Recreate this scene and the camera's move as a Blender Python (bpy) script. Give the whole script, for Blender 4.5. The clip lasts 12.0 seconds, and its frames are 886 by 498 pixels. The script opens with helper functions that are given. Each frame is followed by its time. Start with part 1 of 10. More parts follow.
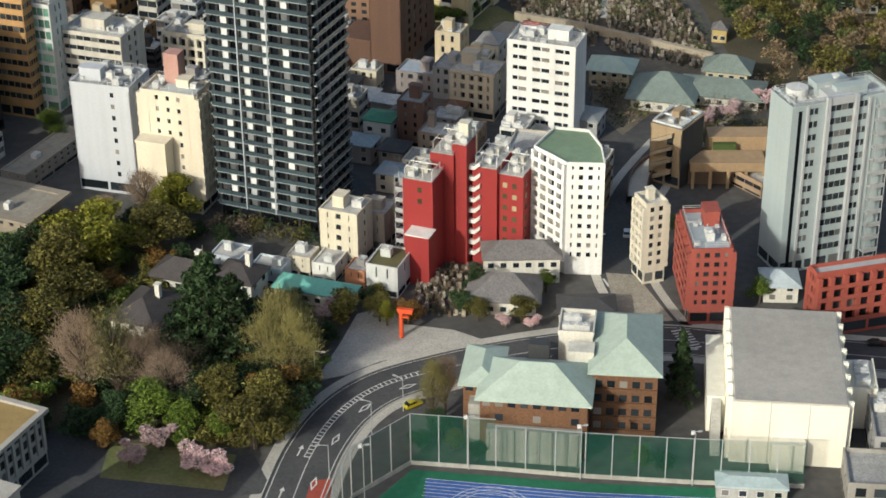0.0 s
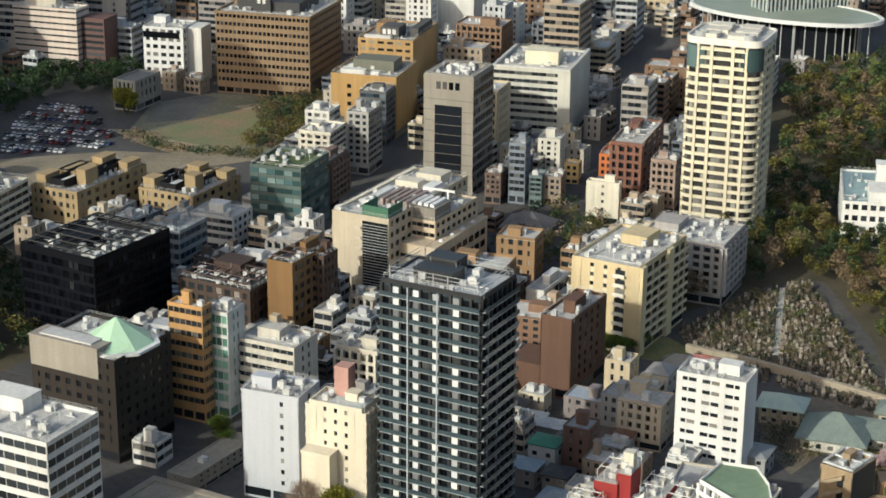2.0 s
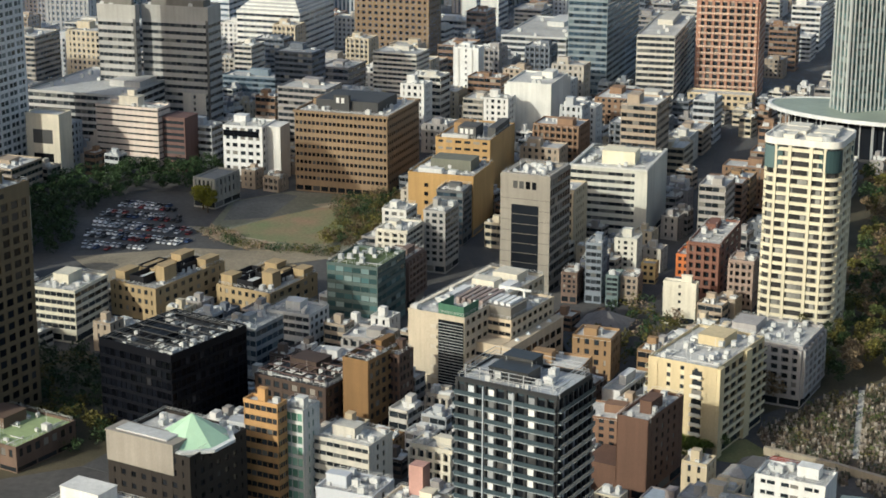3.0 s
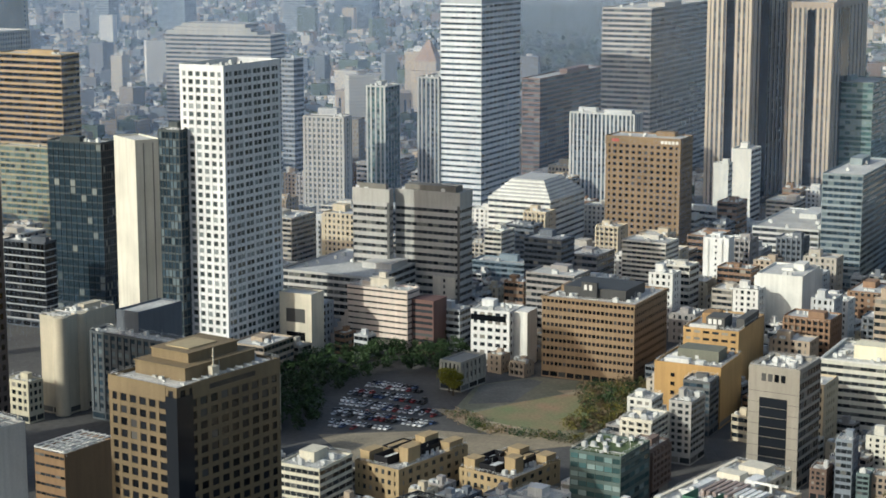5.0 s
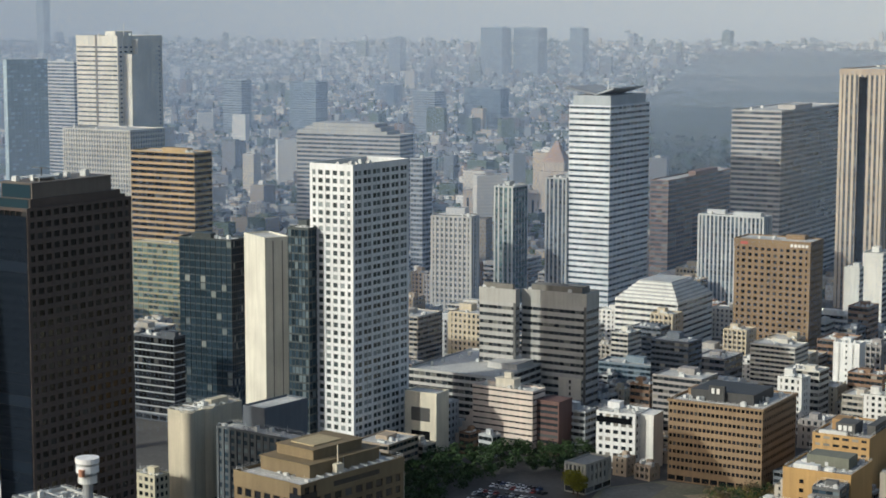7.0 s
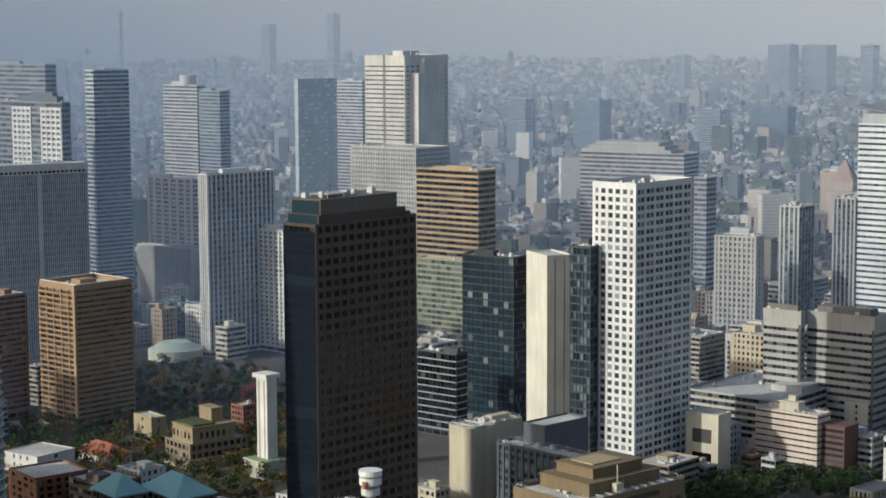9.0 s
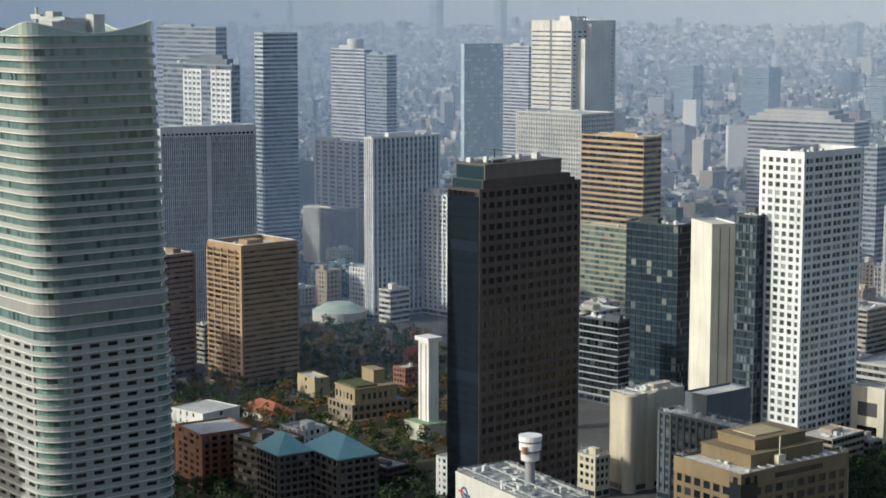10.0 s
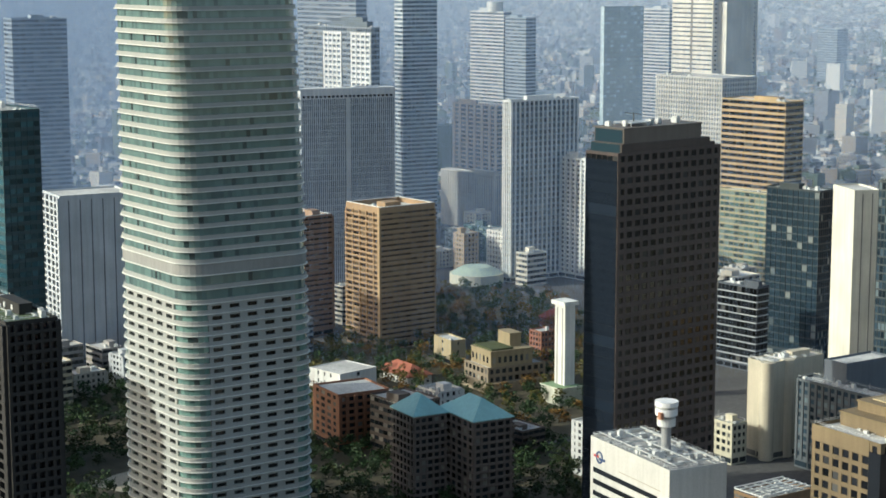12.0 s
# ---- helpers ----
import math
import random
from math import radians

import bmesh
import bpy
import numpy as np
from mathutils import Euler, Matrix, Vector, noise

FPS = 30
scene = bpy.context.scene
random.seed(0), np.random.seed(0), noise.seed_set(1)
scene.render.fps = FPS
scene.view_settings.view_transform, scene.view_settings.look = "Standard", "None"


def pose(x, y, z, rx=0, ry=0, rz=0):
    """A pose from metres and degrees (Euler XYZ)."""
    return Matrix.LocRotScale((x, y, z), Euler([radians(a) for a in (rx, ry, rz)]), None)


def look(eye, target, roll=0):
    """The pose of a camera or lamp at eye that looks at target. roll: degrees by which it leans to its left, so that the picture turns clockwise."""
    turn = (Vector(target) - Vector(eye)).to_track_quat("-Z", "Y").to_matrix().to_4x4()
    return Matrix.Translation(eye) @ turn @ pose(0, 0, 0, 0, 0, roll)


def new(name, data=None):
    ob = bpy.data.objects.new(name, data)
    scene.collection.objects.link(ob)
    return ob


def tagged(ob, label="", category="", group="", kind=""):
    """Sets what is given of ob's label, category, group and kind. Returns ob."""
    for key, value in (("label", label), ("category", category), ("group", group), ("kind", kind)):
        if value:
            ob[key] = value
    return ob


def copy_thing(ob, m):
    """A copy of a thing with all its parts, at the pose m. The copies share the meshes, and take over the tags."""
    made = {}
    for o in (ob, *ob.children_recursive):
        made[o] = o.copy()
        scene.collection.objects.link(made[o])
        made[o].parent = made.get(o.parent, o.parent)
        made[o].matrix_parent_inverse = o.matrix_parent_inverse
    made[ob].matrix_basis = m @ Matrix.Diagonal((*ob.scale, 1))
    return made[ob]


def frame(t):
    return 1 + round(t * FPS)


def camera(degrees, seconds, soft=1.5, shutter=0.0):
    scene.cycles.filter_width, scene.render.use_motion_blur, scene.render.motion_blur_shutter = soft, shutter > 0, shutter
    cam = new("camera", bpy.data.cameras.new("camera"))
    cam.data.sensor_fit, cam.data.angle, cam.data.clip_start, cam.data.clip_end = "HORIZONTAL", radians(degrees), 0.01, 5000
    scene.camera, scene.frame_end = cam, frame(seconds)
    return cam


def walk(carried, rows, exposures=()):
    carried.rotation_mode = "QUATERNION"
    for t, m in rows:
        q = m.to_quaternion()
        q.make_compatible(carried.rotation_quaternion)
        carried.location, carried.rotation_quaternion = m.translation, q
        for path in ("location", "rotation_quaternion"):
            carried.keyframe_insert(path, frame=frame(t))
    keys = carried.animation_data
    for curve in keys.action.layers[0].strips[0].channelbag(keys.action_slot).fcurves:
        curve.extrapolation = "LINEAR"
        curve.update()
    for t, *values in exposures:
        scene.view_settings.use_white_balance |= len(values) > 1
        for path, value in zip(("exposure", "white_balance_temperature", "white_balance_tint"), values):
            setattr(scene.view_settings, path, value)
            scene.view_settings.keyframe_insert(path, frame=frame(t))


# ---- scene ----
# the clip's camera turns its picture brighter and greener towards the end
EXPOSURES = [(0.0, 0.08, 6500, 8.0), (2.5, 0.07, 6480, 7.5), (5.0, 0.1, 6280, 6.5), (6.5, -0.06, 6230, 7.0), (8.5, -0.22, 6280, 8.5), (9.2, -0.16, 6270, 9.0), (10.8, 0.27, 6130, 4.5), (12.0, 0.37, 6210, 2.5)]
cam = camera(26.77, 12.0, soft=1.7)
EYE = (0.0, 0.0, 225.0)
# seconds, turn to the right, pitch, lean
PATH = [

    (0.0, 6.87, -29.09, -0.57),
    (0.5, 6.34, -26.37, -0.12),
    (1.0, 4.78, -23.55, -0.02),
    (1.5, 3.27, -21.53, 0.20),
    (2.0, 1.28, -19.16, 0.42),
    (2.5, 0.00, -17.41, 0.10),
    (3.0, -1.19, -16.13, 0.08),
    (3.2, -1.77, -15.48, 0.05),
    (4.8, -8.19, -10.87, 0.05),
    (5.0, -8.96, -10.40, -0.03),
    (5.5, -10.26, -9.59, 0.22),
    (6.0, -11.44, -8.74, 0.37),
    (6.5, -12.34, -8.03, 0.19),
    (6.7, -12.63, -7.73, 0.14),
    (8.3, -16.22, -6.34, -0.15),
    (8.5, -17.94, -6.49, -0.17),
    (9.0, -21.63, -6.75, -0.30),
    (9.5, -24.99, -7.32, 0.00),
    (10.0, -26.70, -7.80, 0.02),
    (10.5, -28.39, -8.17, -0.03),
    (11.0, -30.07, -8.57, 0.04),
    (11.5, -30.93, -8.96, -0.16),
    (12.0, -30.97, -8.93, -0.03),
]
walk(cam, [(t, pose(*EYE, 90 + pitch, 0, -turn) @ pose(0, 0, 0, 0, 0, lean)) for t, turn, pitch, lean in PATH], EXPOSURES)

# ---- world and sun ----
SUN_TURN, SUN_UP = 227.0, 25.2
world = bpy.data.worlds.new("sky")
scene.world = world
world.use_nodes = True
wn = world.node_tree
wn.nodes.clear()
sky = wn.nodes.new("ShaderNodeTexSky")
sky.sky_type = 'NISHITA'
sky.sun_disc = False
sky.sun_elevation, sky.sun_rotation = radians(SUN_UP), radians(SUN_TURN)
sky.air_density, sky.dust_density, sky.ozone_density = 1.2, 3.5, 1.0
back = wn.nodes.new("ShaderNodeBackground")
back.inputs[1].default_value = 0.13
wout = wn.nodes.new("ShaderNodeOutputWorld")
wn.links.new(sky.outputs[0], back.inputs[0])
wn.links.new(back.outputs[0], wout.inputs[0])
sun = new("sun", bpy.data.lights.new("sun", 'SUN'))
sun.data.energy, sun.data.angle, sun.data.color = 3.12, radians(0.6), (1.0, 0.98, 0.86)
a, e = radians(SUN_TURN), radians(SUN_UP)
sun.matrix_world = look((0, 0, 600), (-math.sin(a) * math.cos(e), -math.cos(a) * math.cos(e), 600 - math.sin(e)))
# haze imitated by opaque strips: distance, depth of the bank, share of the view that it veils, its top, haze colour
# painted on the strips
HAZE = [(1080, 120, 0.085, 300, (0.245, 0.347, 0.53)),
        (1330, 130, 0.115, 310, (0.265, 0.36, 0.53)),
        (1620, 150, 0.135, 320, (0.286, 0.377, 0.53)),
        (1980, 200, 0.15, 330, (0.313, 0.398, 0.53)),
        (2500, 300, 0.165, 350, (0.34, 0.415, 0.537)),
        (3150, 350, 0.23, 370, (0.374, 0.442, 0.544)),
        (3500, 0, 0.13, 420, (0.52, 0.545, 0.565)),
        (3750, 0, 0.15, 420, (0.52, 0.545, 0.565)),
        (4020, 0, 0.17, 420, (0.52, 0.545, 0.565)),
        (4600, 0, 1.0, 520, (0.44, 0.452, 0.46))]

# ---- materials ----
MATS = {}


def shader(name):
    m = bpy.data.materials.new(name)
    m.use_nodes = True
    return m, m.node_tree, m.node_tree.nodes["Principled BSDF"]


def noise_ramp(nt, scale, lo, hi, detail=4.0, stretch=(1, 1, 1)):
    """Noise in world metres mapped onto lo..hi."""
    geo = nt.nodes.new("ShaderNodeNewGeometry")
    mp = nt.nodes.new("ShaderNodeMapping")
    mp.inputs["Scale"].default_value = stretch
    nz = nt.nodes.new("ShaderNodeTexNoise")
    nz.inputs["Scale"].default_value = scale
    nz.inputs["Detail"].default_value = detail
    mr = nt.nodes.new("ShaderNodeMapRange")
    mr.inputs[1].default_value, mr.inputs[2].default_value = 0.25, 0.75
    mr.inputs[3].default_value, mr.inputs[4].default_value = lo, hi
    nt.links.new(geo.outputs["Position"], mp.inputs[0])
    nt.links.new(mp.outputs[0], nz.inputs["Vector"])
    nt.links.new(nz.outputs["Fac"], mr.inputs[0])
    return mr.outputs[0]


def times(nt, a, b):
    n = nt.nodes.new("ShaderNodeMath")
    n.operation = 'MULTIPLY'
    nt.links.new(a, n.inputs[0])
    if isinstance(b, float):
        n.inputs[1].default_value = b
    else:
        nt.links.new(b, n.inputs[1])
    return n.outputs[0]


def tinted(nt, rgb, fac):
    n = nt.nodes.new("ShaderNodeVectorMath")
    n.operation = 'SCALE'
    n.inputs[0].default_value = rgb
    nt.links.new(fac, n.inputs["Scale"])
    return n.outputs[0]


def wall(rgb, rough=0.75, dirt=0.22, grain=0.12, metal=0.0, name="wall_paint", spec=0.5):
    """Painted, tiled or concrete wall: broad stains, rain streaks and fine grain."""
    key = (rgb, rough, dirt, grain, metal, name, spec)
    if key in MATS:
        return MATS[key]
    m, nt, b = shader(name)
    big = noise_ramp(nt, 0.05, 1 - dirt, 1 + dirt * 0.35)
    streak = noise_ramp(nt, 0.55, 1 - dirt * 0.8, 1.0 + dirt * 0.2, 3.0, (1, 1, 0.06))
    fine = noise_ramp(nt, 2.2, 1 - grain, 1 + grain * 0.6, 5.0)
    nt.links.new(tinted(nt, rgb, times(nt, times(nt, big, streak), fine)), b.inputs["Base Color"])
    b.inputs["Roughness"].default_value = rough
    b.inputs["Metallic"].default_value = metal
    b.inputs["Specular IOR Level"].default_value = spec
    bump = nt.nodes.new("ShaderNodeBump")
    bump.inputs["Strength"].default_value, bump.inputs["Distance"].default_value = 0.25, 0.05
    nt.links.new(fine, bump.inputs["Height"])
    nt.links.new(bump.outputs[0], b.inputs["Normal"])
    MATS[key] = m
    return m


def glass(rgb=(0.02, 0.026, 0.032), blind=(0.30, 0.28, 0.25), share=0.16, rough=0.12, spec=0.5, spread=0.55):
    """Window glass over dark rooms; each pane differs, some have a drawn blind."""
    key = ("glass", rgb, blind, share, rough, spec, spread)
    if key in MATS:
        return MATS[key]
    m, nt, b = shader("window_glass")
    geo = nt.nodes.new("ShaderNodeNewGeometry")
    info = nt.nodes.new("ShaderNodeObjectInfo")
    add = nt.nodes.new("ShaderNodeMath")
    add.operation = 'ADD'
    nt.links.new(geo.outputs["Random Per Island"], add.inputs[0])
    nt.links.new(info.outputs["Random"], add.inputs[1])
    fr = nt.nodes.new("ShaderNodeMath")
    fr.operation = 'FRACT'
    nt.links.new(add.outputs[0], fr.inputs[0])
    ramp = nt.nodes.new("ShaderNodeValToRGB")
    r = ramp.color_ramp
    r.elements[0].position, r.elements[0].color = 0.0, (*[c * (1 - spread) for c in rgb], 1)
    r.elements[1].position, r.elements[1].color = 1.0, (*blind, 1)
    mid = r.elements.new(max(0.02, 1 - share))
    mid.color = (*[c * (1 + spread) for c in rgb], 1)
    up = r.elements.new(min(0.98, 1 - share * 0.8))
    up.color = (*[c * 0.45 + k * 1.0 for c, k in zip(blind, rgb)], 1)
    nt.links.new(fr.outputs[0], ramp.inputs[0])
    nt.links.new(ramp.outputs[0], b.inputs["Base Color"])
    b.inputs["Roughness"].default_value = rough
    b.inputs["Specular IOR Level"].default_value = spec
    wave = noise_ramp(nt, 0.9, 0.0, 1.0, 2.0)
    bump = nt.nodes.new("ShaderNodeBump")
    bump.inputs["Strength"].default_value, bump.inputs["Distance"].default_value = 0.12, 0.04
    nt.links.new(wave, bump.inputs["Height"])
    nt.links.new(bump.outputs[0], b.inputs["Normal"])
    MATS[key] = m
    return m


def leaves(rgb, var=0.4, name="foliage"):
    key = ("leaves", rgb, var)
    if key in MATS:
        return MATS[key]
    m, nt, b = shader(name)
    geo = nt.nodes.new("ShaderNodeNewGeometry")
    mr = nt.nodes.new("ShaderNodeMapRange")
    mr.inputs[3].default_value, mr.inputs[4].default_value = 1 - var, 1 + var
    nt.links.new(geo.outputs["Random Per Island"], mr.inputs[0])
    info = nt.nodes.new("ShaderNodeObjectInfo")
    m2 = nt.nodes.new("ShaderNodeMapRange")
    m2.inputs[3].default_value, m2.inputs[4].default_value = 0.7, 1.3
    nt.links.new(info.outputs["Random"], m2.inputs[0])
    big = noise_ramp(nt, 0.02, 0.75, 1.25)
    nt.links.new(tinted(nt, rgb, times(nt, times(nt, mr.outputs[0], m2.outputs[0]), big)), b.inputs["Base Color"])
    b.inputs["Roughness"].default_value = 0.6
    b.inputs["Specular IOR Level"].default_value = 0.2
    MATS[key] = m
    return m


def mottled(name, a, b_rgb, scale, rough=0.9, bump=0.3):
    """Ground cover of two colours that run into one another."""
    m, nt, b = shader(name)
    f1 = noise_ramp(nt, scale, 0.0, 1.0, 6.0)
    f2 = noise_ramp(nt, scale * 14, 0.75, 1.2, 4.0)
    mix = nt.nodes.new("ShaderNodeMix")
    mix.data_type = 'RGBA'
    mix.inputs[6].default_value, mix.inputs[7].default_value = (*a, 1), (*b_rgb, 1)
    nt.links.new(f1, mix.inputs[0])
    sc = nt.nodes.new("ShaderNodeVectorMath")
    sc.operation = 'SCALE'
    nt.links.new(mix.outputs[2], sc.inputs[0])
    nt.links.new(f2, sc.inputs["Scale"])
    nt.links.new(sc.outputs[0], b.inputs["Base Color"])
    b.inputs["Roughness"].default_value = rough
    bp = nt.nodes.new("ShaderNodeBump")
    bp.inputs["Strength"].default_value, bp.inputs["Distance"].default_value = bump, 0.1
    nt.links.new(f2, bp.inputs["Height"])
    nt.links.new(bp.outputs[0], b.inputs["Normal"])
    return m


ASPHALT = mottled("asphalt", (0.05, 0.052, 0.056), (0.085, 0.085, 0.087), 0.08)
PAVING = mottled("paving", (0.38, 0.365, 0.33), (0.52, 0.50, 0.455), 0.15)
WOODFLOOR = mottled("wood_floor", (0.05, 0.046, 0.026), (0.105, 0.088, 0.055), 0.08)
GRASS = mottled("grass", (0.10, 0.13, 0.04), (0.24, 0.21, 0.10), 0.08)
SAND = mottled("sports_ground_earth", (0.25, 0.225, 0.17), (0.13, 0.15, 0.10), 0.035)
CITY = mottled("city_ground", (0.05, 0.05, 0.052), (0.11, 0.105, 0.10), 0.03)
MARK = wall((0.75, 0.75, 0.73), 0.7, 0.3, 0.2, name="road_paint")
STEEL = wall((0.5, 0.52, 0.53), 0.45, 0.15, 0.1, 0.3, "painted_steel")
ROOFGREY = wall((0.40, 0.40, 0.395), 0.85, 0.35, 0.3, name="roof_membrane")
ROOFLIGHT = wall((0.62, 0.615, 0.59), 0.85, 0.35, 0.3, name="roof_membrane")
UNIT = wall((0.62, 0.63, 0.62), 0.6, 0.2, 0.2, name="unit_casing")
DUSK = wall((0.05, 0.052, 0.055), 0.6, 0.2, 0.2, name="dark_casing")
GLASS = glass()
GLASS_BLUE = glass((0.03, 0.05, 0.07), (0.16, 0.2, 0.22), 0.2)
# far panes: haze and reflected sky are mixed into the glass colour
GLASS_HAZED = glass((0.075, 0.09, 0.11), (0.2, 0.21, 0.21), 0.2, 0.15, 0.5, 0.3)
GLASS_CALM = glass((0.028, 0.034, 0.04), (0.17, 0.17, 0.16), 0.18)
GLASS_TEAL = glass((0.05, 0.10, 0.105), (0.26, 0.32, 0.31), 0.25)
GLASS_BLACK = glass((0.010, 0.012, 0.016), (0.09, 0.09, 0.09), 0.06, 0.12, 0.3)

# ---- building kit ----
FOOT = []        # footprints already taken: x, y, radius


def mesh(name, verts, faces, mat=None, smooth=False):
    me = bpy.data.meshes.new(name)
    me.from_pydata([tuple(v) for v in verts], [], faces)
    me.validate()
    if mat:
        me.materials.append(mat)
    if smooth:
        for p in me.polygons:
            p.use_smooth = True
    return me


CUBE = [(0, 2, 3, 1), (4, 5, 7, 6), (0, 1, 5, 4), (2, 6, 7, 3), (0, 4, 6, 2), (1, 3, 7, 5)]


def box_data(boxes):
    """Vertices and faces of boxes given as x0, y0, z0, x1, y1, z1."""
    vs, fs = [], []
    for x0, y0, z0, x1, y1, z1 in boxes:
        n = len(vs)
        vs += [(x, y, z) for z in (z0, z1) for y in (y0, y1) for x in (x0, x1)]
        fs += [tuple(n + i for i in f) for f in CUBE]
    return vs, fs


def quads(name, ps, w, d, mat):
    """Joined panes: the outward face alone of each thin box on a block of w by d."""
    vs, fs = [], []
    for x0, y0, z0, x1, y1, z1 in ps:
        n = len(vs)
        if x1 - x0 > y1 - y0:
            y = y0 if y0 + y1 < 0 else y1
            row = [(x0, y), (x1, y)] if y0 + y1 < 0 else [(x1, y), (x0, y)]
        else:
            x = x0 if x0 + x1 < 0 else x1
            row = [(x, y1), (x, y0)] if x0 + x1 < 0 else [(x, y0), (x, y1)]
        vs += [(*row[0], z0), (*row[1], z0), (*row[1], z1), (*row[0], z1)]
        fs.append((n, n + 1, n + 2, n + 3))
    return mesh(name, vs, fs, mat)


def boxes(name, bs, mat):
    return mesh(name, *box_data(bs), mat)


def part(name, me, mat, parent, at=(0, 0, 0), label="", turn=0.0):
    """Links a mesh as one part under a thing or a part."""
    if mat and not me.materials:
        me.materials.append(mat)
    ob = new(name, me)
    ob.parent = parent
    ob.location = at
    ob.rotation_euler = (0, 0, turn)
    if label:
        ob["label"] = label
    return ob


def thing(name, label, category, x, y, rz=0.0, z=0.0, group="", kind=""):
    ob = new(name)
    ob.location, ob.rotation_euler = (x, y, z), (0, 0, radians(rz))
    ob.empty_display_size = 2
    return tagged(ob, label, category, group, kind)


def prism(name, pts, z0, z1, mat):
    """An upright prism over a ring of points (x, y)."""
    n = len(pts)
    vs = [(x, y, z0) for x, y in pts] + [(x, y, z1) for x, y in pts]
    fs = [(i, (i + 1) % n, n + (i + 1) % n, n + i) for i in range(n)]
    fs += [tuple(range(n - 1, -1, -1)), tuple(range(n, 2 * n))]
    return mesh(name, vs, fs, mat)


def cyl(name, r, z0, z1, mat, n=16, r2=None):
    r2 = r if r2 is None else r2
    vs = [(r * math.cos(2 * math.pi * i / n), r * math.sin(2 * math.pi * i / n), z0) for i in range(n)]
    vs += [(r2 * math.cos(2 * math.pi * i / n), r2 * math.sin(2 * math.pi * i / n), z1) for i in range(n)]
    fs = [(i, (i + 1) % n, n + (i + 1) % n, n + i) for i in range(n)]
    fs += [tuple(range(n - 1, -1, -1)), tuple(range(n, 2 * n))]
    return mesh(name, vs, fs, mat)


def hip(name, w, d, z0, z1, mat, over=0.6):
    """A hipped roof with eaves, its ridge along the longer side."""
    a, b = w / 2 + over, d / 2 + over
    rx, ry = max(0.0, a - b), max(0.0, b - a)
    t = 0.35
    vs = [(-a, -b, z0 - t), (a, -b, z0 - t), (a, b, z0 - t), (-a, b, z0 - t),
          (-a, -b, z0), (a, -b, z0), (a, b, z0), (-a, b, z0)]
    fs = [(3, 2, 1, 0), (0, 1, 5, 4), (1, 2, 6, 5), (2, 3, 7, 6), (3, 0, 4, 7)]
    if a >= b:
        vs += [(-rx - 0.01, 0, z1), (rx + 0.01, 0, z1)]
        fs += [(4, 5, 9, 8), (5, 6, 9), (6, 7, 8, 9), (7, 4, 8)]
    else:
        vs += [(0, -ry - 0.01, z1), (0, ry + 0.01, z1)]
        fs += [(4, 5, 8), (5, 6, 9, 8), (6, 7, 9), (7, 4, 8, 9)]
    return mesh(name, vs, fs, mat)


def hatch_unit(mat=None):
    """A rooftop air conditioner: casing, plinth and fan ring."""
    vs, fs = box_data([(-0.9, -0.7, 0, 0.9, 0.7, 0.15), (-1.0, -0.8, 0.15, 1.0, 0.8, 1.7)])
    n = len(vs)
    for k, (r, z) in enumerate(((0.6, 1.7), (0.6, 1.9), (0.5, 1.9), (0.45, 1.72))):
        vs += [(r * math.cos(i * math.pi / 4), r * math.sin(i * math.pi / 4), z) for i in range(8)]
        if k:
            p = n + 8 * (k - 1)
            fs += [(p + i, p + (i + 1) % 8, p + 8 + (i + 1) % 8, p + 8 + i) for i in range(8)]
    return mesh("rooftop_unit", vs, fs, mat or UNIT)


UNIT_MESH = hatch_unit()


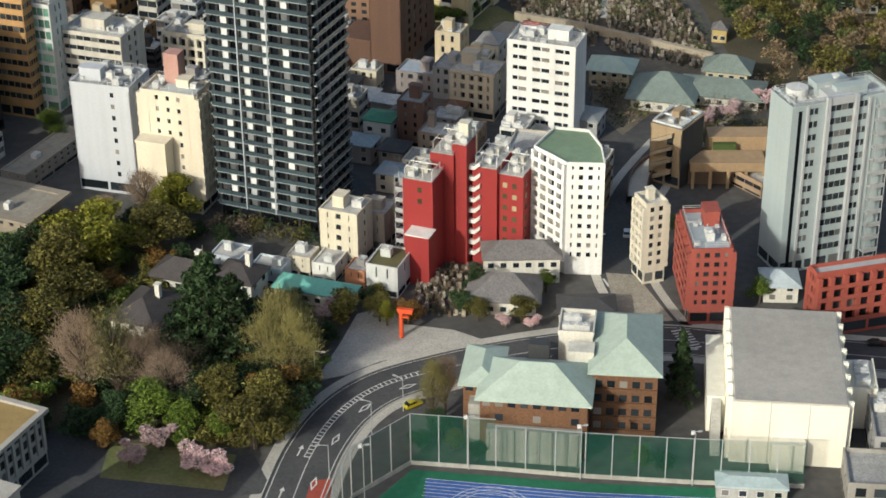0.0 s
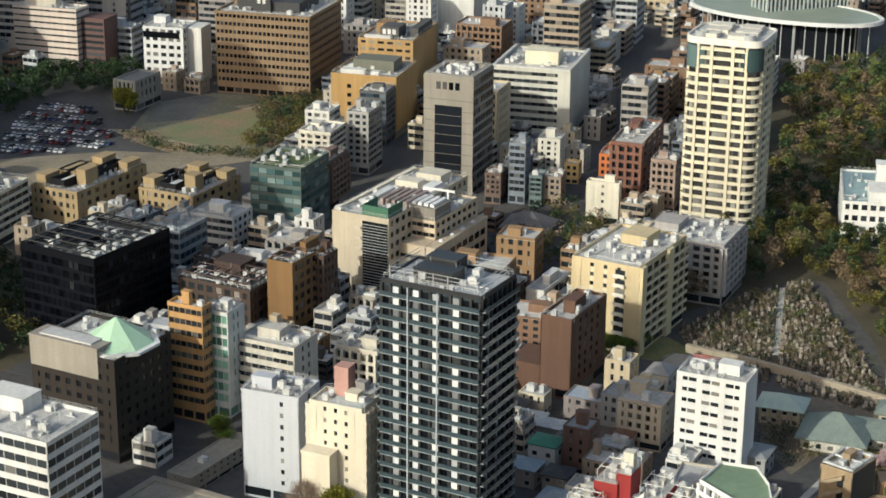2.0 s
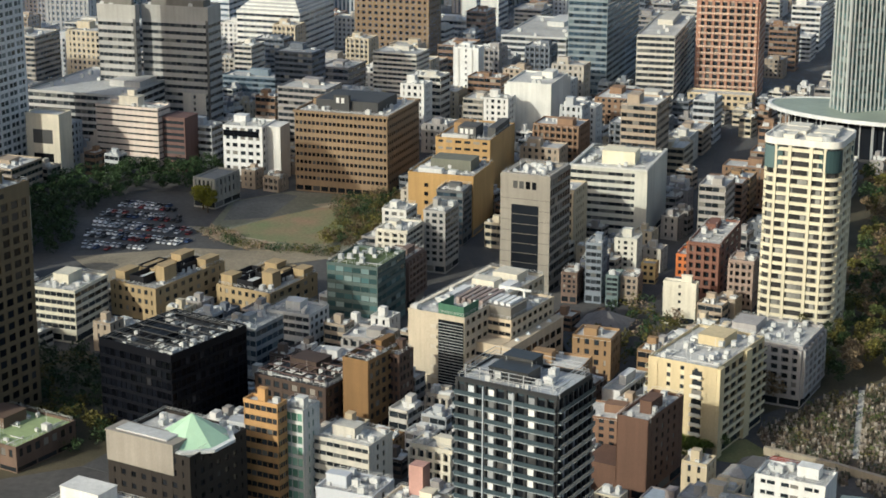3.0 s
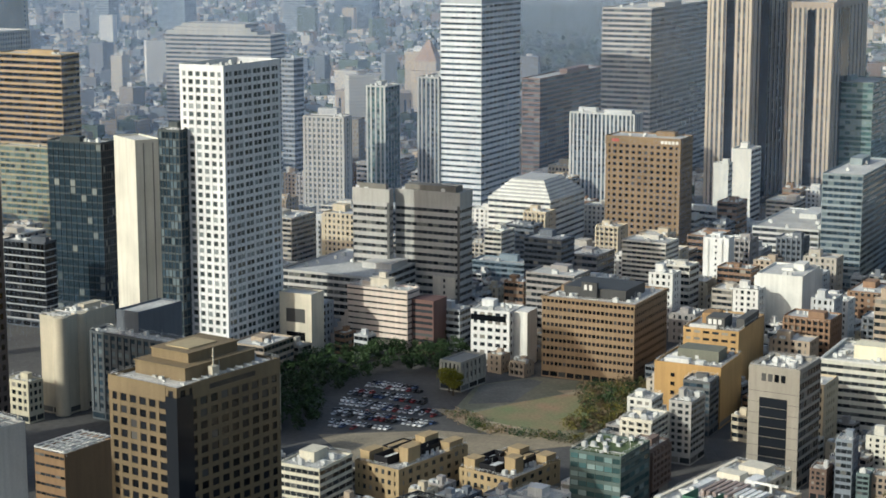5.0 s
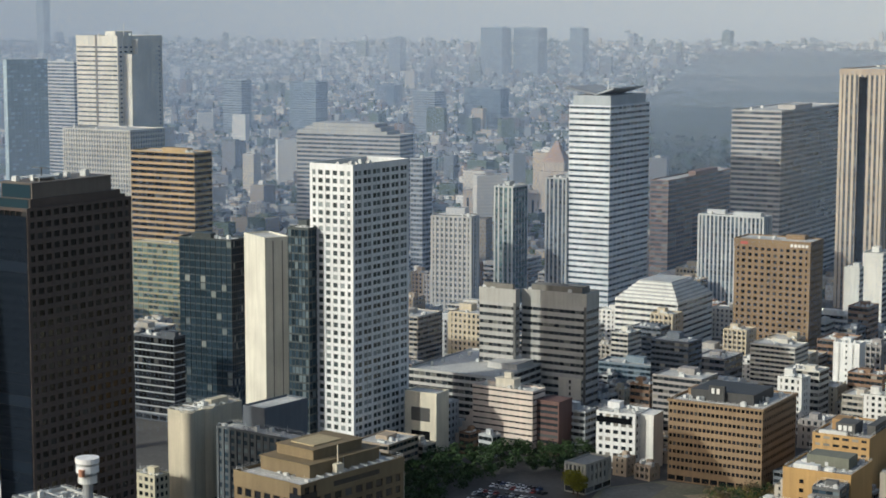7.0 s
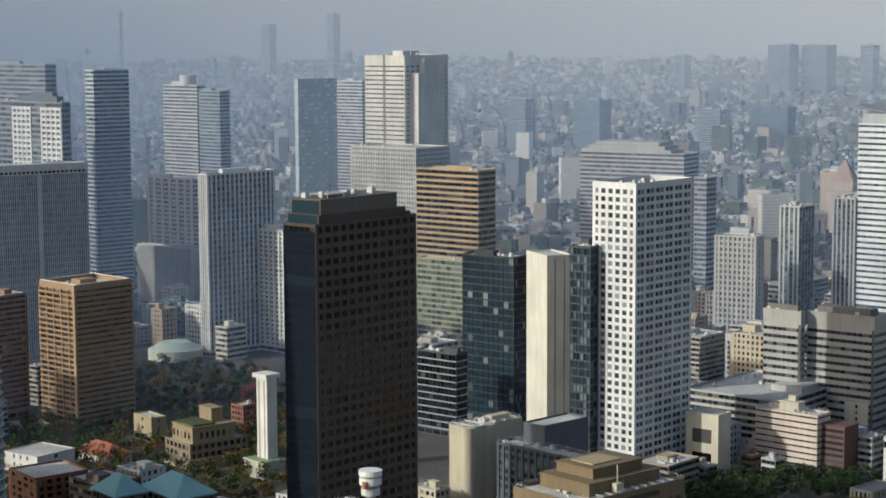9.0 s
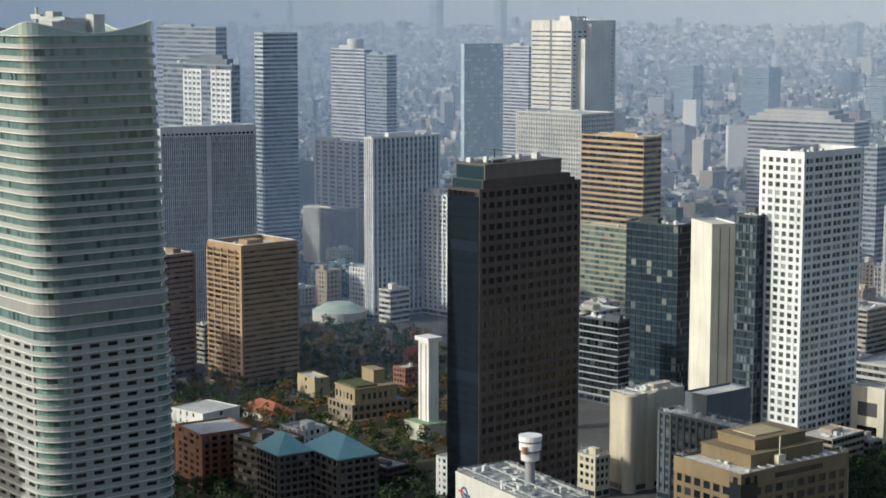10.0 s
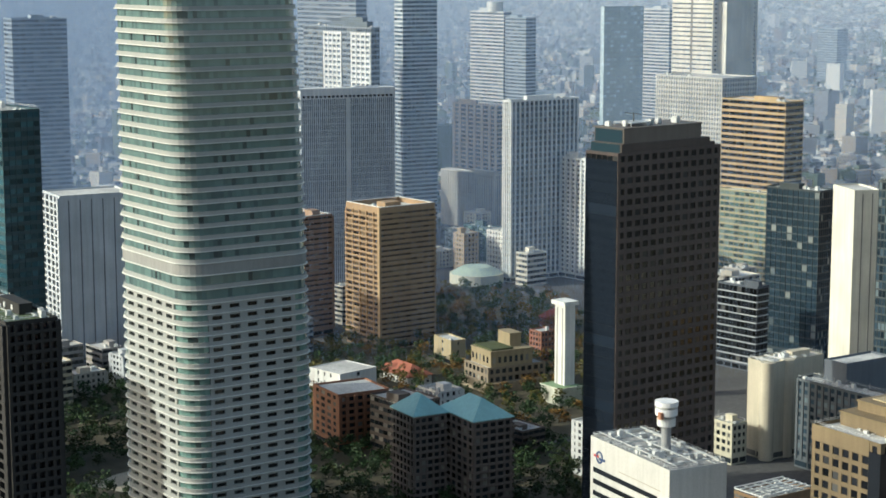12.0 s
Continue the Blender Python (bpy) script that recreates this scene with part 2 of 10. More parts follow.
def face_boxes(style, W, fh, nb, opt):
    """One storey of one face, in face coordinates: along, out (0 is the face), up. Returns storey boxes, pane boxes, pier boxes."""
    st, pn, pr = [], [], []
    rec = opt.get("recess", 0.3)
    sp = opt.get("spandrel", 0.42) * fh
    pw = opt.get("pier", 0.35)
    cell = W / max(nb, 1)
    if style == "blank":
        st.append((0, -rec, 0, W, 0, fh))
        for i in opt.get("slots", ()):
            c = (i + 0.5) * cell
            pn.append((c - 0.5, 0.0, fh * 0.35, c + 0.5, 0.05, fh * 0.75))
    elif style in ("punch", "band", "glass"):
        st.append((0, -rec, 0, W, 0, sp))
        pwid = pw * cell
        if style == "band":
            pwid = 0.10
        if style == "glass":
            pwid = 0.12
        pair = opt.get("pair")
        pws = [pwid * (pair if i % 2 == 0 else 0.3) if pair else pwid for i in range(nb + 1)]
        for i in range(nb):
            pn.append((i * cell + pws[i] / 2, -rec, sp, (i + 1) * cell - pws[i + 1] / 2, -rec + 0.05, fh))
        for i in range(nb + 1):
            pwid = pws[i]
            c = min(max(i * cell, pwid / 2), W - pwid / 2)
            out = 0.02 if style != "band" else -0.12
            pr.append((c - pwid / 2, -rec, c + pwid / 2, out))
    elif style == "vert":
        st.append((0, -rec, 0, W, -0.18, sp))
        pwid = pw * cell
        for i in range(nb):
            pn.append((i * cell + pwid / 2, -rec, sp, (i + 1) * cell - pwid / 2, -rec + 0.05, fh))
        for i in range(nb + 1):
            c = min(max(i * cell, pwid / 2), W - pwid / 2)
            pr.append((c - pwid / 2, -rec, c + pwid / 2, 0.25))
    elif style == "balc":
        out = opt.get("out", 1.3)
        st.append((0, -rec, 0, W, out, 0.22))
        st.append((0, out - 0.12, 0.22, W, out, opt.get("rail", 1.1)))
        pwid = pw * cell
        for i in range(nb):
            pn.append((i * cell + pwid / 2, -rec, 0.22, (i + 1) * cell - pwid / 2, -rec + 0.05, fh * 0.78))
            st.append((i * cell, -rec, fh * 0.78, (i + 1) * cell, -rec + 0.12, fh))
        for i in range(nb + 1):
            c = min(max(i * cell, pwid / 2), W - pwid / 2)
            pr.append((c - pwid / 2, -rec, c + pwid / 2, out * opt.get("fin", 0.9)))
    return st, pn, pr


def on_face(side, w, d, b):
    """A face box (a0, o0, z0, a1, o1, z1) into the building's own axes. Sides: 0 front (-y), 1 side (+x), 2 back (+y), 3 far side (-x)."""
    a0, o0, z0, a1, o1, z1 = b
    if side == 0:
        return (-w / 2 + a0, -d / 2 - o1, z0, -w / 2 + a1, -d / 2 - o0, z1)
    if side == 1:
        return (w / 2 + o0, -d / 2 + a0, z0, w / 2 + o1, -d / 2 + a1, z1)
    if side == 2:
        return (w / 2 - a1, d / 2 + o0, z0, w / 2 - a0, d / 2 + o1, z1)
    return (-w / 2 - o1, d / 2 - a1, z0, -w / 2 - o0, d / 2 - a0, z1)


def roof_bits(w, d, rnd):
    """Rails, pipes, small boxes and aerials that litter a flat roof."""
    bs = []
    a, c = w / 2 - 0.5, d / 2 - 0.5
    for z in (1.5, 2.0):
        bs += [(-a, -c, z, a, -c + 0.07, z + 0.07), (a - 0.07, -c, z, a, c, z + 0.07), (-a, c - 0.07, z, a, c, z + 0.07), (-a, -c, z, -a + 0.07, c, z + 0.07)]
    for i in range(int(w / 2.5) + 1):
        bs.append((-a + i * 2.5, -c, 0, -a + i * 2.5 + 0.08, -c + 0.08, 2.05))
    for i in range(int(d / 2.5) + 1):
        bs.append((a - 0.08, -c + i * 2.5, 0, a, -c + i * 2.5 + 0.08, 2.05))
    for _ in range(int(w * d / 22) + 3):
        px, py = rnd.uniform(-a, a) * 0.85, rnd.uniform(-c, c) * 0.85
        k = rnd.random()
        if k < 0.45:
            sx, sy, sz = rnd.uniform(0.3, 0.9), rnd.uniform(0.3, 0.7), rnd.uniform(0.5, 1.5)
            bs += [(px - sx, py - sy, 0.12, px + sx, py + sy, sz), (px - sx * 0.8, py - sy * 0.8, 0, px - sx * 0.6, py + sy * 0.8, 0.12), (px + sx * 0.6, py - sy * 0.8, 0, px + sx * 0.8, py + sy * 0.8, 0.12)]
        elif k < 0.75:
            l = rnd.uniform(1.5, 5)
            if rnd.random() < 0.5:
                bs.append((max(-a, px - l), py, 0.3, min(a, px + l), py + 0.28, 0.55))
            else:
                bs.append((px, max(-c, py - l), 0.3, px + 0.28, min(c, py + l), 0.55))
        elif k < 0.9:
            bs += [(px, py, 0, px + 0.09, py + 0.09, rnd.uniform(2.5, 4.5)), (px - 0.6, py, 2.2, px + 0.7, py + 0.06, 2.27)]
        else:
            bs += [(px - 0.8, py - 0.8, 0.8, px + 0.8, py + 0.8, 2.4), (px - 0.7, py - 0.7, 0, px - 0.55, py - 0.55, 0.8), (px + 0.55, py + 0.55, 0, px + 0.7, py + 0.7, 0.8)]
    return bs


def building(name, label, x, y, rz, w, d, h, mat, floors, front="punch", side="punch", nb=(6, 6), glaz=None, lod=1, roofmat=None,
             units=4, house=1, alt=(), glaz2=None, opt=None, opt2=None, ground=4.0, category="building", coremat=None, storeymat=None, piermat=None, parapet=0.9, rooflabel="", z=0.0, over=None):
    """A block with real storeys, piers, recessed panes, a parapet roof and its rooftop plant. front: the faces across local y, side: across local x."""
    rnd = random.Random(int(abs(x) * 7 + abs(y) * 13 + h))
    opt, opt2 = opt or {}, opt2 or opt or {}
    glaz = glaz or (GLASS_HAZED if math.hypot(x, y) > 1250 else GLASS_CALM if lod == 2 or front in ("band", "vert") else GLASS)
    b = thing(name, label, category, x, y, rz, z)
    FOOT.append((x, y, rz, w, d))
    rec = 0.3
    ground = min(ground, h * 0.3)
    fh = (h - ground - 0.3) / floors
    part("wall", boxes("wall", [(-w / 2 + rec, -d / 2 + rec, 0, w / 2 - rec, d / 2 - rec, h - 0.02)], coremat or mat), None, b)
    st, pn, pr = [], [], []
    for s in range(4):
        W = w if s % 2 == 0 else d
        o = opt if s % 2 == 0 else opt2
        style = front if s % 2 == 0 else side
        n = nb[s % 2]
        a, p, q = face_boxes(style, W, fh, n, o)
        if s % 2 and style != "balc":       # butt the corners
            a = [(max(v[0], rec), v[1], v[2], min(v[3], W - rec), v[4], v[5]) for v in a]
        st += [on_face(s, w, d, v) for v in a]
        pn += [on_face(s, w, d, v) for v in p]
        pr += [(s % 2, on_face(s, w, d, (v[0], v[1], 0, v[2], v[3], fh * floors))) for v in q]
    gb = [(-w / 2, -d / 2, 0, w / 2, d / 2, ground)]
    gp = []
    for sd in range(4):
        W = w if sd % 2 == 0 else d
        n = max(2, nb[sd % 2] // 2)
        for i in range(n):
            gp.append(on_face(sd, w, d, (W / n * i + 0.35, 0, ground * 0.2, W / n * (i + 1) - 0.35, 0.04, ground * 0.78)))
    sm, pm = storeymat or mat, piermat or mat
    slab = opt.get("slab")
    if slab:                                  # balcony slabs of a paler material than their rails
        slabs = [v for v in st if v[5] - v[2] < 0.25]
        st = [v for v in st if v[5] - v[2] >= 0.25]
        sl = boxes("balcony_slab", slabs, slab)
        for f in range(floors):
            part("balcony_slab", sl, None, b, (0, 0, ground + f * fh))
    if lod <= 1:
        part("ground_floor", boxes("ground_floor", gb, mat), None, b)
        ring = boxes("storey", st, sm)
        for f in range(floors):
            part("storey", ring, None, b, (0, 0, ground + f * fh))
        if math.hypot(x, y) < 530 or lod == 0:
            for k in range(len(pr)):
                part("pier", boxes("pier", [pr[k][1]], pm), None, b, (0, 0, ground))
        elif pr:
            tagged(part("pier_work", boxes("pier_work", [v for _, v in pr], pm), None, b, (0, 0, ground)), kind="stuff")
    else:
        allb = [(v[0], v[1], v[2] + ground + f * fh, v[3], v[4], v[5] + ground + f * fh) for f in range(floors) for v in st]
        tagged(part("facade", boxes("facade", allb + gb, sm), None, b), kind="stuff")
        if pr:
            tagged(part("pier_work", boxes("pier_work", [(v[0], v[1], ground, v[3], v[4], ground + fh * floors) for _, v in pr], pm), None, b), kind="stuff")
    if lod == 0:
        count = 0
        rest = []
        for k, v in enumerate(pn):
            W, o0 = (w, v[0] + w / 2) if v[3] - v[0] > v[4] - v[1] else (d, v[1] + d / 2)
            col = int((o0 + 0.02) / (W / (nb[0] if W == w else nb[1])))
            me = boxes("window", [v], glaz2 if col in alt else glaz)
            for f in range(floors):
                if count < 290 and (v[1] < -d / 2 + 0.5 or v[0] > w / 2 - 0.5):
                    part("window", me, None, b, (0, 0, ground + f * fh))
                    count += 1
                else:
                    rest.append((v[0], v[1], v[2] + ground + f * fh, v[3], v[4], v[5] + ground + f * fh))
        if rest:
            tagged(part("glazing", quads("glazing", rest + gp, w, d, glaz), None, b), kind="stuff")
    else:
        allp = [(v[0], v[1], v[2] + ground + f * fh, v[3], v[4], v[5] + ground + f * fh) for f in range(floors) for v in pn]
        if allp or gp:
            tagged(part("glazing", quads("glazing", allp + gp, w, d, glaz), None, b), kind="stuff")
    # roof deck, parapet, plant rooms and machines
    e = 0.05
    part("roof", boxes("roof", [(-w / 2 + 0.28, -d / 2 + 0.28, h - 0.3, w / 2 - 0.28, d / 2 - 0.28, h)], roofmat or ROOFLIGHT), None, b, label=rooflabel)
    if parapet:
        p = parapet
        o = over or e
        part("parapet", boxes("parapet", [(-w / 2 - o, -d / 2 - o, h - 0.3, w / 2 + o, -d / 2 + 0.28, h + p), (-w / 2 - o, d / 2 - 0.28, h - 0.3, w / 2 + o, d / 2 + o, h + p),
                                          (-w / 2 - o, -d / 2 + 0.28, h - 0.3, -w / 2 + 0.28, d / 2 - 0.28, h + p), (w / 2 - 0.28, -d / 2 + 0.28, h - 0.3, w / 2 + o, d / 2 - 0.28, h + p)], mat), None, b)
    taken = []
    for i in range(house):
        pw, pd, ph = w * rnd.uniform(0.22, 0.42), d * rnd.uniform(0.22, 0.42), rnd.uniform(2.5, 4.0)
        px, py = rnd.uniform(-0.5, 0.5) * (w - pw - 2), rnd.uniform(-0.2, 0.5) * (d - pd - 2)
        if any(abs(px - q[0]) < (pw + q[2]) / 2 + 0.3 and abs(py - q[1]) < (pd + q[3]) / 2 + 0.3 for q in taken):
            continue
        taken.append((px, py, pw, pd))
        part("plant_room", boxes("plant_room", [(-pw / 2, -pd / 2, 0, pw / 2, pd / 2, ph), (-pw / 2 - 0.15, -pd / 2 - 0.15, ph, pw / 2 + 0.15, pd / 2 + 0.15, ph + 0.25)], mat), None, b, (px, py, h))
    if w > 4 and d > 4:
        for i in range(units):
            px, py = rnd.uniform(-0.5, 0.5) * (w - 3.4), rnd.uniform(-0.5, 0.5) * (d - 3.4)
            if any(abs(px - q[0]) < q[2] / 2 + 1.5 and abs(py - q[1]) < q[3] / 2 + 1.5 for q in taken):
                continue
            taken.append((px, py, 1.4, 1.4))
            u = part("rooftop_unit", UNIT_MESH, None, b, (px, py, h), turn=rnd.choice((0, math.pi / 2)))
            s = rnd.uniform(0.8, 1.3)
            u.scale = (s, s, rnd.uniform(0.8, 1.4))
    if lod < 2 and units and math.hypot(x, y) < 1000 and w > 6 and d > 6:
        tagged(part("roof_clutter", boxes("roof_clutter", roof_bits(w, d, rnd), UNIT), None, b, (0, 0, h)), kind="stuff")
    return b

def poly_block(name, label, ring, h, floors, mat, styles, bays, opts, glaz=None, roofmat=None, ground=3.5, category="building", parapet=0.7):
    """A block over any ring of corners, given counter-clockwise: one facade style, number of bays and set of options an edge."""
    cx, cy = sum(p[0] for p in ring) / len(ring), sum(p[1] for p in ring) / len(ring)
    b = thing(name, label, category, cx, cy)
    ring = [(x - cx, y - cy) for x, y in ring]
    big = max(math.hypot(x, y) for x, y in ring)
    FOOT.append((cx, cy, 0, big * 1.7, big * 1.7))
    core = [(x * (1 - 0.42 / big), y * (1 - 0.42 / big)) for x, y in ring]
    part("wall", prism("wall", core, 0, h - 0.02, mat), None, b)
    part("ground_floor", prism("ground_floor", ring, 0, ground, mat), None, b)
    fh = (h - ground) / floors
    for i, (p, q) in enumerate(zip(ring, ring[1:] + ring[:1])):
        W, turn = math.hypot(q[0] - p[0], q[1] - p[1]), math.atan2(q[1] - p[1], q[0] - p[0])
        st, pn, pr = face_boxes(styles[i], W, fh, bays[i], opts[i])
        storey = boxes("storey", [(a0, -o1, z0, a1, -o0, z1) for a0, o0, z0, a1, o1, z1 in st], mat)
        for f in range(floors):
            part("storey", storey, None, b, (*p, ground + f * fh), turn=turn)
        if pn:
            pane_m = boxes("window", [(a0, -o1, z0, a1, -o0, z1) for a0, o0, z0, a1, o1, z1 in pn], glaz or GLASS)
            for f in range(floors):
                tagged(part("glazing", pane_m, None, b, (*p, ground + f * fh), turn=turn), kind="stuff")
        for a0, o0, a1, o1 in pr:
            part("pier", boxes("pier", [(a0, -o1, 0, a1, -o0, h - ground)], mat), None, b, (*p, ground), turn=turn)
        part("parapet", boxes("parapet", [(0, -0.05, -0.3, W, 0.25, parapet)], mat), None, b, (*p, h), turn=turn)
    part("roof", prism("roof", [(x * 0.97, y * 0.97) for x, y in ring], h - 0.25, h, roofmat or ROOFLIGHT), None, b)
    return b


# ---- ground ----
def far_rise(r):
    """Flat town, then the plain climbs gently far out so that it meets the horizon."""
    t = max(0.0, min(1.0, (r - 2500) / 2400))
    return 175 * t ** 1.5


rings = [0, 60, 150, 300, 600, 1000, 1500, 2000, 2500, 2700, 2900, 3200, 3500, 3900, 4300, 4600, 4900]
gv, gf, SEG = [(0, 0, 0)], [], 96
for r in rings[1:]:
    gv += [(r * math.sin(2 * math.pi * i / SEG), r * math.cos(2 * math.pi * i / SEG), far_rise(r)) for i in range(SEG)]
for i in range(SEG):
    gf.append((0, 1 + (i + 1) % SEG, 1 + i))
for k in range(len(rings) - 2):
    a0, b0 = 1 + k * SEG, 1 + (k + 1) * SEG
    for i in range(SEG):
        j = (i + 1) % SEG
        gf.append((a0 + i, a0 + j, b0 + j, b0 + i))
tagged(new("ground", mesh("ground", gv, gf, CITY)), "grey urban ground spreading to the hazy horizon", "ground", kind="structure")


# ---- the round-cornered glass tower ----
def rounded(w, d, r, k=7):
    """A ring of points round a rectangle with rounded corners."""
    out = []
    for cx, cy, a0 in ((w / 2 - r, -d / 2 + r, -90), (w / 2 - r, d / 2 - r, 0), (-w / 2 + r, d / 2 - r, 90), (-w / 2 + r, -d / 2 + r, 180)):
        out += [(cx + r * math.cos(radians(a0 + 90 * i / k)), cy + r * math.sin(radians(a0 + 90 * i / k))) for i in range(k + 1)]
    return out


def along(ring, step):
    """Points spread evenly along a closed ring."""
    out, n = [], len(ring)
    for i in range(n):
        (x0, y0), (x1, y1) = ring[i], ring[(i + 1) % n]
        k = max(1, round(math.hypot(x1 - x0, y1 - y0) / step))
        out += [(x0 + (x1 - x0) * j / k, y0 + (y1 - y0) * j / k) for j in range(k)]
    return out


def band(name, outer, inner, z0, z1, mat):
    """A closed band between two rings."""
    n = len(outer)
    vs = [(x, y, z) for z in (z0, z1) for ring in (outer, inner) for x, y in ring]
    fs = []
    for i in range(n):
        j = (i + 1) % n
        fs += [(i, j, 2 * n + j, 2 * n + i), (n + j, n + i, 3 * n + i, 3 * n + j), (2 * n + i, 2 * n + j, 3 * n + j, 3 * n + i), (j, i, n + i, n + j)]
    return mesh(name, vs, fs, mat)


RW, RD = 63.0, 59.0
rt = thing("office_tower", "tall round-cornered glass tower with white ledges at every storey", "building", -441.4, 564.0, -24, 10.8)
rt.scale = (0.952, 0.952, 0.952)
FOOT.append((-441.4, 564.0, -24, RW, RD))
core = rounded(RW - 1.6, RD - 1.6, 9.2)
pale = wall((0.35, 0.355, 0.34), 0.5, 0.1, 0.06, name="cladding_panel")
ledge_mat = wall((0.66, 0.67, 0.64), 0.45, 0.08, 0.05, name="white_ledge")
ledge = band("ledge", rounded(RW + 1.1, RD + 1.1, 10.5), rounded(RW - 1.4, RD - 1.4, 9.3), 0, 0.32, ledge_mat)
spandrel = band("spandrel", rounded(RW, RD, 10), rounded(RW - 1.4, RD - 1.4, 9.3), 0.32, 1.75, pale)
solid = band("spandrel", rounded(RW, RD, 10), rounded(RW - 1.4, RD - 1.4, 9.3), 0.32, 4.5, wall((0.30, 0.30, 0.29), 0.6, name="louvre_panel"))
ringp = along(core, 1.9)


def pane(p, q, z0, z1):
    """A thin glass pane between two points of a ring."""
    (x0, y0), (x1, y1) = p, q
    nx, ny = (y1 - y0), -(x1 - x0)
    l = math.hypot(nx, ny)
    nx, ny = 0.08 * nx / l, 0.08 * ny / l
    return [(x0, y0, z0), (x1, y1, z0), (x1, y1, z1), (x0, y0, z1), (x0 + nx, y0 + ny, z0), (x1 + nx, y1 + ny, z0), (x1 + nx, y1 + ny, z1), (x0 + nx, y0 + ny, z1)]


PANE_FACES = [(0, 3, 2, 1), (4, 5, 6, 7), (0, 1, 5, 4), (1, 2, 6, 5), (2, 3, 7, 6), (3, 0, 4, 7)]


def pane_mesh(name, quads, mat):
    vs, fs = [], []
    for q in quads:
        n = len(vs)
        vs += q
        fs += [tuple(n + i for i in f) for f in PANE_FACES]
    return mesh(name, vs, fs, mat)


def waist(z):
    """Share of the full width left at a height."""
    return 1 - 0.125 * max(0.0, (z - 55) / 145) ** 1.5


def squeezed(me):
    for v in me.vertices:
        v.co.x = -RW / 2 + (v.co.x + RW / 2) * waist(v.co.z)
    return me


def fitted(ob, z):
    ob.location.x, ob.scale = -RW / 2 * (1 - waist(z)), (waist(z), 1, 1)


# storeys: foot, height and sort (0 rooms with deep slots, 1 offices, 2 solid plant storey)
zs = [(3.8 + 4.185 * k, 4.185, 0) for k in range(21)] + [(91.7, 5.55, 1), (97.25, 5.55, 1), (102.8, 4.7, 2)] + [(107.5 + 4.62 * k, 4.62, 1) for k in range(22)]
panes_up, panes_low, panes_slot, infill = [], [], [], []
n = len(ringp)
for z0, fh, sort in zs:
    fitted(part("ledge", ledge, None, rt, (0, 0, z0)), z0)
    fitted(part("spandrel", solid if sort == 2 else spandrel, None, rt, (0, 0, z0)), z0)
    if sort == 2:
        continue
    for i in range(n):
        x, y = ringp[i]
        corner = abs(x) > RW / 2 - 10.5 and abs(y) > RD / 2 - 10.5
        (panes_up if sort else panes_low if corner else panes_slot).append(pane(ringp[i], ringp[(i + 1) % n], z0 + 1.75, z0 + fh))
    if sort == 0:
        for sd in range(4):
            W = RW if sd % 2 == 0 else RD
            bay = (W - 20) / 5
            for i in range(6):
                a0 = max(10.0, 10 + bay * i - 1.7)
                infill.append(on_face(sd, RW, RD, (a0, -0.75, z0 + 1.75, min(W - 10, 10 + bay * i + 1.7), -0.1, z0 + fh)))
            infill.append(on_face(sd, RW, RD, (10, -0.75, z0 + 3.3, W - 10, -0.12, z0 + fh)))
TOP = zs[-1][0] + zs[-1][1]
fitted(part("ledge", ledge, None, rt, (0, 0, TOP)), TOP)
tagged(part("glazing", squeezed(pane_mesh("glazing", panes_up, glass((0.115, 0.185, 0.18), (0.02, 0.035, 0.04), 0.25, 0.07, 1.0, 0.2))), None, rt), kind="stuff")
tagged(part("glazing", squeezed(pane_mesh("glazing", panes_low, glass((0.13, 0.23, 0.21), (0.03, 0.045, 0.045), 0.2, 0.08, 1.0, 0.3))), None, rt), kind="stuff")
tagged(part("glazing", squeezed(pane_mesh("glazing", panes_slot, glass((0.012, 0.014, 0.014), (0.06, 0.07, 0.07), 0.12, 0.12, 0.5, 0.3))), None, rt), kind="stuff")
tagged(part("cladding", squeezed(boxes("cladding", infill, pale)), None, rt), kind="stuff")
# the glass crown dips in the middle of each side
vs, fs = [], []
crown = along(rounded(RW - 0.6, RD - 0.6, 9.8), 2.0)
m = len(crown)
for x, y in crown:
    u, v = abs(x) / (RW / 2), abs(y) / (RD / 2)
    rise = 0.8 + 5.6 * min(u, v) ** 1.6
    vs += [(x, y, TOP), (x, y, TOP + rise), (x * 0.985, y * 0.985, TOP + rise), (x * 0.985, y * 0.985, TOP)]
for i in range(m):
    a0, b0 = 4 * i, 4 * ((i + 1) % m)
    for k in range(4):
        fs.append((a0 + k, b0 + k, b0 + (k + 1) % 4, a0 + (k + 1) % 4))
for k in range(10):
    part("core", squeezed(prism("core", rounded(RW - 2.4, RD - 2.4, 9), k * (TOP - 0.4) / 10, (k + 1) * (TOP - 0.4) / 10, wall((0.05, 0.07, 0.07)))), None, rt)
part("crown_screen", squeezed(mesh("crown_screen", vs, fs, glass((0.17, 0.24, 0.23), (0.24, 0.3, 0.29), 0.3, 0.1, 1.0, 0.2))), None, rt, label="sloping glass screen round the roof")
rim_v, rim_f = [], []
for x, y in crown:
    u, v = abs(x) / (RW / 2), abs(y) / (RD / 2)
    z1 = TOP + 0.8 + 5.6 * min(u, v) ** 1.6
    rim_v += [(x * 1.004, y * 1.004, z1 - 0.1), (x * 1.004, y * 1.004, z1 + 0.3), (x * 0.98, y * 0.98, z1 + 0.3), (x * 0.98, y * 0.98, z1 - 0.1)]
for i in range(m):
    a0, b0 = 4 * i, 4 * ((i + 1) % m)
    for k in range(4):
        rim_f.append((a0 + k, b0 + k, b0 + (k + 1) % 4, a0 + (k + 1) % 4))
part("crown_rim", squeezed(mesh("crown_rim", rim_v, rim_f, ledge_mat)), None, rt, label="white rim of the glass screen")
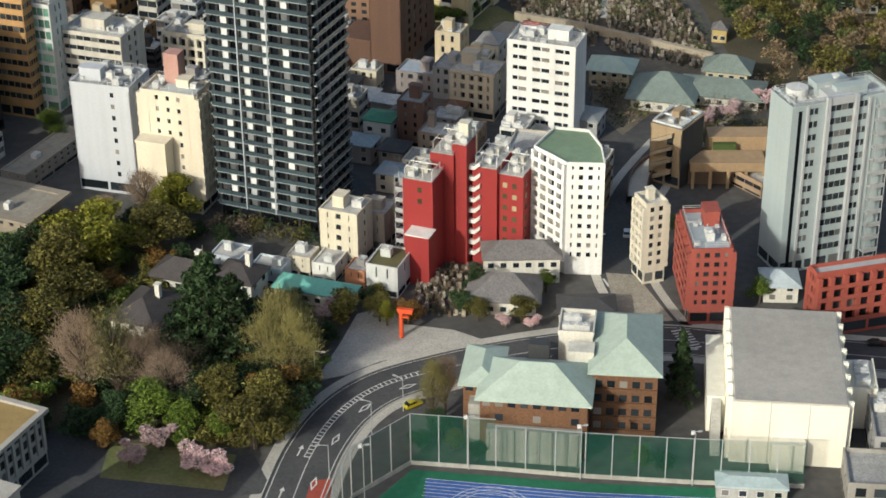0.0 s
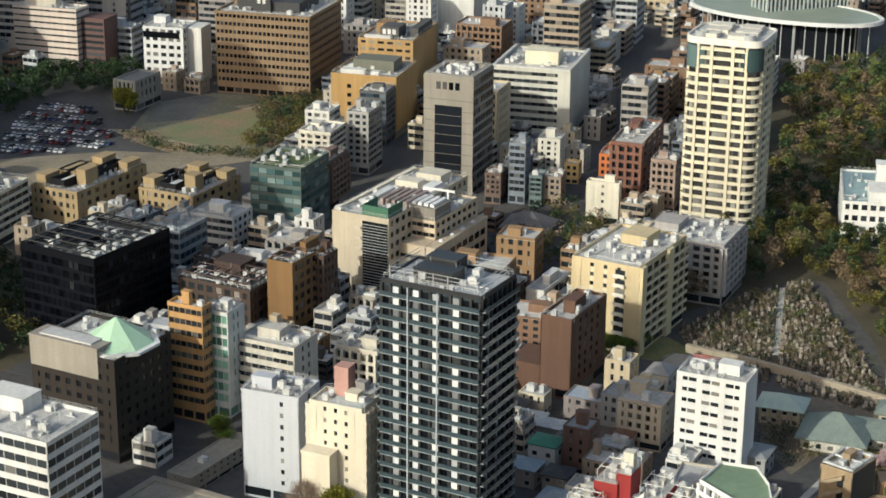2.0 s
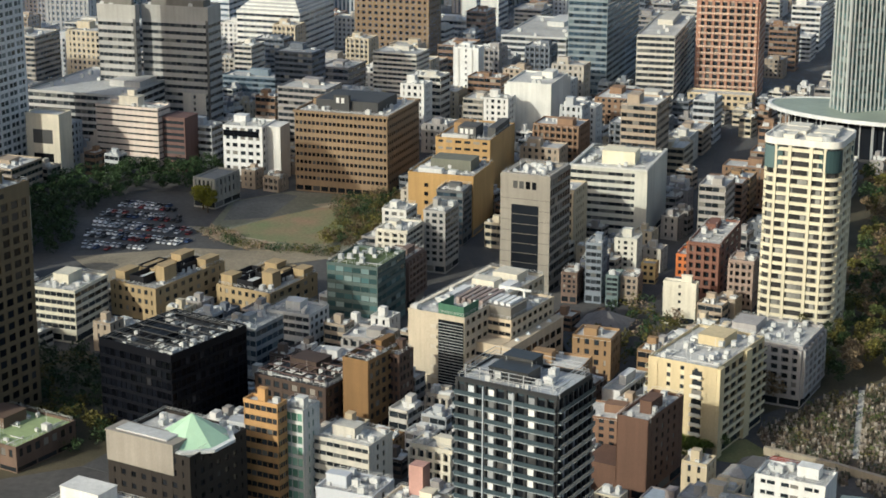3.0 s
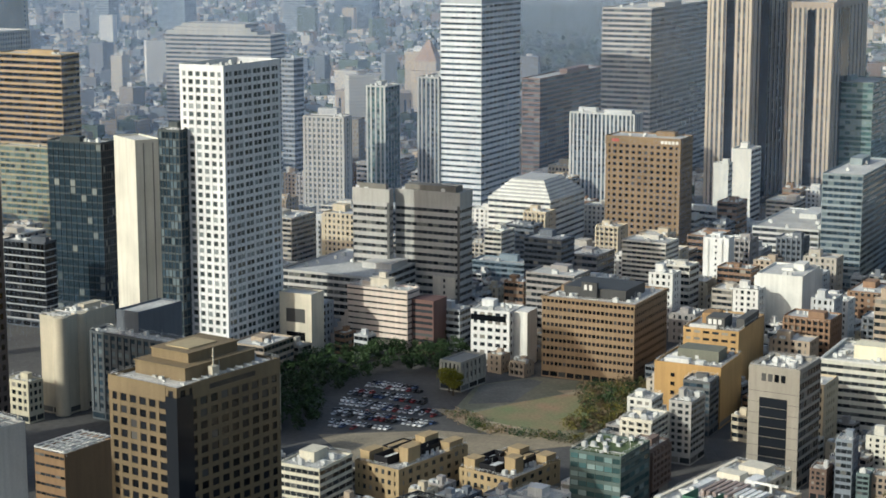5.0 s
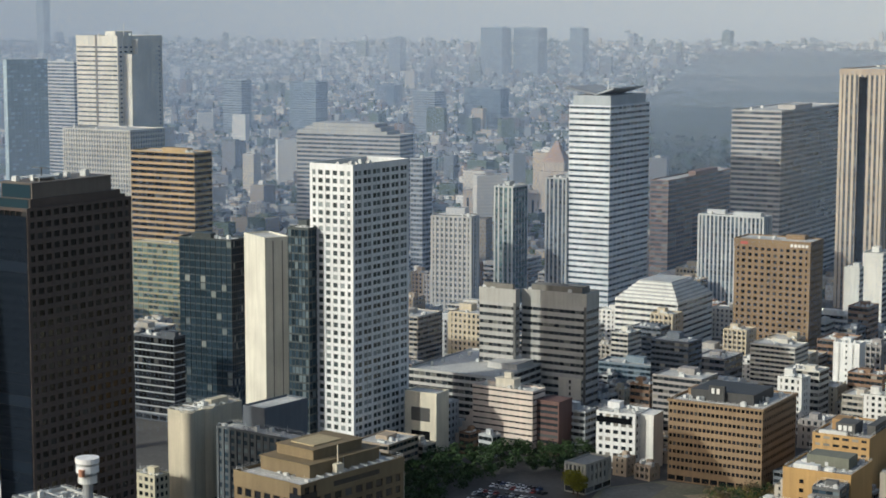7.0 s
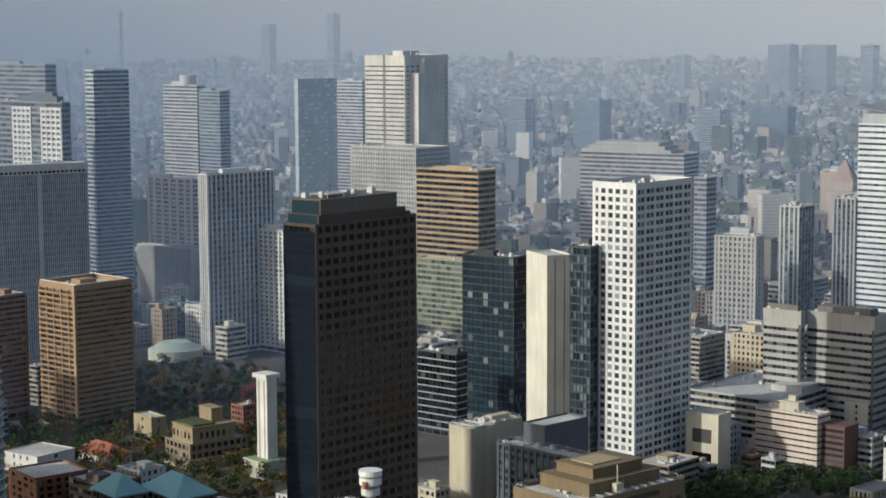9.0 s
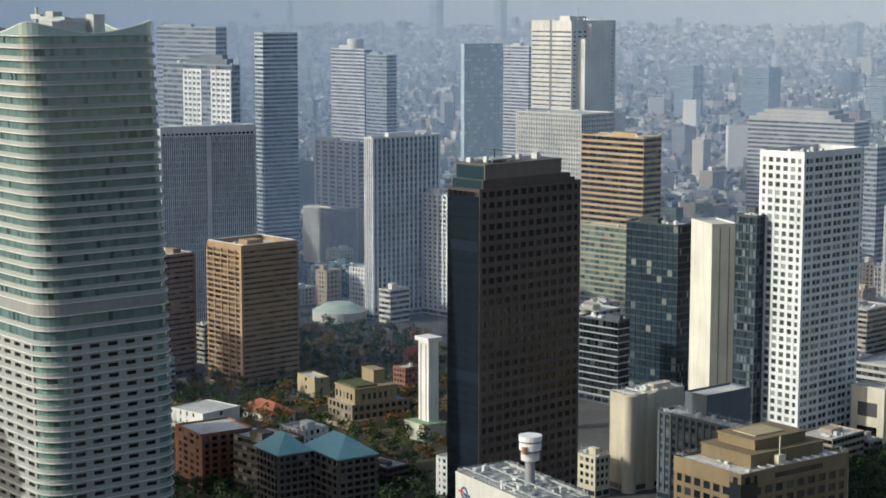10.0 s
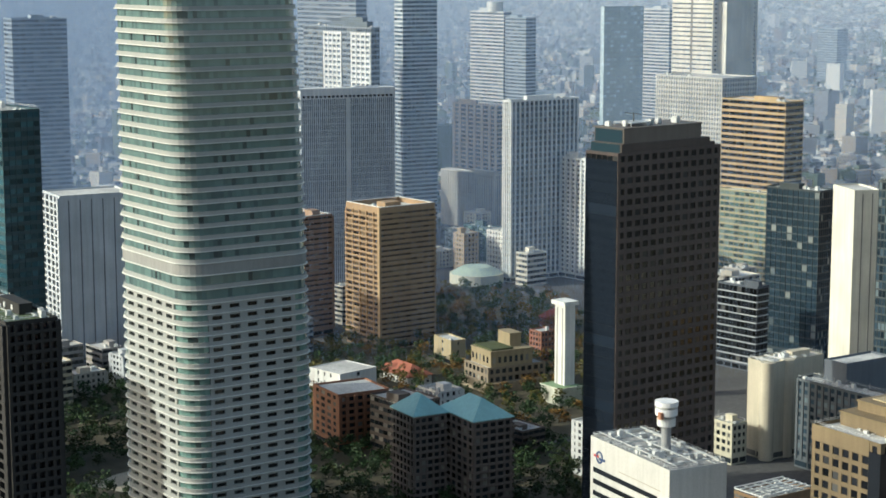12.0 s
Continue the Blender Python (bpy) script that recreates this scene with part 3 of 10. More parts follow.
part("roof", squeezed(prism("roof", rounded(RW - 3, RD - 3, 9), TOP - 0.4, TOP + 0.5, ROOFGREY)), None, rt)
RX = -RW / 2 * (1 - waist(TOP))
for x0, y0, sx, sy, sz in ((-8, 4, 18, 12, 5.5), (12, -6, 10, 14, 4.5), (2, 14, 6, 5, 7.0)):
    part("plant_room", boxes("plant_room", [(-sx / 2, -sy / 2, 0, sx / 2, sy / 2, sz), (-sx / 2 - 0.2, -sy / 2 - 0.2, sz, sx / 2 + 0.2, sy / 2 + 0.2, sz + 0.3)], STEEL), None, rt, (x0 + RX, y0, TOP + 0.5))
gantry = part("roof_gantry", boxes("roof_gantry", [(-12, -1.2, 5.5, 16, 1.2, 6.6), (-10, -0.6, 0, -9, 0.6, 5.5), (10, -0.6, 0, 11, 0.6, 5.5), (2, -2, 6.6, 8, 2, 8.6), (-13.5, -0.7, 6.6, -5, 0.7, 7.4)], STEEL), None, rt, (4 + RX, -8, TOP + 0.5), label="grey steel window-cleaning gantry")
part("podium", prism("podium", rounded(RW - 1, RD - 1, 9.5), -11.4, 3.8, pale), None, rt)
part("roof_mast", boxes("roof_mast", [(-0.5, -0.5, 0, 0.5, 0.5, 10)], STEEL), None, rt, (-13 + RX, -4, TOP + 0.5))

# out of view, added only to cast shade on the round tower's foot
building("office_tower", "plain dark office tower shading the round glass tower", -562.0, 460.0, -24.0, 40.0, 34.0, 112.0, floors=27, mat=wall((0.12, 0.12, 0.13)), front="band", side="band", nb=(8, 7), units=2, house=1, lod=2)
FOOT.append((-517, 600, 0, 34, 30))          # open building plot

# ---- the town's named blocks ----
building("apartment_tower", "black high-rise apartment tower with glass balconies and white curtains", 11.0, 428.5, -29.5, 27.7, 18.5, 68.4, floors=21, mat=wall((0.03, 0.033, 0.037), 0.4), storeymat=wall((0.05, 0.075, 0.09), 0.2), front="balc", side="balc", nb=(10, 7), alt=(1, 3, 5, 7), glaz=GLASS_BLACK, glaz2=glass((0.34, 0.36, 0.38), (0.8, 0.8, 0.78), 0.5, 0.12, 0.5, 0.9), lod=0, opt={"pier": 0.25, "out": 1.2, "rail": 1.3, "fin": 0.3, "slab": wall((0.30, 0.34, 0.36), 0.5)}, roofmat=wall((0.5, 0.53, 0.56)), units=9, house=2)
building("office_block", "pale blue-grey rendered block with few small windows", -32.3, 450.3, -22.8, 16.6, 12.7, 30.1, floors=8, mat=wall((0.50, 0.53, 0.58), 0.8, 0.12, 0.06), front="blank", side="punch", nb=(5, 3), opt={"slots": (3,)}, opt2={"pier": 0.6}, units=7, house=1, roofmat=ROOFGREY)
building("apartment_block", "cream rendered apartment block with stepped upper floors", -15.2, 435.8, -26.0, 15.0, 9.4, 32.6, floors=9, mat=wall((0.68, 0.62, 0.50), 0.8, 0.14, 0.08), front="punch", side="balc", nb=(5, 4), opt={"pier": 0.7, "spandrel": 0.6}, opt2={"pier": 0.4}, units=2, house=1)
building("office_block", "white tiled office block with paired square windows", 84.7, 462.2, -27.0, 19.3, 10.8, 29.0, floors=8, mat=wall((0.82, 0.82, 0.80)), front="punch", side="blank", nb=(6, 3), lod=0, opt={"pier": 0.3, "spandrel": 0.62, "pair": 1.7}, units=6, house=1)
poly_block("apartment_tower", "white apartment tower with a green flat roof", [(69.8, 395.2), (75.9, 385.1), (84.7, 383.3), (85.8, 393.0), (84.6, 402.0), (76.5, 405.0)], 29.5, 10, wall((0.82, 0.82, 0.80)), ("balc", "punch", "punch", "blank", "blank", "blank"), (4, 4, 4, 2, 2, 2),
           ({"pier": 0.3, "out": 1.0, "rail": 1.15, "fin": 0.9}, {"pier": 0.55, "spandrel": 0.5}, {"pier": 0.55, "spandrel": 0.5}, {}, {}, {}), roofmat=wall((0.20, 0.29, 0.19), 0.8))
building("office_tower", "grey concrete office tower with ribbed windows and steel stair", 138.6, 385.2, -78.0, 10.6, 26.2, 43.6, floors=12, mat=wall((0.37, 0.435, 0.45), 0.75, 0.1, 0.06), front="blank", side="blank", nb=(3, 8), opt={}, opt2={"pier": 0.55, "spandrel": 0.52, "pair": 1.65}, glaz=GLASS_CALM, units=5, house=2)
building("apartment_block", "red-brown tiled apartment block with a blue-grey roof", 105.4, 367.2, -95.0, 19.3, 9.2, 19.1, floors=6, mat=wall((0.34, 0.08, 0.06)), front="balc", side="punch", nb=(5, 4), opt={"pier": 0.3, "out": 1.0}, opt2={"pier": 0.45, "spandrel": 0.5}, units=1, house=1, roofmat=wall((0.42, 0.48, 0.52)))
building("apartment_block", "red brick apartment block with white balcony rails", 139.5, 351.7, -82.0, 4.0, 27.6, 16.4, floors=4, mat=wall((0.36, 0.085, 0.06)), front="punch", side="balc", nb=(3, 8), opt2={"pier": 0.3}, units=2, house=1, roofmat=wall((0.45, 0.48, 0.5)))
building("stair_block", "ochre concrete block with an outside stair", 114.5, 432.6, -42.0, 9.2, 12.2, 16.1, floors=4, mat=wall((0.42, 0.31, 0.19)), front="blank", side="punch", nb=(3, 4), units=3, house=1)
building("office_block", "long low ochre building with terraces", 130.4, 429.3, -60.0, 25.1, 6.9, 3.6, floors=1, mat=wall((0.45, 0.31, 0.2)), front="band", side="band", nb=(8, 3), units=0, house=0)
building("office_block", "white banded low block with roof plant", 89.5, 1045.0, -20.0, 32.0, 26.0, 14.5, floors=3, mat=wall((0.66, 0.64, 0.58)), front="band", side="band", nb=(9, 7), units=12, house=3)
building("apartment_block", "cream apartment block with yellow walls and white balconies", 73.0, 565.5, -31.0, 23.3, 37.3, 29.0, floors=8, mat=wall((0.64, 0.53, 0.33)), front="punch", side="balc", nb=(5, 7), opt={"pier": 0.72, "spandrel": 0.55}, opt2={"pier": 0.2, "fin": 0.12, "out": 1.2}, units=6, house=1, storeymat=wall((0.74, 0.66, 0.46)))
building("apartment_block", "grey terraced apartment block behind trees", 99.5, 605.0, -26.0, 29.7, 25.1, 21.3, floors=6, mat=wall((0.40, 0.38, 0.37)), front="balc", side="balc", nb=(8, 5), units=3, house=2, opt={"out": 1.2})
building("office_block", "dark brown tiled slab building", 51.3, 522.3, -30.0, 10.1, 25.0, 25.2, floors=7, mat=wall((0.14, 0.075, 0.05)), front="blank", side="punch", nb=(3, 6), opt2={"pier": 0.6}, units=3, house=1)

building("office_block", "beige office block with stepped tiers", 12.1, 621.9, -29.0, 14.8, 32.1, 24.0, floors=6, mat=wall((0.60, 0.50, 0.37)), front="band", side="punch", nb=(6, 8), opt={"spandrel": 0.55}, opt2={"pier": 0.35, "spandrel": 0.5}, units=3, house=0, glaz=GLASS_BLACK)
building("office_block", "beige concrete office block with a louvred recess and roof machinery", -0.6, 625.4, -29.0, 22.1, 58.3, 28.0, floors=6, mat=wall((0.56, 0.49, 0.38)), front="blank", side="punch", nb=(6, 14), opt2={"pier": 0.35, "spandrel": 0.5}, units=10, house=0, glaz=GLASS_BLACK, roofmat=ROOFLIGHT)
building("office_block", "black glass office block with open steel roof frame", -99.6, 572.5, -33.0, 30.9, 36.6, 28.6, floors=7, mat=wall((0.006, 0.007, 0.011), 0.5, spec=0.12), front="glass", side="glass", nb=(14, 16), glaz=glass((0.004, 0.005, 0.008), (0.035, 0.035, 0.04), 0.05, 0.2, 0.12), units=14, house=1, opt={"spandrel": 0.3}, roofmat=DUSK, parapet=2.4)
building("office_block", "dark stone office block below a pale green glass pyramid", -84.6, 485.2, -30.0, 29.2, 25.3, 29.7, floors=7, mat=wall((0.036, 0.031, 0.028), 0.6, spec=0.2), front="punch", side="punch", nb=(8, 7), glaz=GLASS_BLACK, opt={"pier": 0.55, "spandrel": 0.55}, units=3, house=0)
building("office_block", "white stepped office block with roof terraces", -93.8, 422.2, -28.0, 30.2, 20.4, 34.0, floors=8, mat=wall((0.72, 0.72, 0.70)), front="band", side="band", nb=(9, 6), units=10, house=2)
building("office_block", "orange-brown office block with banded windows", -61.2, 498.4, -27.0, 11.6, 4.9, 35.0, floors=9, mat=wall((0.50, 0.29, 0.12)), front="band", side="band", nb=(6, 4), opt={"spandrel": 0.5}, units=3, house=1)
building("office_block", "narrow white and green glass office block", -51.9, 502.6, -27.0, 8.1, 9.0, 32.1, floors=8, mat=wall((0.66, 0.68, 0.66)), front="glass", side="punch", nb=(4, 4), glaz=glass((0.10, 0.22, 0.17), (0.3, 0.5, 0.42), 0.4), opt={"spandrel": 0.3}, opt2={"pier": 0.6}, units=2, house=1)
building("office_block", "grey and yellow office block with roof plant", -36.8, 504.0, -27.0, 19.2, 13.6, 22.6, floors=6, mat=wall((0.60, 0.57, 0.50)), front="band", side="punch", nb=(8, 4), opt={"spandrel": 0.55}, opt2={"pier": 0.6}, units=6, house=2)
building("apartment_block", "pale cream block with balconies and roof tanks", -12.5, 518.4, -27.0, 14.4, 7.6, 14.0, floors=3, mat=wall((0.74, 0.69, 0.57)), front="balc", side="punch", nb=(5, 3), units=4, house=1, opt={"pier": 0.3})
building("office_block", "brown office complex with dark roof trusses", -34.1, 571.2, -30.0, 9.8, 22.5, 24.9, floors=6, mat=wall((0.22, 0.125, 0.05)), front="blank", side="punch", nb=(3, 6), units=3, house=1, roofmat=DUSK)
building("office_block", "dark brown low office wing with open roof frames", -55.3, 576.9, -30.0, 28.2, 24.4, 15.5, floors=3, mat=wall((0.07, 0.045, 0.035)), front="punch", side="punch", nb=(8, 6), units=9, house=1, roofmat=DUSK)
building("school_building", "sand-coloured stepped school building with square windows", -120.8, 688.5, -29.0, 21.8, 43.1, 15.5, floors=3, mat=wall((0.42, 0.31, 0.17)), front="punch", side="punch", nb=(7, 9), opt={"pier": 0.5, "spandrel": 0.5}, units=4, house=2, roofmat=ROOFGREY)
building("school_building", "sand-coloured school wing with courtyard roofs", -83.1, 694.7, -29.0, 25.3, 32.2, 10.8, floors=2, mat=wall((0.42, 0.31, 0.17)), front="punch", side="punch", nb=(8, 6), opt={"pier": 0.5, "spandrel": 0.5}, units=4, house=2, roofmat=ROOFGREY)
building("office_block", "cream office block with banded windows", -153.2, 662.0, -20.0, 18.4, 23.2, 19.6, floors=5, mat=wall((0.70, 0.66, 0.54)), front="band", side="band", nb=(7, 5), units=5, house=2)
building("office_block", "dark green glass block with a planted roof", -43.1, 676.9, -22.0, 21.0, 25.3, 25.4, floors=6, mat=wall((0.10, 0.14, 0.13)), front="glass", side="band", nb=(6, 6), glaz=GLASS_TEAL, units=3, house=0, roofmat=wall((0.10, 0.14, 0.05)))
building("office_block", "white small office block with stepped floors", -67.0, 652.3, -24.0, 17.8, 14.8, 13.0, floors=3, mat=wall((0.72, 0.72, 0.70)), front="band", side="punch", nb=(6, 4), units=4, house=1)
building("office_tower", "grey stone tower with dark central glazing", 22.2, 727.8, -22.0, 21.1, 24.0, 47.2, floors=11, mat=wall((0.31, 0.285, 0.245)), front="blank", side="band", nb=(5, 8), opt={"pier": 0.45, "spandrel": 0.3}, units=5, house=0, roofmat=ROOFGREY)
building("office_block", "white horizontally banded office block", 62.0, 814.0, -17.2, 35.0, 43.0, 31.5, floors=8, mat=wall((0.62, 0.61, 0.54)), front="band", side="blank", nb=(10, 4), opt={"spandrel": 0.52}, units=8, house=0)
building("office_block", "orange-tan office block with a grey roof house", -13.2, 815.6, -17.5, 30.5, 30.3, 27.0, floors=6, mat=wall((0.46, 0.285, 0.11)), front="blank", side="blank", nb=(6, 4), units=8, house=0, roofmat=ROOFGREY)
building("office_block", "brown banded office block with dark roof plant", -60.4, 892.7, -18.0, 47.8, 44.5, 39.3, floors=9, mat=wall((0.27, 0.185, 0.11)), glaz=GLASS_BLACK, front="punch", side="punch", nb=(22, 16), opt={"pier": 0.25, "spandrel": 0.55}, units=12, house=3, over=0.6)
building("office_block", "tan office block with dark screens on a grey roof", -2.5, 874.5, -17.0, 26.9, 41.5, 31.0, floors=8, mat=wall((0.48, 0.305, 0.13)), front="punch", side="blank", nb=(6, 5), units=6, house=0, roofmat=ROOFGREY, opt={"pier": 0.3, "spandrel": 0.62})
building("office_block", "white block with square windows", -115.0, 904.4, -16.0, 20.9, 18.6, 27.5, floors=6, mat=wall((0.78, 0.78, 0.77)), front="punch", side="punch", nb=(5, 4), opt={"pier": 0.35, "spandrel": 0.5}, units=4, house=1)
building("apartment_block", "beige stepped block with striped balconies", -177.2, 926.0, -20.0, 36.0, 12.6, 32.0, floors=9, mat=wall((0.74, 0.63, 0.55)), front="band", side="band", nb=(10, 4), opt={"spandrel": 0.7}, units=4, house=2)
building("shop_block", "orange rendered small block on the shopping street", 84.4, 721.2, -20.0, 8.3, 12.0, 15.6, floors=4, mat=wall((0.56, 0.17, 0.05)), front="punch", side="punch", nb=(3, 3), units=2, house=1)
building("office_block", "cream block among small shops", 76.4, 677.2, -20.0, 12.8, 4.0, 16.4, floors=4, mat=wall((0.74, 0.70, 0.58)), front="punch", side="blank", nb=(3, 2), opt={"pier": 0.75, "spandrel": 0.6}, units=2, house=1)
building("apartment_block", "brown brick apartment block on a side street", 92.4, 708.4, -20.0, 12.7, 37.0, 27.5, floors=7, mat=wall((0.22, 0.10, 0.07)), front="balc", side="punch", nb=(4, 4), units=3, house=1)
building("apartment_block", "grey-brown apartment block with balconies", 101.6, 690.7, -20.0, 9.9, 7.8, 21.7, floors=6, mat=wall((0.33, 0.25, 0.21)), front="balc", side="punch", nb=(4, 3), units=3, house=1)
building("institute_building", "white institute building with a glazed court and tower", 180.0, 668.0, -101.5, 42.0, 29.0, 17.0, floors=3, mat=wall((0.80, 0.80, 0.77)), front="band", side="punch", nb=(6, 9), opt2={"pier": 0.35, "spandrel": 0.5}, units=1, house=1, roofmat=wall((0.30, 0.42, 0.44)))
building("apartment_block", "cream slab block with small balconies beside the avenue", -32.9, 734.7, -20.0, 13.6, 17.3, 22.0, floors=7, mat=wall((0.70, 0.66, 0.56)), front="balc", side="band", nb=(4, 5), units=5, house=2)
building("apartment_block", "grey slab block with a white roof rim", -16.3, 749.3, -20.0, 9.7, 15.8, 26.0, floors=8, mat=wall((0.40, 0.39, 0.37)), front="punch", side="band", nb=(3, 5), units=3, house=1, roofmat=ROOFLIGHT)
building("apartment_block", "white slab block with outside stairs", -34.0, 757.0, -20.0, 11.0, 12.0, 24.0, floors=7, mat=wall((0.72, 0.71, 0.66)), front="punch", side="band", nb=(3, 4), units=3, house=1)
building("office_block", "dark grey glass office before the orange-tan block", -11.5, 790.0, -17.0, 12.1, 13.0, 24.0, floors=7, mat=wall((0.12, 0.125, 0.13)), front="band", side="band", nb=(4, 4), glaz=GLASS_BLUE, units=4, house=1)
building("apartment_block", "dark brick slab block with deep balconies", -31.0, 701.0, -21.0, 12.0, 18.0, 20.0, floors=6, mat=wall((0.20, 0.14, 0.115)), front="balc", side="balc", nb=(3, 5), units=3, house=1)
building("office_tower", "slender blue-grey office tower on the shaded street", 45.9, 706.3, -18.0, 6.7, 8.7, 24.0, floors=7, mat=wall((0.22, 0.255, 0.30)), front="band", side="punch", nb=(3, 3), units=2, house=1)
building("office_block", "navy tiled low office on the shaded street", 46.0, 717.0, -18.0, 9.3, 10.7, 14.0, floors=4, mat=wall((0.09, 0.10, 0.14)), front="band", side="punch", nb=(4, 3), units=2, house=0)
building("office_block", "dark brown shop block on the shaded street", 36.5, 706.0, -18.0, 6.5, 9.0, 12.0, floors=4, mat=wall((0.17, 0.115, 0.09)), front="punch", side="punch", nb=(3, 3), units=2, house=0)
building("office_block", "blue-green shop block on the shaded street", 53.1, 702.5, -18.0, 5.0, 9.0, 12.0, floors=4, mat=wall((0.16, 0.22, 0.22)), front="band", side="punch", nb=(2, 3), units=1, house=0)
building("office_block", "grey-tan shop block on the shaded street", 59.8, 704.0, -18.0, 7.0, 9.0, 11.0, floors=3, mat=wall((0.36, 0.29, 0.23)), front="punch", side="punch", nb=(3, 3), units=2, house=0)
building("apartment_block", "white stepped flats behind the shaded street", 61.3, 742.0, -18.0, 9.5, 10.0, 16.0, floors=5, mat=wall((0.70, 0.68, 0.60)), front="punch", side="punch", nb=(3, 3), opt={"pier": 0.5}, units=2, house=1)
building("shop_block", "small yellow house on the shaded street", 69.5, 731.5, -18.0, 6.0, 6.0, 8.0, floors=2, mat=wall((0.66, 0.50, 0.24)), front="punch", side="punch", nb=(2, 2), units=0, house=0)
building("office_block", "brown stone office block with a pale green roof", -147.4, 545.3, -30.0, 29.4, 26.8, 7.8, floors=1, mat=wall((0.15, 0.10, 0.075)), front="punch", side="punch", nb=(8, 7), opt={"pier": 0.4, "spandrel": 0.5}, units=1, house=1, roofmat=wall((0.36, 0.46, 0.24)))
building("memorial_hall", "pale stone hall with tall window slots", -125.1, 854.2, -25.0, 11.9, 21.7, 13.7, floors=2, mat=wall((0.36, 0.36, 0.33)), front="vert", side="vert", nb=(5, 6), opt={"pier": 0.5}, units=0, house=0, roofmat=wall((0.25, 0.26, 0.26)))
building("office_block", "grey banded office block beside the black one", -78.1, 619.5, -27.0, 10.6, 17.6, 18.7, floors=4, mat=wall((0.30, 0.33, 0.35)), front="band", side="band", nb=(4, 5), units=3, house=1, glaz=GLASS_BLUE)
building("office_block", "dark brown office tower with vertical ribs", -27.6, 575.2, -28.0, 8.6, 9.1, 23.6, floors=6, mat=wall((0.10, 0.06, 0.045)), front="punch", side="punch", nb=(4, 4), units=2, house=1)
building("office_block", "white block with a glazed wedge roof", 48.6, 587.9, -28.0, 6.5, 21.8, 9.0, floors=1, mat=wall((0.78, 0.78, 0.77)), front="blank", side="band", nb=(3, 5), units=0, house=1)
building("apartment_tower", "slender white tower with a grid of square windows", -248.2, 897.0, -20.0, 26.2, 48.5, 147.1, floors=36, mat=wall((0.76, 0.775, 0.79)), front="punch", side="punch", nb=(6, 12), lod=0, glaz=glass((0.06, 0.075, 0.08), (0.3, 0.33, 0.34), 0.3), opt={"pier": 0.38, "spandrel": 0.40}, opt2={"pier": 0.3, "spandrel": 0.42, "pair": 1.35}, units=10, house=0, parapet=3.0, roofmat=DUSK)
building("office_block", "brown stone office block with cut corners and stepped top", -169.3, 562.6, -27.0, 29.5, 48.1, 79.0, floors=19, mat=wall((0.17, 0.125, 0.07)), glaz=GLASS_BLACK, front="punch", side="punch", nb=(7, 10), lod=0, opt={"pier": 0.34, "spandrel": 0.38}, units=4, house=0)
building("office_tower", "grey banded office tower", -196.6, 998.3, -17.5, 23.0, 4.6, 71.9, floors=16, mat=wall((0.46, 0.45, 0.43)), front="band", side="band", nb=(8, 6), opt={"spandrel": 0.55}, glaz=GLASS_CALM, units=8, house=1)
building("office_tower", "broad grey banded office tower with roof plant", -163.2, 1002.6, -17.5, 39.6, 15.7, 71.4, floors=16, mat=wall((0.46, 0.45, 0.43)), front="band", side="band", nb=(12, 6), opt={"spandrel": 0.55}, glaz=GLASS_CALM, units=8, house=2)
building("office_block", "white office block with a sloping banded roof", -130.5, 1233.6, -17.5, 44.9, 58.9, 35.0, floors=8, mat=wall((0.80, 0.80, 0.76)), front="band", side="band", nb=(10, 7), opt={"spandrel": 0.55}, units=0, house=0)
building("office_tower", "tall brown tower with a grid of windows", -55.1, 1216.7, -17.5, 51.4, 24.7, 77.7, floors=18, mat=wall((0.24, 0.165, 0.095)), glaz=GLASS_BLACK, front="punch", side="punch", nb=(12, 8), opt={"pier": 0.45, "spandrel": 0.5}, units=4, house=1)
building("office_tower", "tall white tower with horizontal fins and a winged crown", -189.1, 1382.4, -17.5, 33.4, 69.0, 155.2, floors=36, mat=wall((0.72, 0.76, 0.80)), front="band", side="glass", nb=(8, 10), glaz=GLASS_BLUE, opt={"spandrel": 0.6}, opt2={"spandrel": 0.55}, units=2, house=1)
building("office_tower", "pale grey tower with horizontal bands", -66.4, 1550.3, -17.5, 41.5, 137.6, 146.1, floors=35, mat=wall((0.50, 0.48, 0.46)), front="band", side="band", nb=(8, 14), opt={"spandrel": 0.45}, lod=2, units=4, house=2)
building("office_tower", "tall beige stone tower with vertical piers", 8.6, 1452.5, -17.5, 33.8, 99.4, 181.6, floors=42, mat=wall((0.44, 0.37, 0.31)), front="vert", side="vert", nb=(9, 9), opt={"pier": 0.5, "spandrel": 0.3}, storeymat=wall((0.15, 0.14, 0.14)), piermat=wall((0.54, 0.47, 0.38)), units=2, house=1, lod=2)
building("office_tower", "second beige stone tower with vertical piers", 68.9, 1473.1, -17.5, 34.4, 104.0, 154.6, floors=36, mat=wall((0.44, 0.37, 0.31)), front="vert", side="vert", nb=(9, 9), opt={"pier": 0.5, "spandrel": 0.3}, storeymat=wall((0.15, 0.14, 0.14)), piermat=wall((0.52, 0.45, 0.37)), units=2, house=1, lod=2)
building("office_tower", "grey block with white vertical fins", -93.8, 1363.5, -17.5, 50.9, 16.2, 76.5, floors=18, mat=wall((0.55, 0.57, 0.58)), front="vert", side="vert", nb=(16, 4), opt={"pier": 0.4, "spandrel": 0.2}, storeymat=wall((0.16, 0.2, 0.25)), units=6, house=2, lod=2, glaz=GLASS_BLUE)
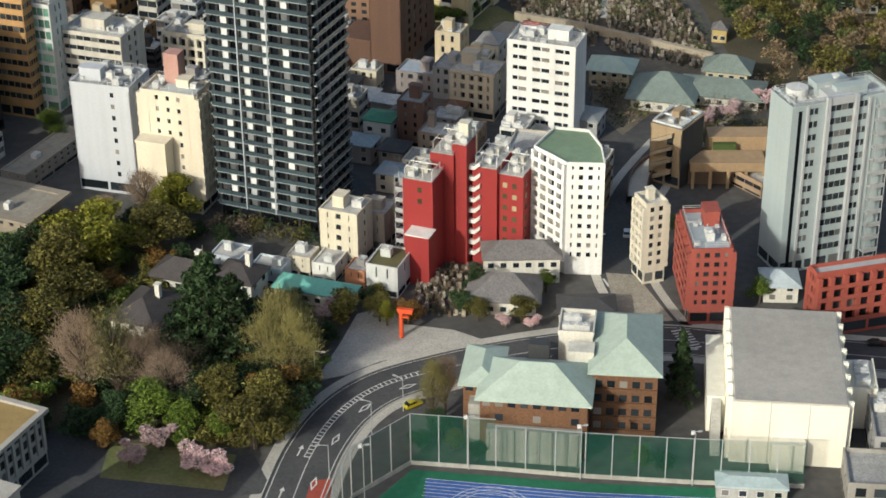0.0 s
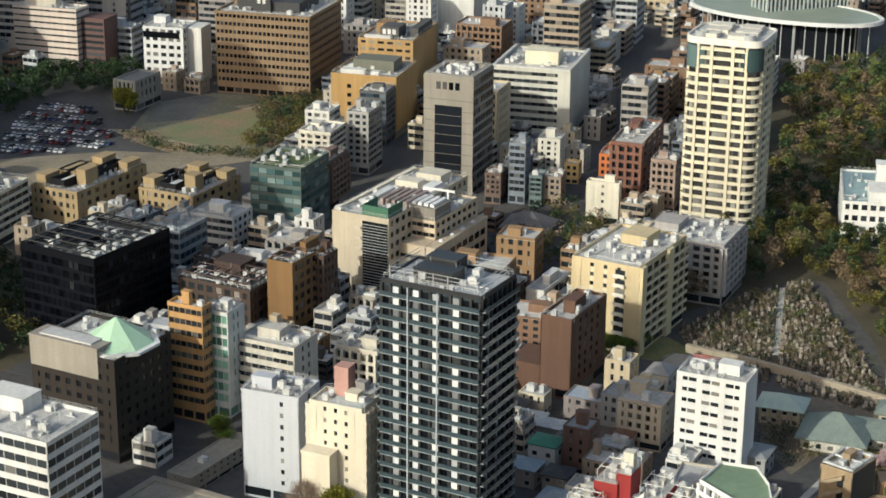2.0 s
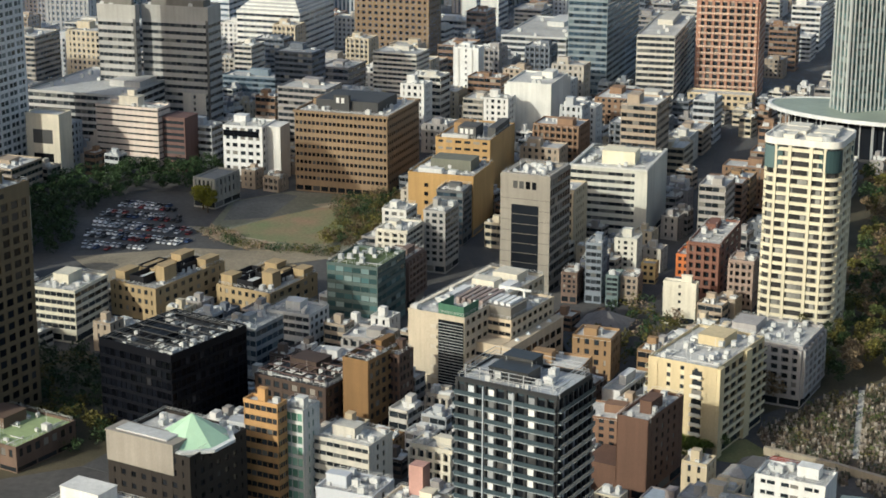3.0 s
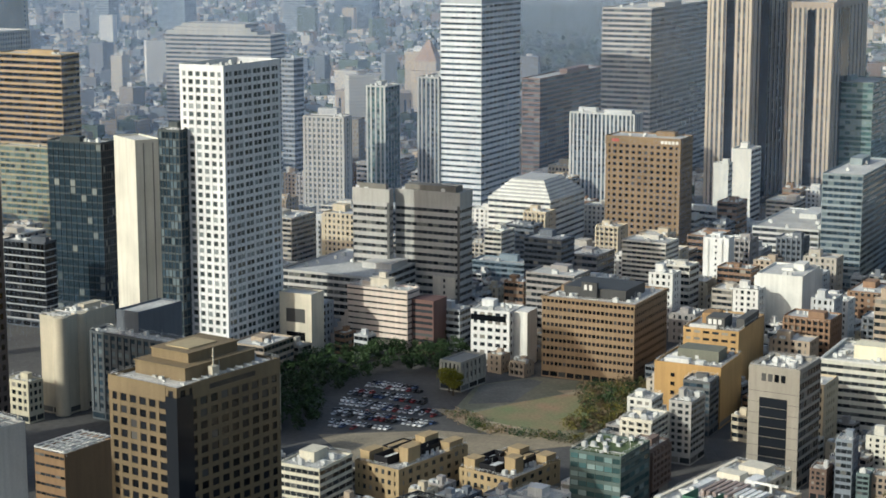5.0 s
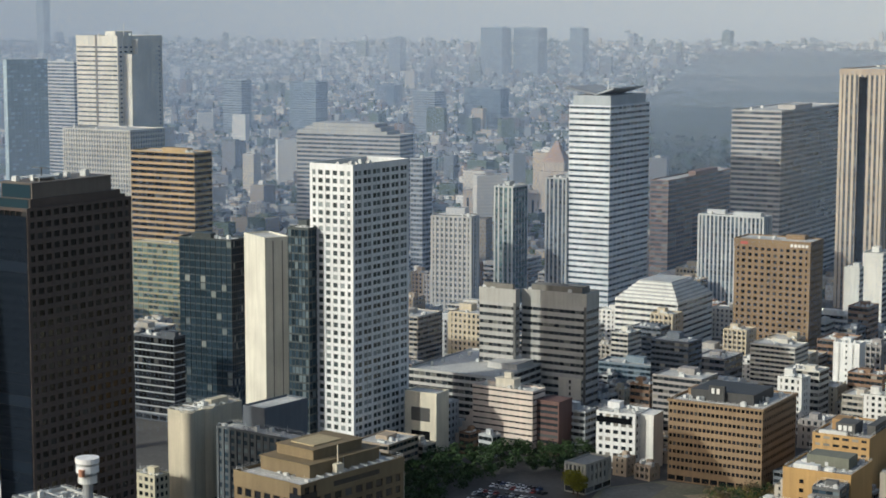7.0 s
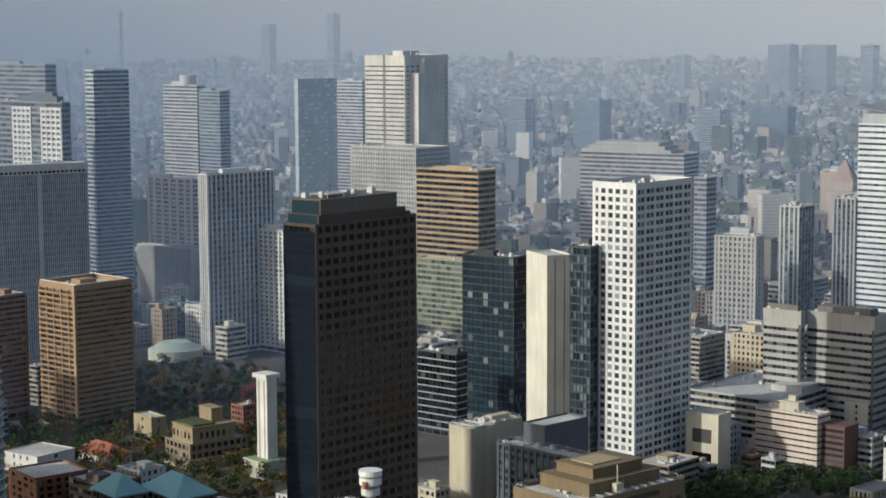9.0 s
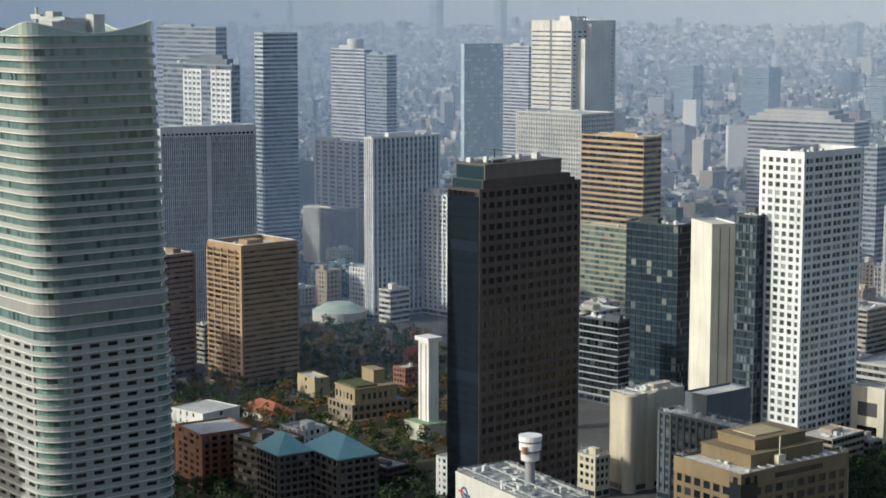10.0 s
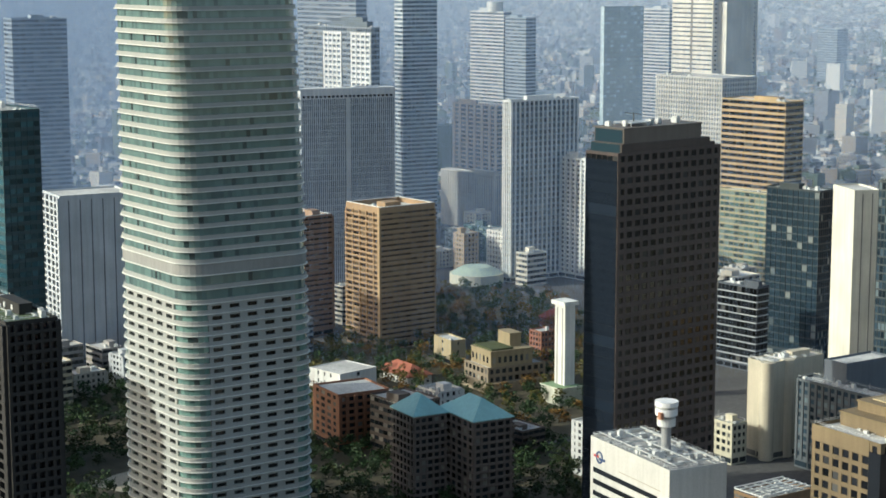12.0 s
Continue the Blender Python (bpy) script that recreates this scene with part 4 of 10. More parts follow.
building("office_tower", "grey-green glass tower with bands", 90.5, 1470.2, -17.5, 41.4, 52.1, 93.6, floors=22, mat=wall((0.22, 0.29, 0.28)), front="band", side="band", nb=(10, 5), glaz=GLASS_TEAL, opt={"spandrel": 0.35}, units=3, house=1, lod=2)
building("office_block", "dark glass office tower with lit blinds", -362.7, 996.1, -16.0, 36.3, 14.8, 95.8, floors=22, mat=wall((0.03, 0.045, 0.055), 0.4), front="glass", side="glass", nb=(10, 8), glaz=glass((0.018, 0.034, 0.05), (0.30, 0.32, 0.30), 0.09, 0.1, 0.5, 0.25), opt={"spandrel": 0.18}, units=6, house=1)
building("lift_shaft_tower", "smooth white concrete shaft tower with shadow joints", -307.0, 925.9, -48.0, 27.4, 14.3, 106.9, floors=25, mat=wall((0.66, 0.645, 0.57)), front="blank", side="blank", nb=(2, 3), units=0, house=0)
building("office_tower", "dark glass tower behind the white shaft", -270.3, 881.0, -16.0, 12.2, 19.5, 117.6, floors=28, mat=wall((0.07, 0.085, 0.09)), front="glass", side="glass", nb=(6, 6), glaz=GLASS_BLUE, opt={"spandrel": 0.2}, units=2, house=1)
building("office_block", "grey concrete block with rounded stair shaft", -293.3, 792.5, -25.0, 13.4, 34.3, 44.3, floors=11, mat=wall((0.60, 0.54, 0.42)), front="blank", side="blank", nb=(2, 6), units=6, house=1)
building("office_block", "dark slate office block with vertical windows", -257.1, 767.7, -24.0, 47.0, 10.4, 39.6, floors=10, mat=wall((0.10, 0.115, 0.13)), front="vert", side="vert", nb=(12, 5), units=3, house=0, opt={"pier": 0.35}, glaz=GLASS_BLUE)
building("plant_block", "blue-grey block with windowless walls", -258.2, 789.0, -24.0, 12.9, 29.2, 48.2, floors=12, mat=wall((0.13, 0.15, 0.18)), front="blank", side="blank", nb=(2, 2), units=0, house=0, coremat=None)
building("office_block", "small cream block beside the concrete shaft", -309.8, 766.0, -25.0, 14.6, 8.9, 18.1, floors=4, mat=wall((0.62, 0.57, 0.43)), front="punch", side="punch", nb=(4, 3), units=1, house=1)
building("museum_building", "pale stone building with a tall gateway opening", -214.6, 901.2, -17.5, 18.6, 12.4, 33.1, floors=6, mat=wall((0.64, 0.59, 0.48)), front="blank", side="blank", nb=(2, 2), units=0, house=0, roofmat=ROOFLIGHT)
building("office_block", "long low white and grey block with roof vents", -203.6, 992.7, -17.5, 56.2, 69.8, 30.8, floors=7, mat=wall((0.55, 0.54, 0.52)), front="band", side="band", nb=(16, 10), units=8, house=1)
building("office_block", "cream block with rounded low roof", -153.4, 997.0, -17.5, 13.8, 14.2, 24.6, floors=6, mat=wall((0.58, 0.55, 0.49)), front="punch", side="band", nb=(3, 4), opt={"pier": 0.7}, units=3, house=1)
building("office_block", "white slab block with a few windows", -7.5, 1078.9, -17.5, 15.4, 10.8, 35.8, floors=9, mat=wall((0.80, 0.80, 0.78)), front="punch", side="blank", nb=(3, 2), opt={"pier": 0.8, "spandrel": 0.6}, units=2, house=1)
building("office_block", "white slab block with plain walls", 31.0, 1009.1, -17.5, 24.9, 34.7, 30.9, floors=8, mat=wall((0.74, 0.74, 0.70)), front="blank", side="blank", nb=(3, 2), units=3, house=2)
building("office_tower", "slender white windowless office block", 8.7, 1368.7, -17.5, 14.9, 23.9, 51.8, floors=12, mat=wall((0.74, 0.74, 0.70)), front="blank", side="band", nb=(3, 3), units=1, house=1, lod=2)
building("office_block", "low white block with plain walls", -7.6, 1309.8, -17.5, 11.1, 9.1, 48.1, floors=12, mat=wall((0.66, 0.67, 0.64)), front="blank", side="band", nb=(3, 3), units=1, house=1, lod=2)
building("office_block", "steel-blue stepped office block", -134.5, 1103.2, -17.5, 39.2, 16.9, 13.8, floors=3, mat=wall((0.22, 0.28, 0.33)), front="band", side="band", nb=(10, 4), units=6, house=1, glaz=GLASS_BLUE, lod=2)
building("office_block", "grey office block with dark windows", -102.7, 1168.9, -17.5, 26.8, 33.3, 12.6, floors=2, mat=wall((0.42, 0.40, 0.37)), front="band", side="band", nb=(7, 4), units=4, house=2, lod=2)
building("hotel_tower", "terracotta and cream apartment tower", 148.2, 1102.6, -14.0, 34.5, 36.0, 63.0, floors=15, mat=wall((0.42, 0.22, 0.15)), front="balc", side="balc", nb=(8, 5), units=3, house=1, storeymat=wall((0.60, 0.44, 0.34)), lod=2)
building("hotel_podium", "sand-coloured podium of the apartment tower", 140.0, 1072.0, -16.5, 37.3, 13.0, 10.8, floors=2, mat=wall((0.55, 0.45, 0.30)), front="punch", side="punch", nb=(10, 5), units=0, house=0, lod=2)
building("office_block", "cream curved office block", 111.4, 1115.3, -14.0, 22.4, 84.9, 43.4, floors=11, mat=wall((0.60, 0.57, 0.50)), front="band", side="band", nb=(6, 6), units=4, house=1, lod=2)
building("office_block", "white office block with plant deck", 45.1, 1210.2, -17.5, 42.8, 81.1, 26.1, floors=6, mat=wall((0.60, 0.61, 0.60)), front="band", side="band", nb=(8, 6), units=8, house=2, lod=2)
building("office_block", "plain white block above the shops", 31.2, 1015.9, -17.5, 27.8, 36.0, 28.2, floors=7, mat=wall((0.76, 0.75, 0.70)), front="blank", side="blank", nb=(3, 3), units=5, house=1, lod=2)
building("office_tower", "grey-teal tower beyond the rooftops", 76.8, 1161.3, -17.5, 24.5, 84.4, 67.9, floors=17, mat=wall((0.25, 0.30, 0.32)), front="band", side="band", nb=(7, 5), units=2, house=1, lod=2, glaz=GLASS_BLUE)
building("office_tower", "teal glass tower with vertical white ribs above an oval canopy", 213.0, 985.0, -70.0, 16.0, 50.0, 112.0, floors=28, mat=wall((0.50, 0.53, 0.52)), front="vert", side="vert", nb=(4, 20), storeymat=wall((0.06, 0.08, 0.08)), units=2, house=0, glaz=GLASS_TEAL, opt={"pier": 0.3, "spandrel": 0.25}, lod=1)
building("office_tower", "dark brown office tower with a grid of deep windows", -302.0, 663.6, -20.0, 17.7, 56.5, 150.6, floors=35, mat=wall((0.105, 0.081, 0.074), 0.5, spec=0.3), front="glass", side="punch", nb=(6, 13), lod=0, glaz=glass((0.008, 0.009, 0.01), (0.05, 0.05, 0.05), 0.1), opt={"spandrel": 0.3}, opt2={"pier": 0.36, "spandrel": 0.45}, units=0, house=0)
building("apartment_tower", "golden brown apartment tower with stacked balconies", -581.0, 908.4, -22.0, 35.3, 38.6, 80.3, floors=25, mat=wall((0.36, 0.24, 0.14)), front="balc", side="band", nb=(5, 9), opt={"pier": 0.12, "fin": 0.5, "out": 1.2}, opt2={"spandrel": 0.62}, units=3, glaz=glass((0.05, 0.038, 0.03), (0.2, 0.15, 0.1), 0.3), house=1, parapet=3.0, roofmat=ROOFLIGHT)
building("apartment_tower", "brown apartment tower beside the golden one", -641.9, 904.8, -19.0, 29.1, 24.0, 72.1, floors=22, mat=wall((0.30, 0.20, 0.14)), front="balc", side="band", nb=(5, 7), opt2={"pier": 0.5, "spandrel": 0.62}, units=2, house=1)
building("office_tower", "large grey-blue tower with fine vertical fins and a white cornice", -660.4, 980.9, -38.0, 8.7, 62.3, 140.6, floors=34, mat=wall((0.54, 0.585, 0.645)), front="vert", side="vert", nb=(6, 46), opt={"pier": 0.45, "spandrel": 0.2}, units=5, house=2, storeymat=wall((0.37, 0.42, 0.49)), glaz=GLASS_HAZED, lod=1, parapet=2.0)
building("office_tower", "blue-grey tower with white vertical piers", -610.3, 1150.3, -24.0, 9.6, 59.7, 126.2, floors=30, mat=wall((0.74, 0.75, 0.76)), front="vert", side="vert", nb=(4, 15), opt={"pier": 0.35, "spandrel": 0.3}, units=6, house=1, glaz=GLASS_HAZED, storeymat=wall((0.30, 0.37, 0.46)))
building("apartment_tower", "white apartment tower with gridded balconies", -588.9, 1163.7, -20.0, 31.2, 9.8, 85.5, floors=25, mat=wall((0.74, 0.75, 0.74)), front="balc", side="balc", nb=(6, 4), units=3, house=1)
building("office_block", "smooth grey block with a white roof rim", -765.6, 1321.1, -17.5, 65.2, 8.7, 49.3, floors=12, mat=wall((0.56, 0.55, 0.53)), front="vert", side="vert", nb=(30, 4), units=2, house=1, storeymat=wall((0.30, 0.30, 0.30)), opt={"pier": 0.45}, lod=2)
building("office_tower", "grey-brown block with tall window slots", -859.4, 1497.0, -17.5, 60.9, 11.2, 89.4, floors=21, mat=wall((0.48, 0.43, 0.40)), front="vert", side="band", nb=(6, 4), units=4, house=2, lod=2)
building("office_tower", "gold and grey striped office tower", -480.0, 1235.5, -17.5, 56.7, 20.1, 125.3, floors=29, mat=wall((0.46, 0.33, 0.17)), front="band", side="band", nb=(8, 6), opt={"spandrel": 0.42}, units=4, house=2, glaz=GLASS_BLACK)
building("office_block", "glass and gold lower office block", -469.2, 1188.7, -17.5, 43.2, 11.2, 66.6, floors=16, mat=wall((0.40, 0.36, 0.22)), front="glass", side="glass", nb=(10, 4), opt={"spandrel": 0.35}, units=1, house=0, glaz=glass((0.06, 0.10, 0.10), (0.2, 0.24, 0.2), 0.3))
building("office_block", "blue glass office block with terraces", -377.3, 949.3, -17.5, 27.9, 10.0, 46.8, floors=11, mat=wall((0.07, 0.085, 0.11)), front="band", side="band", nb=(10, 6), opt={"spandrel": 0.16}, storeymat=wall((0.40, 0.43, 0.46)), units=6, house=1, glaz=GLASS_BLACK)
building("hotel_tower", "tall cream twin-slab hotel tower", -612.4, 1463.0, -17.5, 43.7, 57.3, 202.4, floors=52, mat=wall((0.68, 0.66, 0.60)), front="band", side="vert", nb=(8, 8), opt={"spandrel": 0.66}, units=2, house=1, lod=2)
building("hotel_podium", "banded wide podium block of the hotel", -591.8, 1398.8, -17.5, 69.4, 42.9, 129.6, floors=33, mat=wall((0.60, 0.59, 0.55)), front="vert", side="vert", nb=(26, 14), opt={"pier": 0.4, "spandrel": 0.4}, units=4, house=0, lod=2)
building("office_tower", "smooth pale blue glass tower", -716.5, 1501.9, -30.0, 5.4, 42.0, 180.6, floors=44, mat=wall((0.50, 0.60, 0.66)), front="glass", side="glass", nb=(3, 12), glaz=glass((0.44, 0.54, 0.60), (0.48, 0.58, 0.63), 0.3, 0.12, 0.5, 0.08), units=1, house=0, lod=2)
building("apartment_tower", "white banded tower in the haze", -791.3, 1743.3, -17.5, 35.7, 6.9, 171.8, floors=49, mat=wall((0.62, 0.64, 0.66)), front="band", side="band", nb=(6, 3), units=1, house=1, lod=2)
building("apartment_tower", "pale tower with balcony bands and round top", -896.9, 1584.7, -17.5, 47.7, 10.4, 171.8, floors=49, mat=wall((0.60, 0.62, 0.64)), front="band", side="band", nb=(6, 3), units=1, house=1, lod=2)
building("apartment_tower", "blue-grey residential tower in haze", -861.3, 1576.7, -17.5, 33.3, 13.4, 166.9, floors=48, mat=wall((0.36, 0.42, 0.48)), front="band", side="band", nb=(6, 3), units=1, house=1, lod=2)
building("apartment_tower", "white and blue striped residential tower", -797.7, 1286.7, -28.0, 13.4, 32.4, 193.4, floors=56, mat=wall((0.58, 0.62, 0.66)), front="band", side="band", nb=(3, 8), units=1, house=0, lod=2, glaz=GLASS_BLUE)
building("office_tower", "grey tower with two white window panels", -815.9, 1205.4, -17.5, 85.0, 8.1, 171.0, floors=41, mat=wall((0.26, 0.30, 0.34)), front="glass", side="glass", nb=(14, 3), glaz=GLASS_HAZED, units=5, house=2, lod=2)
building("office_tower", "dim grey tower in the haze", -952.4, 1392.7, -17.5, 85.2, 12.4, 195.4, floors=48, mat=wall((0.30, 0.34, 0.38)), front="band", side="band", nb=(8, 3), units=3, house=1, lod=2)
building("government_block", "long pale tiered government block", -473.0, 1692.1, -10.0, 107.4, 31.7, 109.0, floors=26, mat=wall((0.48, 0.48, 0.47)), front="band", side="band", nb=(20, 4), units=0, house=0, lod=2, opt={"spandrel": 0.5})
building("government_block", "blue-grey office slab of the ministry", -354.3, 1467.5, -17.5, 11.5, 15.7, 105.0, floors=25, mat=wall((0.36, 0.39, 0.44)), front="band", side="band", nb=(4, 3), units=1, house=0, lod=2)
building("office_block", "grey block with dark vertical windows", -291.3, 1310.9, -10.0, 31.8, 14.8, 76.4, floors=18, mat=wall((0.48, 0.48, 0.47)), front="vert", side="vert", nb=(9, 3), units=2, house=0, lod=2, opt={"pier": 0.5})
building("office_tower", "white and teal striped slab tower", -261.3, 1369.4, -17.5, 16.2, 23.4, 93.8, floors=22, mat=wall((0.52, 0.54, 0.53)), front="vert", side="glass", nb=(4, 5), storeymat=wall((0.14, 0.18, 0.2)), units=3, house=1, lod=2, glaz=GLASS_TEAL)
building("office_tower", "dark blue slab tower with a white edge", -219.9, 1370.6, -17.5, 17.8, 31.5, 101.1, floors=24, mat=wall((0.40, 0.42, 0.43)), front="vert", side="vert", nb=(5, 4), storeymat=wall((0.08, 0.11, 0.16)), units=2, house=1, lod=2, glaz=GLASS_BLUE)
building("office_tower", "brown-red slab with banded windows", -145.3, 1579.3, -17.5, 16.1, 136.5, 86.8, floors=21, mat=wall((0.22, 0.15, 0.13)), front="band", side="band", nb=(3, 8), units=2, house=1, lod=2)
building("office_block", "grey-white side block of the round glass tower", -691.1, 771.5, -30.0, 29.8, 41.4, 96.9, floors=26, mat=wall((0.50, 0.53, 0.57)), front="balc", side="blank", nb=(4, 6), units=0, house=0)
building("office_tower", "dark teal glass office tower", -577.4, 588.3, -20.0, 45.5, 17.6, 160.5, floors=39, mat=wall((0.03, 0.075, 0.095), 0.4), front="glass", side="glass", nb=(6, 6), glaz=glass((0.015, 0.055, 0.075), (0.06, 0.14, 0.17), 0.3), units=1, house=0)
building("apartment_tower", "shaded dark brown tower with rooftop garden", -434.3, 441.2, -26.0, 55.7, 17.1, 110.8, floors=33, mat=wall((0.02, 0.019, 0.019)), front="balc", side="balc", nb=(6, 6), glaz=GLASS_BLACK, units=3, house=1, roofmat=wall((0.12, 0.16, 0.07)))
building("apartment_tower", "grey-blue tower in the haze on the far side", -1039.8, 1105.4, -30.0, 23.6, 44.4, 176.6, floors=48, mat=wall((0.30, 0.36, 0.44)), front="band", side="band", nb=(2, 8), units=1, house=1, lod=2)
building("house_block", "white block with dark window openings", -535.4, 790.0, -14.0, 24.4, 25.4, 12.5, floors=2, mat=wall((0.72, 0.72, 0.71)), front="punch", side="punch", nb=(5, 3), opt={"pier": 0.75, "spandrel": 0.5}, units=0, house=0, parapet=0.4)
building("apartment_block", "red brick apartment block with balconies", -473.4, 705.9, -30.0, 25.7, 26.8, 26.1, floors=7, mat=wall((0.28, 0.13, 0.075)), front="punch", side="balc", nb=(4, 6), units=0, house=0)
building("house_block", "ochre villa with a flat roof and stair house", -523.5, 879.6, -30.0, 19.6, 9.4, 13.5, floors=2, mat=wall((0.40, 0.33, 0.21)), front="punch", side="punch", nb=(3, 3), opt={"pier": 0.7, "spandrel": 0.6}, units=1, house=0)
building("house_block", "ochre mansion with terraces", -469.5, 846.0, -30.0, 24.9, 35.1, 12.4, floors=2, mat=wall((0.26, 0.21, 0.15)), front="punch", side="punch", nb=(6, 9), units=0, house=0)
building("house_block", "red brick house with flat roof", -482.8, 913.3, -22.0, 10.4, 10.0, 16.2, floors=4, mat=wall((0.28, 0.12, 0.08)), front="punch", side="punch", nb=(4, 4), units=1, house=0)
building("office_block", "teal glass low office block", -684.5, 1199.4, -17.5, 33.7, 9.1, 25.2, floors=6, mat=wall((0.06, 0.11, 0.14)), front="glass", side="glass", nb=(8, 3), units=3, house=1, glaz=GLASS_TEAL, lod=2)
building("office_block", "dark glass low office block", -699.9, 1190.3, -17.5, 24.8, 8.4, 23.2, floors=5, mat=wall((0.05, 0.07, 0.10)), front="glass", side="glass", nb=(6, 3), units=1, house=0, glaz=GLASS_BLUE, lod=2)
building("office_block", "white broadcasting office block with slit windows", -240.3, 534.2, -33.0, 47.6, 21.2, 67.7, floors=16, mat=wall((0.58, 0.57, 0.54)), front="blank", side="blank", nb=(9, 5), opt={"spandrel": 0.68}, units=14, house=0, roofmat=ROOFGREY)


# ---- the round-cornered cream apartment tower ----
CW, CD, CF = 28.0, 26.0, 3.3
ct = thing("apartment_tower", "rounded cream apartment tower with wrap-round balconies", "building", 119.9, 664.6, -24.5)
FOOT.append((119.9, 664.6, -24.5, CW, CD))
CREAM_WALL = wall((0.66, 0.61, 0.46), 0.75, 0.14, 0.08)
DIM = glass((0.045, 0.045, 0.045), (0.30, 0.30, 0.28), 0.25, 0.1, 0.6)
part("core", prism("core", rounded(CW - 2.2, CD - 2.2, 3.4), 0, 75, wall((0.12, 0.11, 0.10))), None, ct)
rail = band("balcony_rail", rounded(CW, CD, 4.5), rounded(CW - 0.5, CD - 0.5, 4.25), 0, 0.95, CREAM_WALL)
slab = band("balcony_slab", rounded(CW + 0.3, CD + 0.3, 4.6), rounded(CW - 2.2, CD - 2.2, 3.4), -0.28, 0, wall((0.80, 0.74, 0.58), 0.7))
room = along(rounded(CW - 1.7, CD - 1.7, 3.7), 1.7)
row = pane_mesh("window", [pane(p, q, 0.02, CF - 0.3) for p, q in zip(room, room[1:] + room[:1])], DIM)
for k in range(22):
    z0 = 4.2 + k * CF
    part("balcony_slab", slab, None, ct, (0, 0, z0))
    part("balcony_rail", rail, None, ct, (0, 0, z0))
    tagged(part("glazing", row, None, ct, (0, 0, z0)), kind="stuff")
part("ground_floor", prism("ground_floor", rounded(CW, CD, 4.5), 0, 3.9, CREAM_WALL), None, ct)
for sd, W in ((0, CW), (1, CD), (2, CW), (3, CD)):
    for c, hw in ((5.0, 0.5), (W * 0.36, 0.6), (W * 0.64, 0.6), (W - 5.0, 0.5)):
        part("pier", boxes("pier", [on_face(sd, CW, CD, (c - hw, -1.0, 3.9, c + hw, 0.22, 76.6))], CREAM_WALL), None, ct)
for cx in (-CW / 2 + 4.5, CW / 2 - 4.5):
    for cy in (-CD / 2 + 4.5, CD / 2 - 4.5):
        part("corner_lantern", cyl("corner_lantern", 4.75, 66.5, 74.6, glass((0.05, 0.09, 0.095), (0.12, 0.17, 0.17), 0.3), 24), None, ct, (cx, cy, 0))
part("roof", prism("roof", rounded(CW + 0.4, CD + 0.4, 4.7), 76.6, 77.2, ROOFLIGHT), None, ct)
part("roof_rim", band("roof_rim", rounded(CW + 0.8, CD + 0.8, 4.9), rounded(CW - 0.4, CD - 0.4, 4.3), 75.4, 77.9, wall((0.78, 0.76, 0.70))), None, ct)
for x0, y0, x1, y1 in ((-10, -11, -3, -5), (1, -11, 9, -5.5), (-9, -3, -1, 3), (2, -3, 10, 3), (-10, 5, -2, 11), (2, 5, 9, 11)):
    part("roof_slab", boxes("roof_slab", [(x0, y0, 77.2, x1, y1, 78.6), (x0 - 0.2, y0 - 0.2, 78.6, x1 + 0.2, y1 + 0.2, 78.9)], wall((0.74, 0.71, 0.62))), None, ct)
for cx in (-9, 9):
    part("roof_ring", band("roof_ring", [(cx + 2.2 * math.cos(k * 0.3927), -10.0 + 2.2 * math.sin(k * 0.3927)) for k in range(16)], [(cx + 1.8 * math.cos(k * 0.3927), -10.0 + 1.8 * math.sin(k * 0.3927)) for k in range(16)], 77.2, 79.6, STEEL), None, ct)

# ---- trees ----
def leaf_cloud(centres, radii, count, size, rnd, flat=0.7):
    """Many small leaf sprays round the given lobe centres, denser at the lobes' skin."""
    vs, fs = [], []
    for _ in range(count):
        k = rnd.randrange(len(centres))
        c, r = centres[k], radii[k]
        u = Vector((rnd.gauss(0, 1), rnd.gauss(0, 1), rnd.gauss(0, 1))).normalized() * r * rnd.uniform(0.55, 1.08)
        p = Vector((c[0] + u.x, c[1] + u.y, c[2] + u.z * flat))
        a = Vector((rnd.gauss(0, 1), rnd.gauss(0, 1), rnd.gauss(0, 0.6))).normalized()
        b = a.cross(Vector((rnd.gauss(0, 1), rnd.gauss(0, 1), rnd.gauss(0, 1)))).normalized()
        s = size * rnd.uniform(0.55, 1.3)
        n = len(vs)
        vs += [p - a * s, p + b * s * 0.9, p + a * s]
        fs.append((n, n + 1, n + 2))
    return vs, fs


def limb(vs, fs, p, q, r0, r1):
    """A tapered six-sided limb from p to q."""
    p, q = Vector(p), Vector(q)
    ax = (q - p).normalized()
    a = ax.orthogonal().normalized()
    b = ax.cross(a)
    n = len(vs)
    for c, r in ((p, r0), (q, r1)):
        vs += [c + (a * math.cos(i * math.pi / 3) + b * math.sin(i * math.pi / 3)) * r for i in range(6)]
    fs += [(n + i, n + (i + 1) % 6, n + 6 + (i + 1) % 6, n + 6 + i) for i in range(6)]


BARK = wall((0.13, 0.10, 0.075), 0.9, 0.4, 0.4, name="bark")


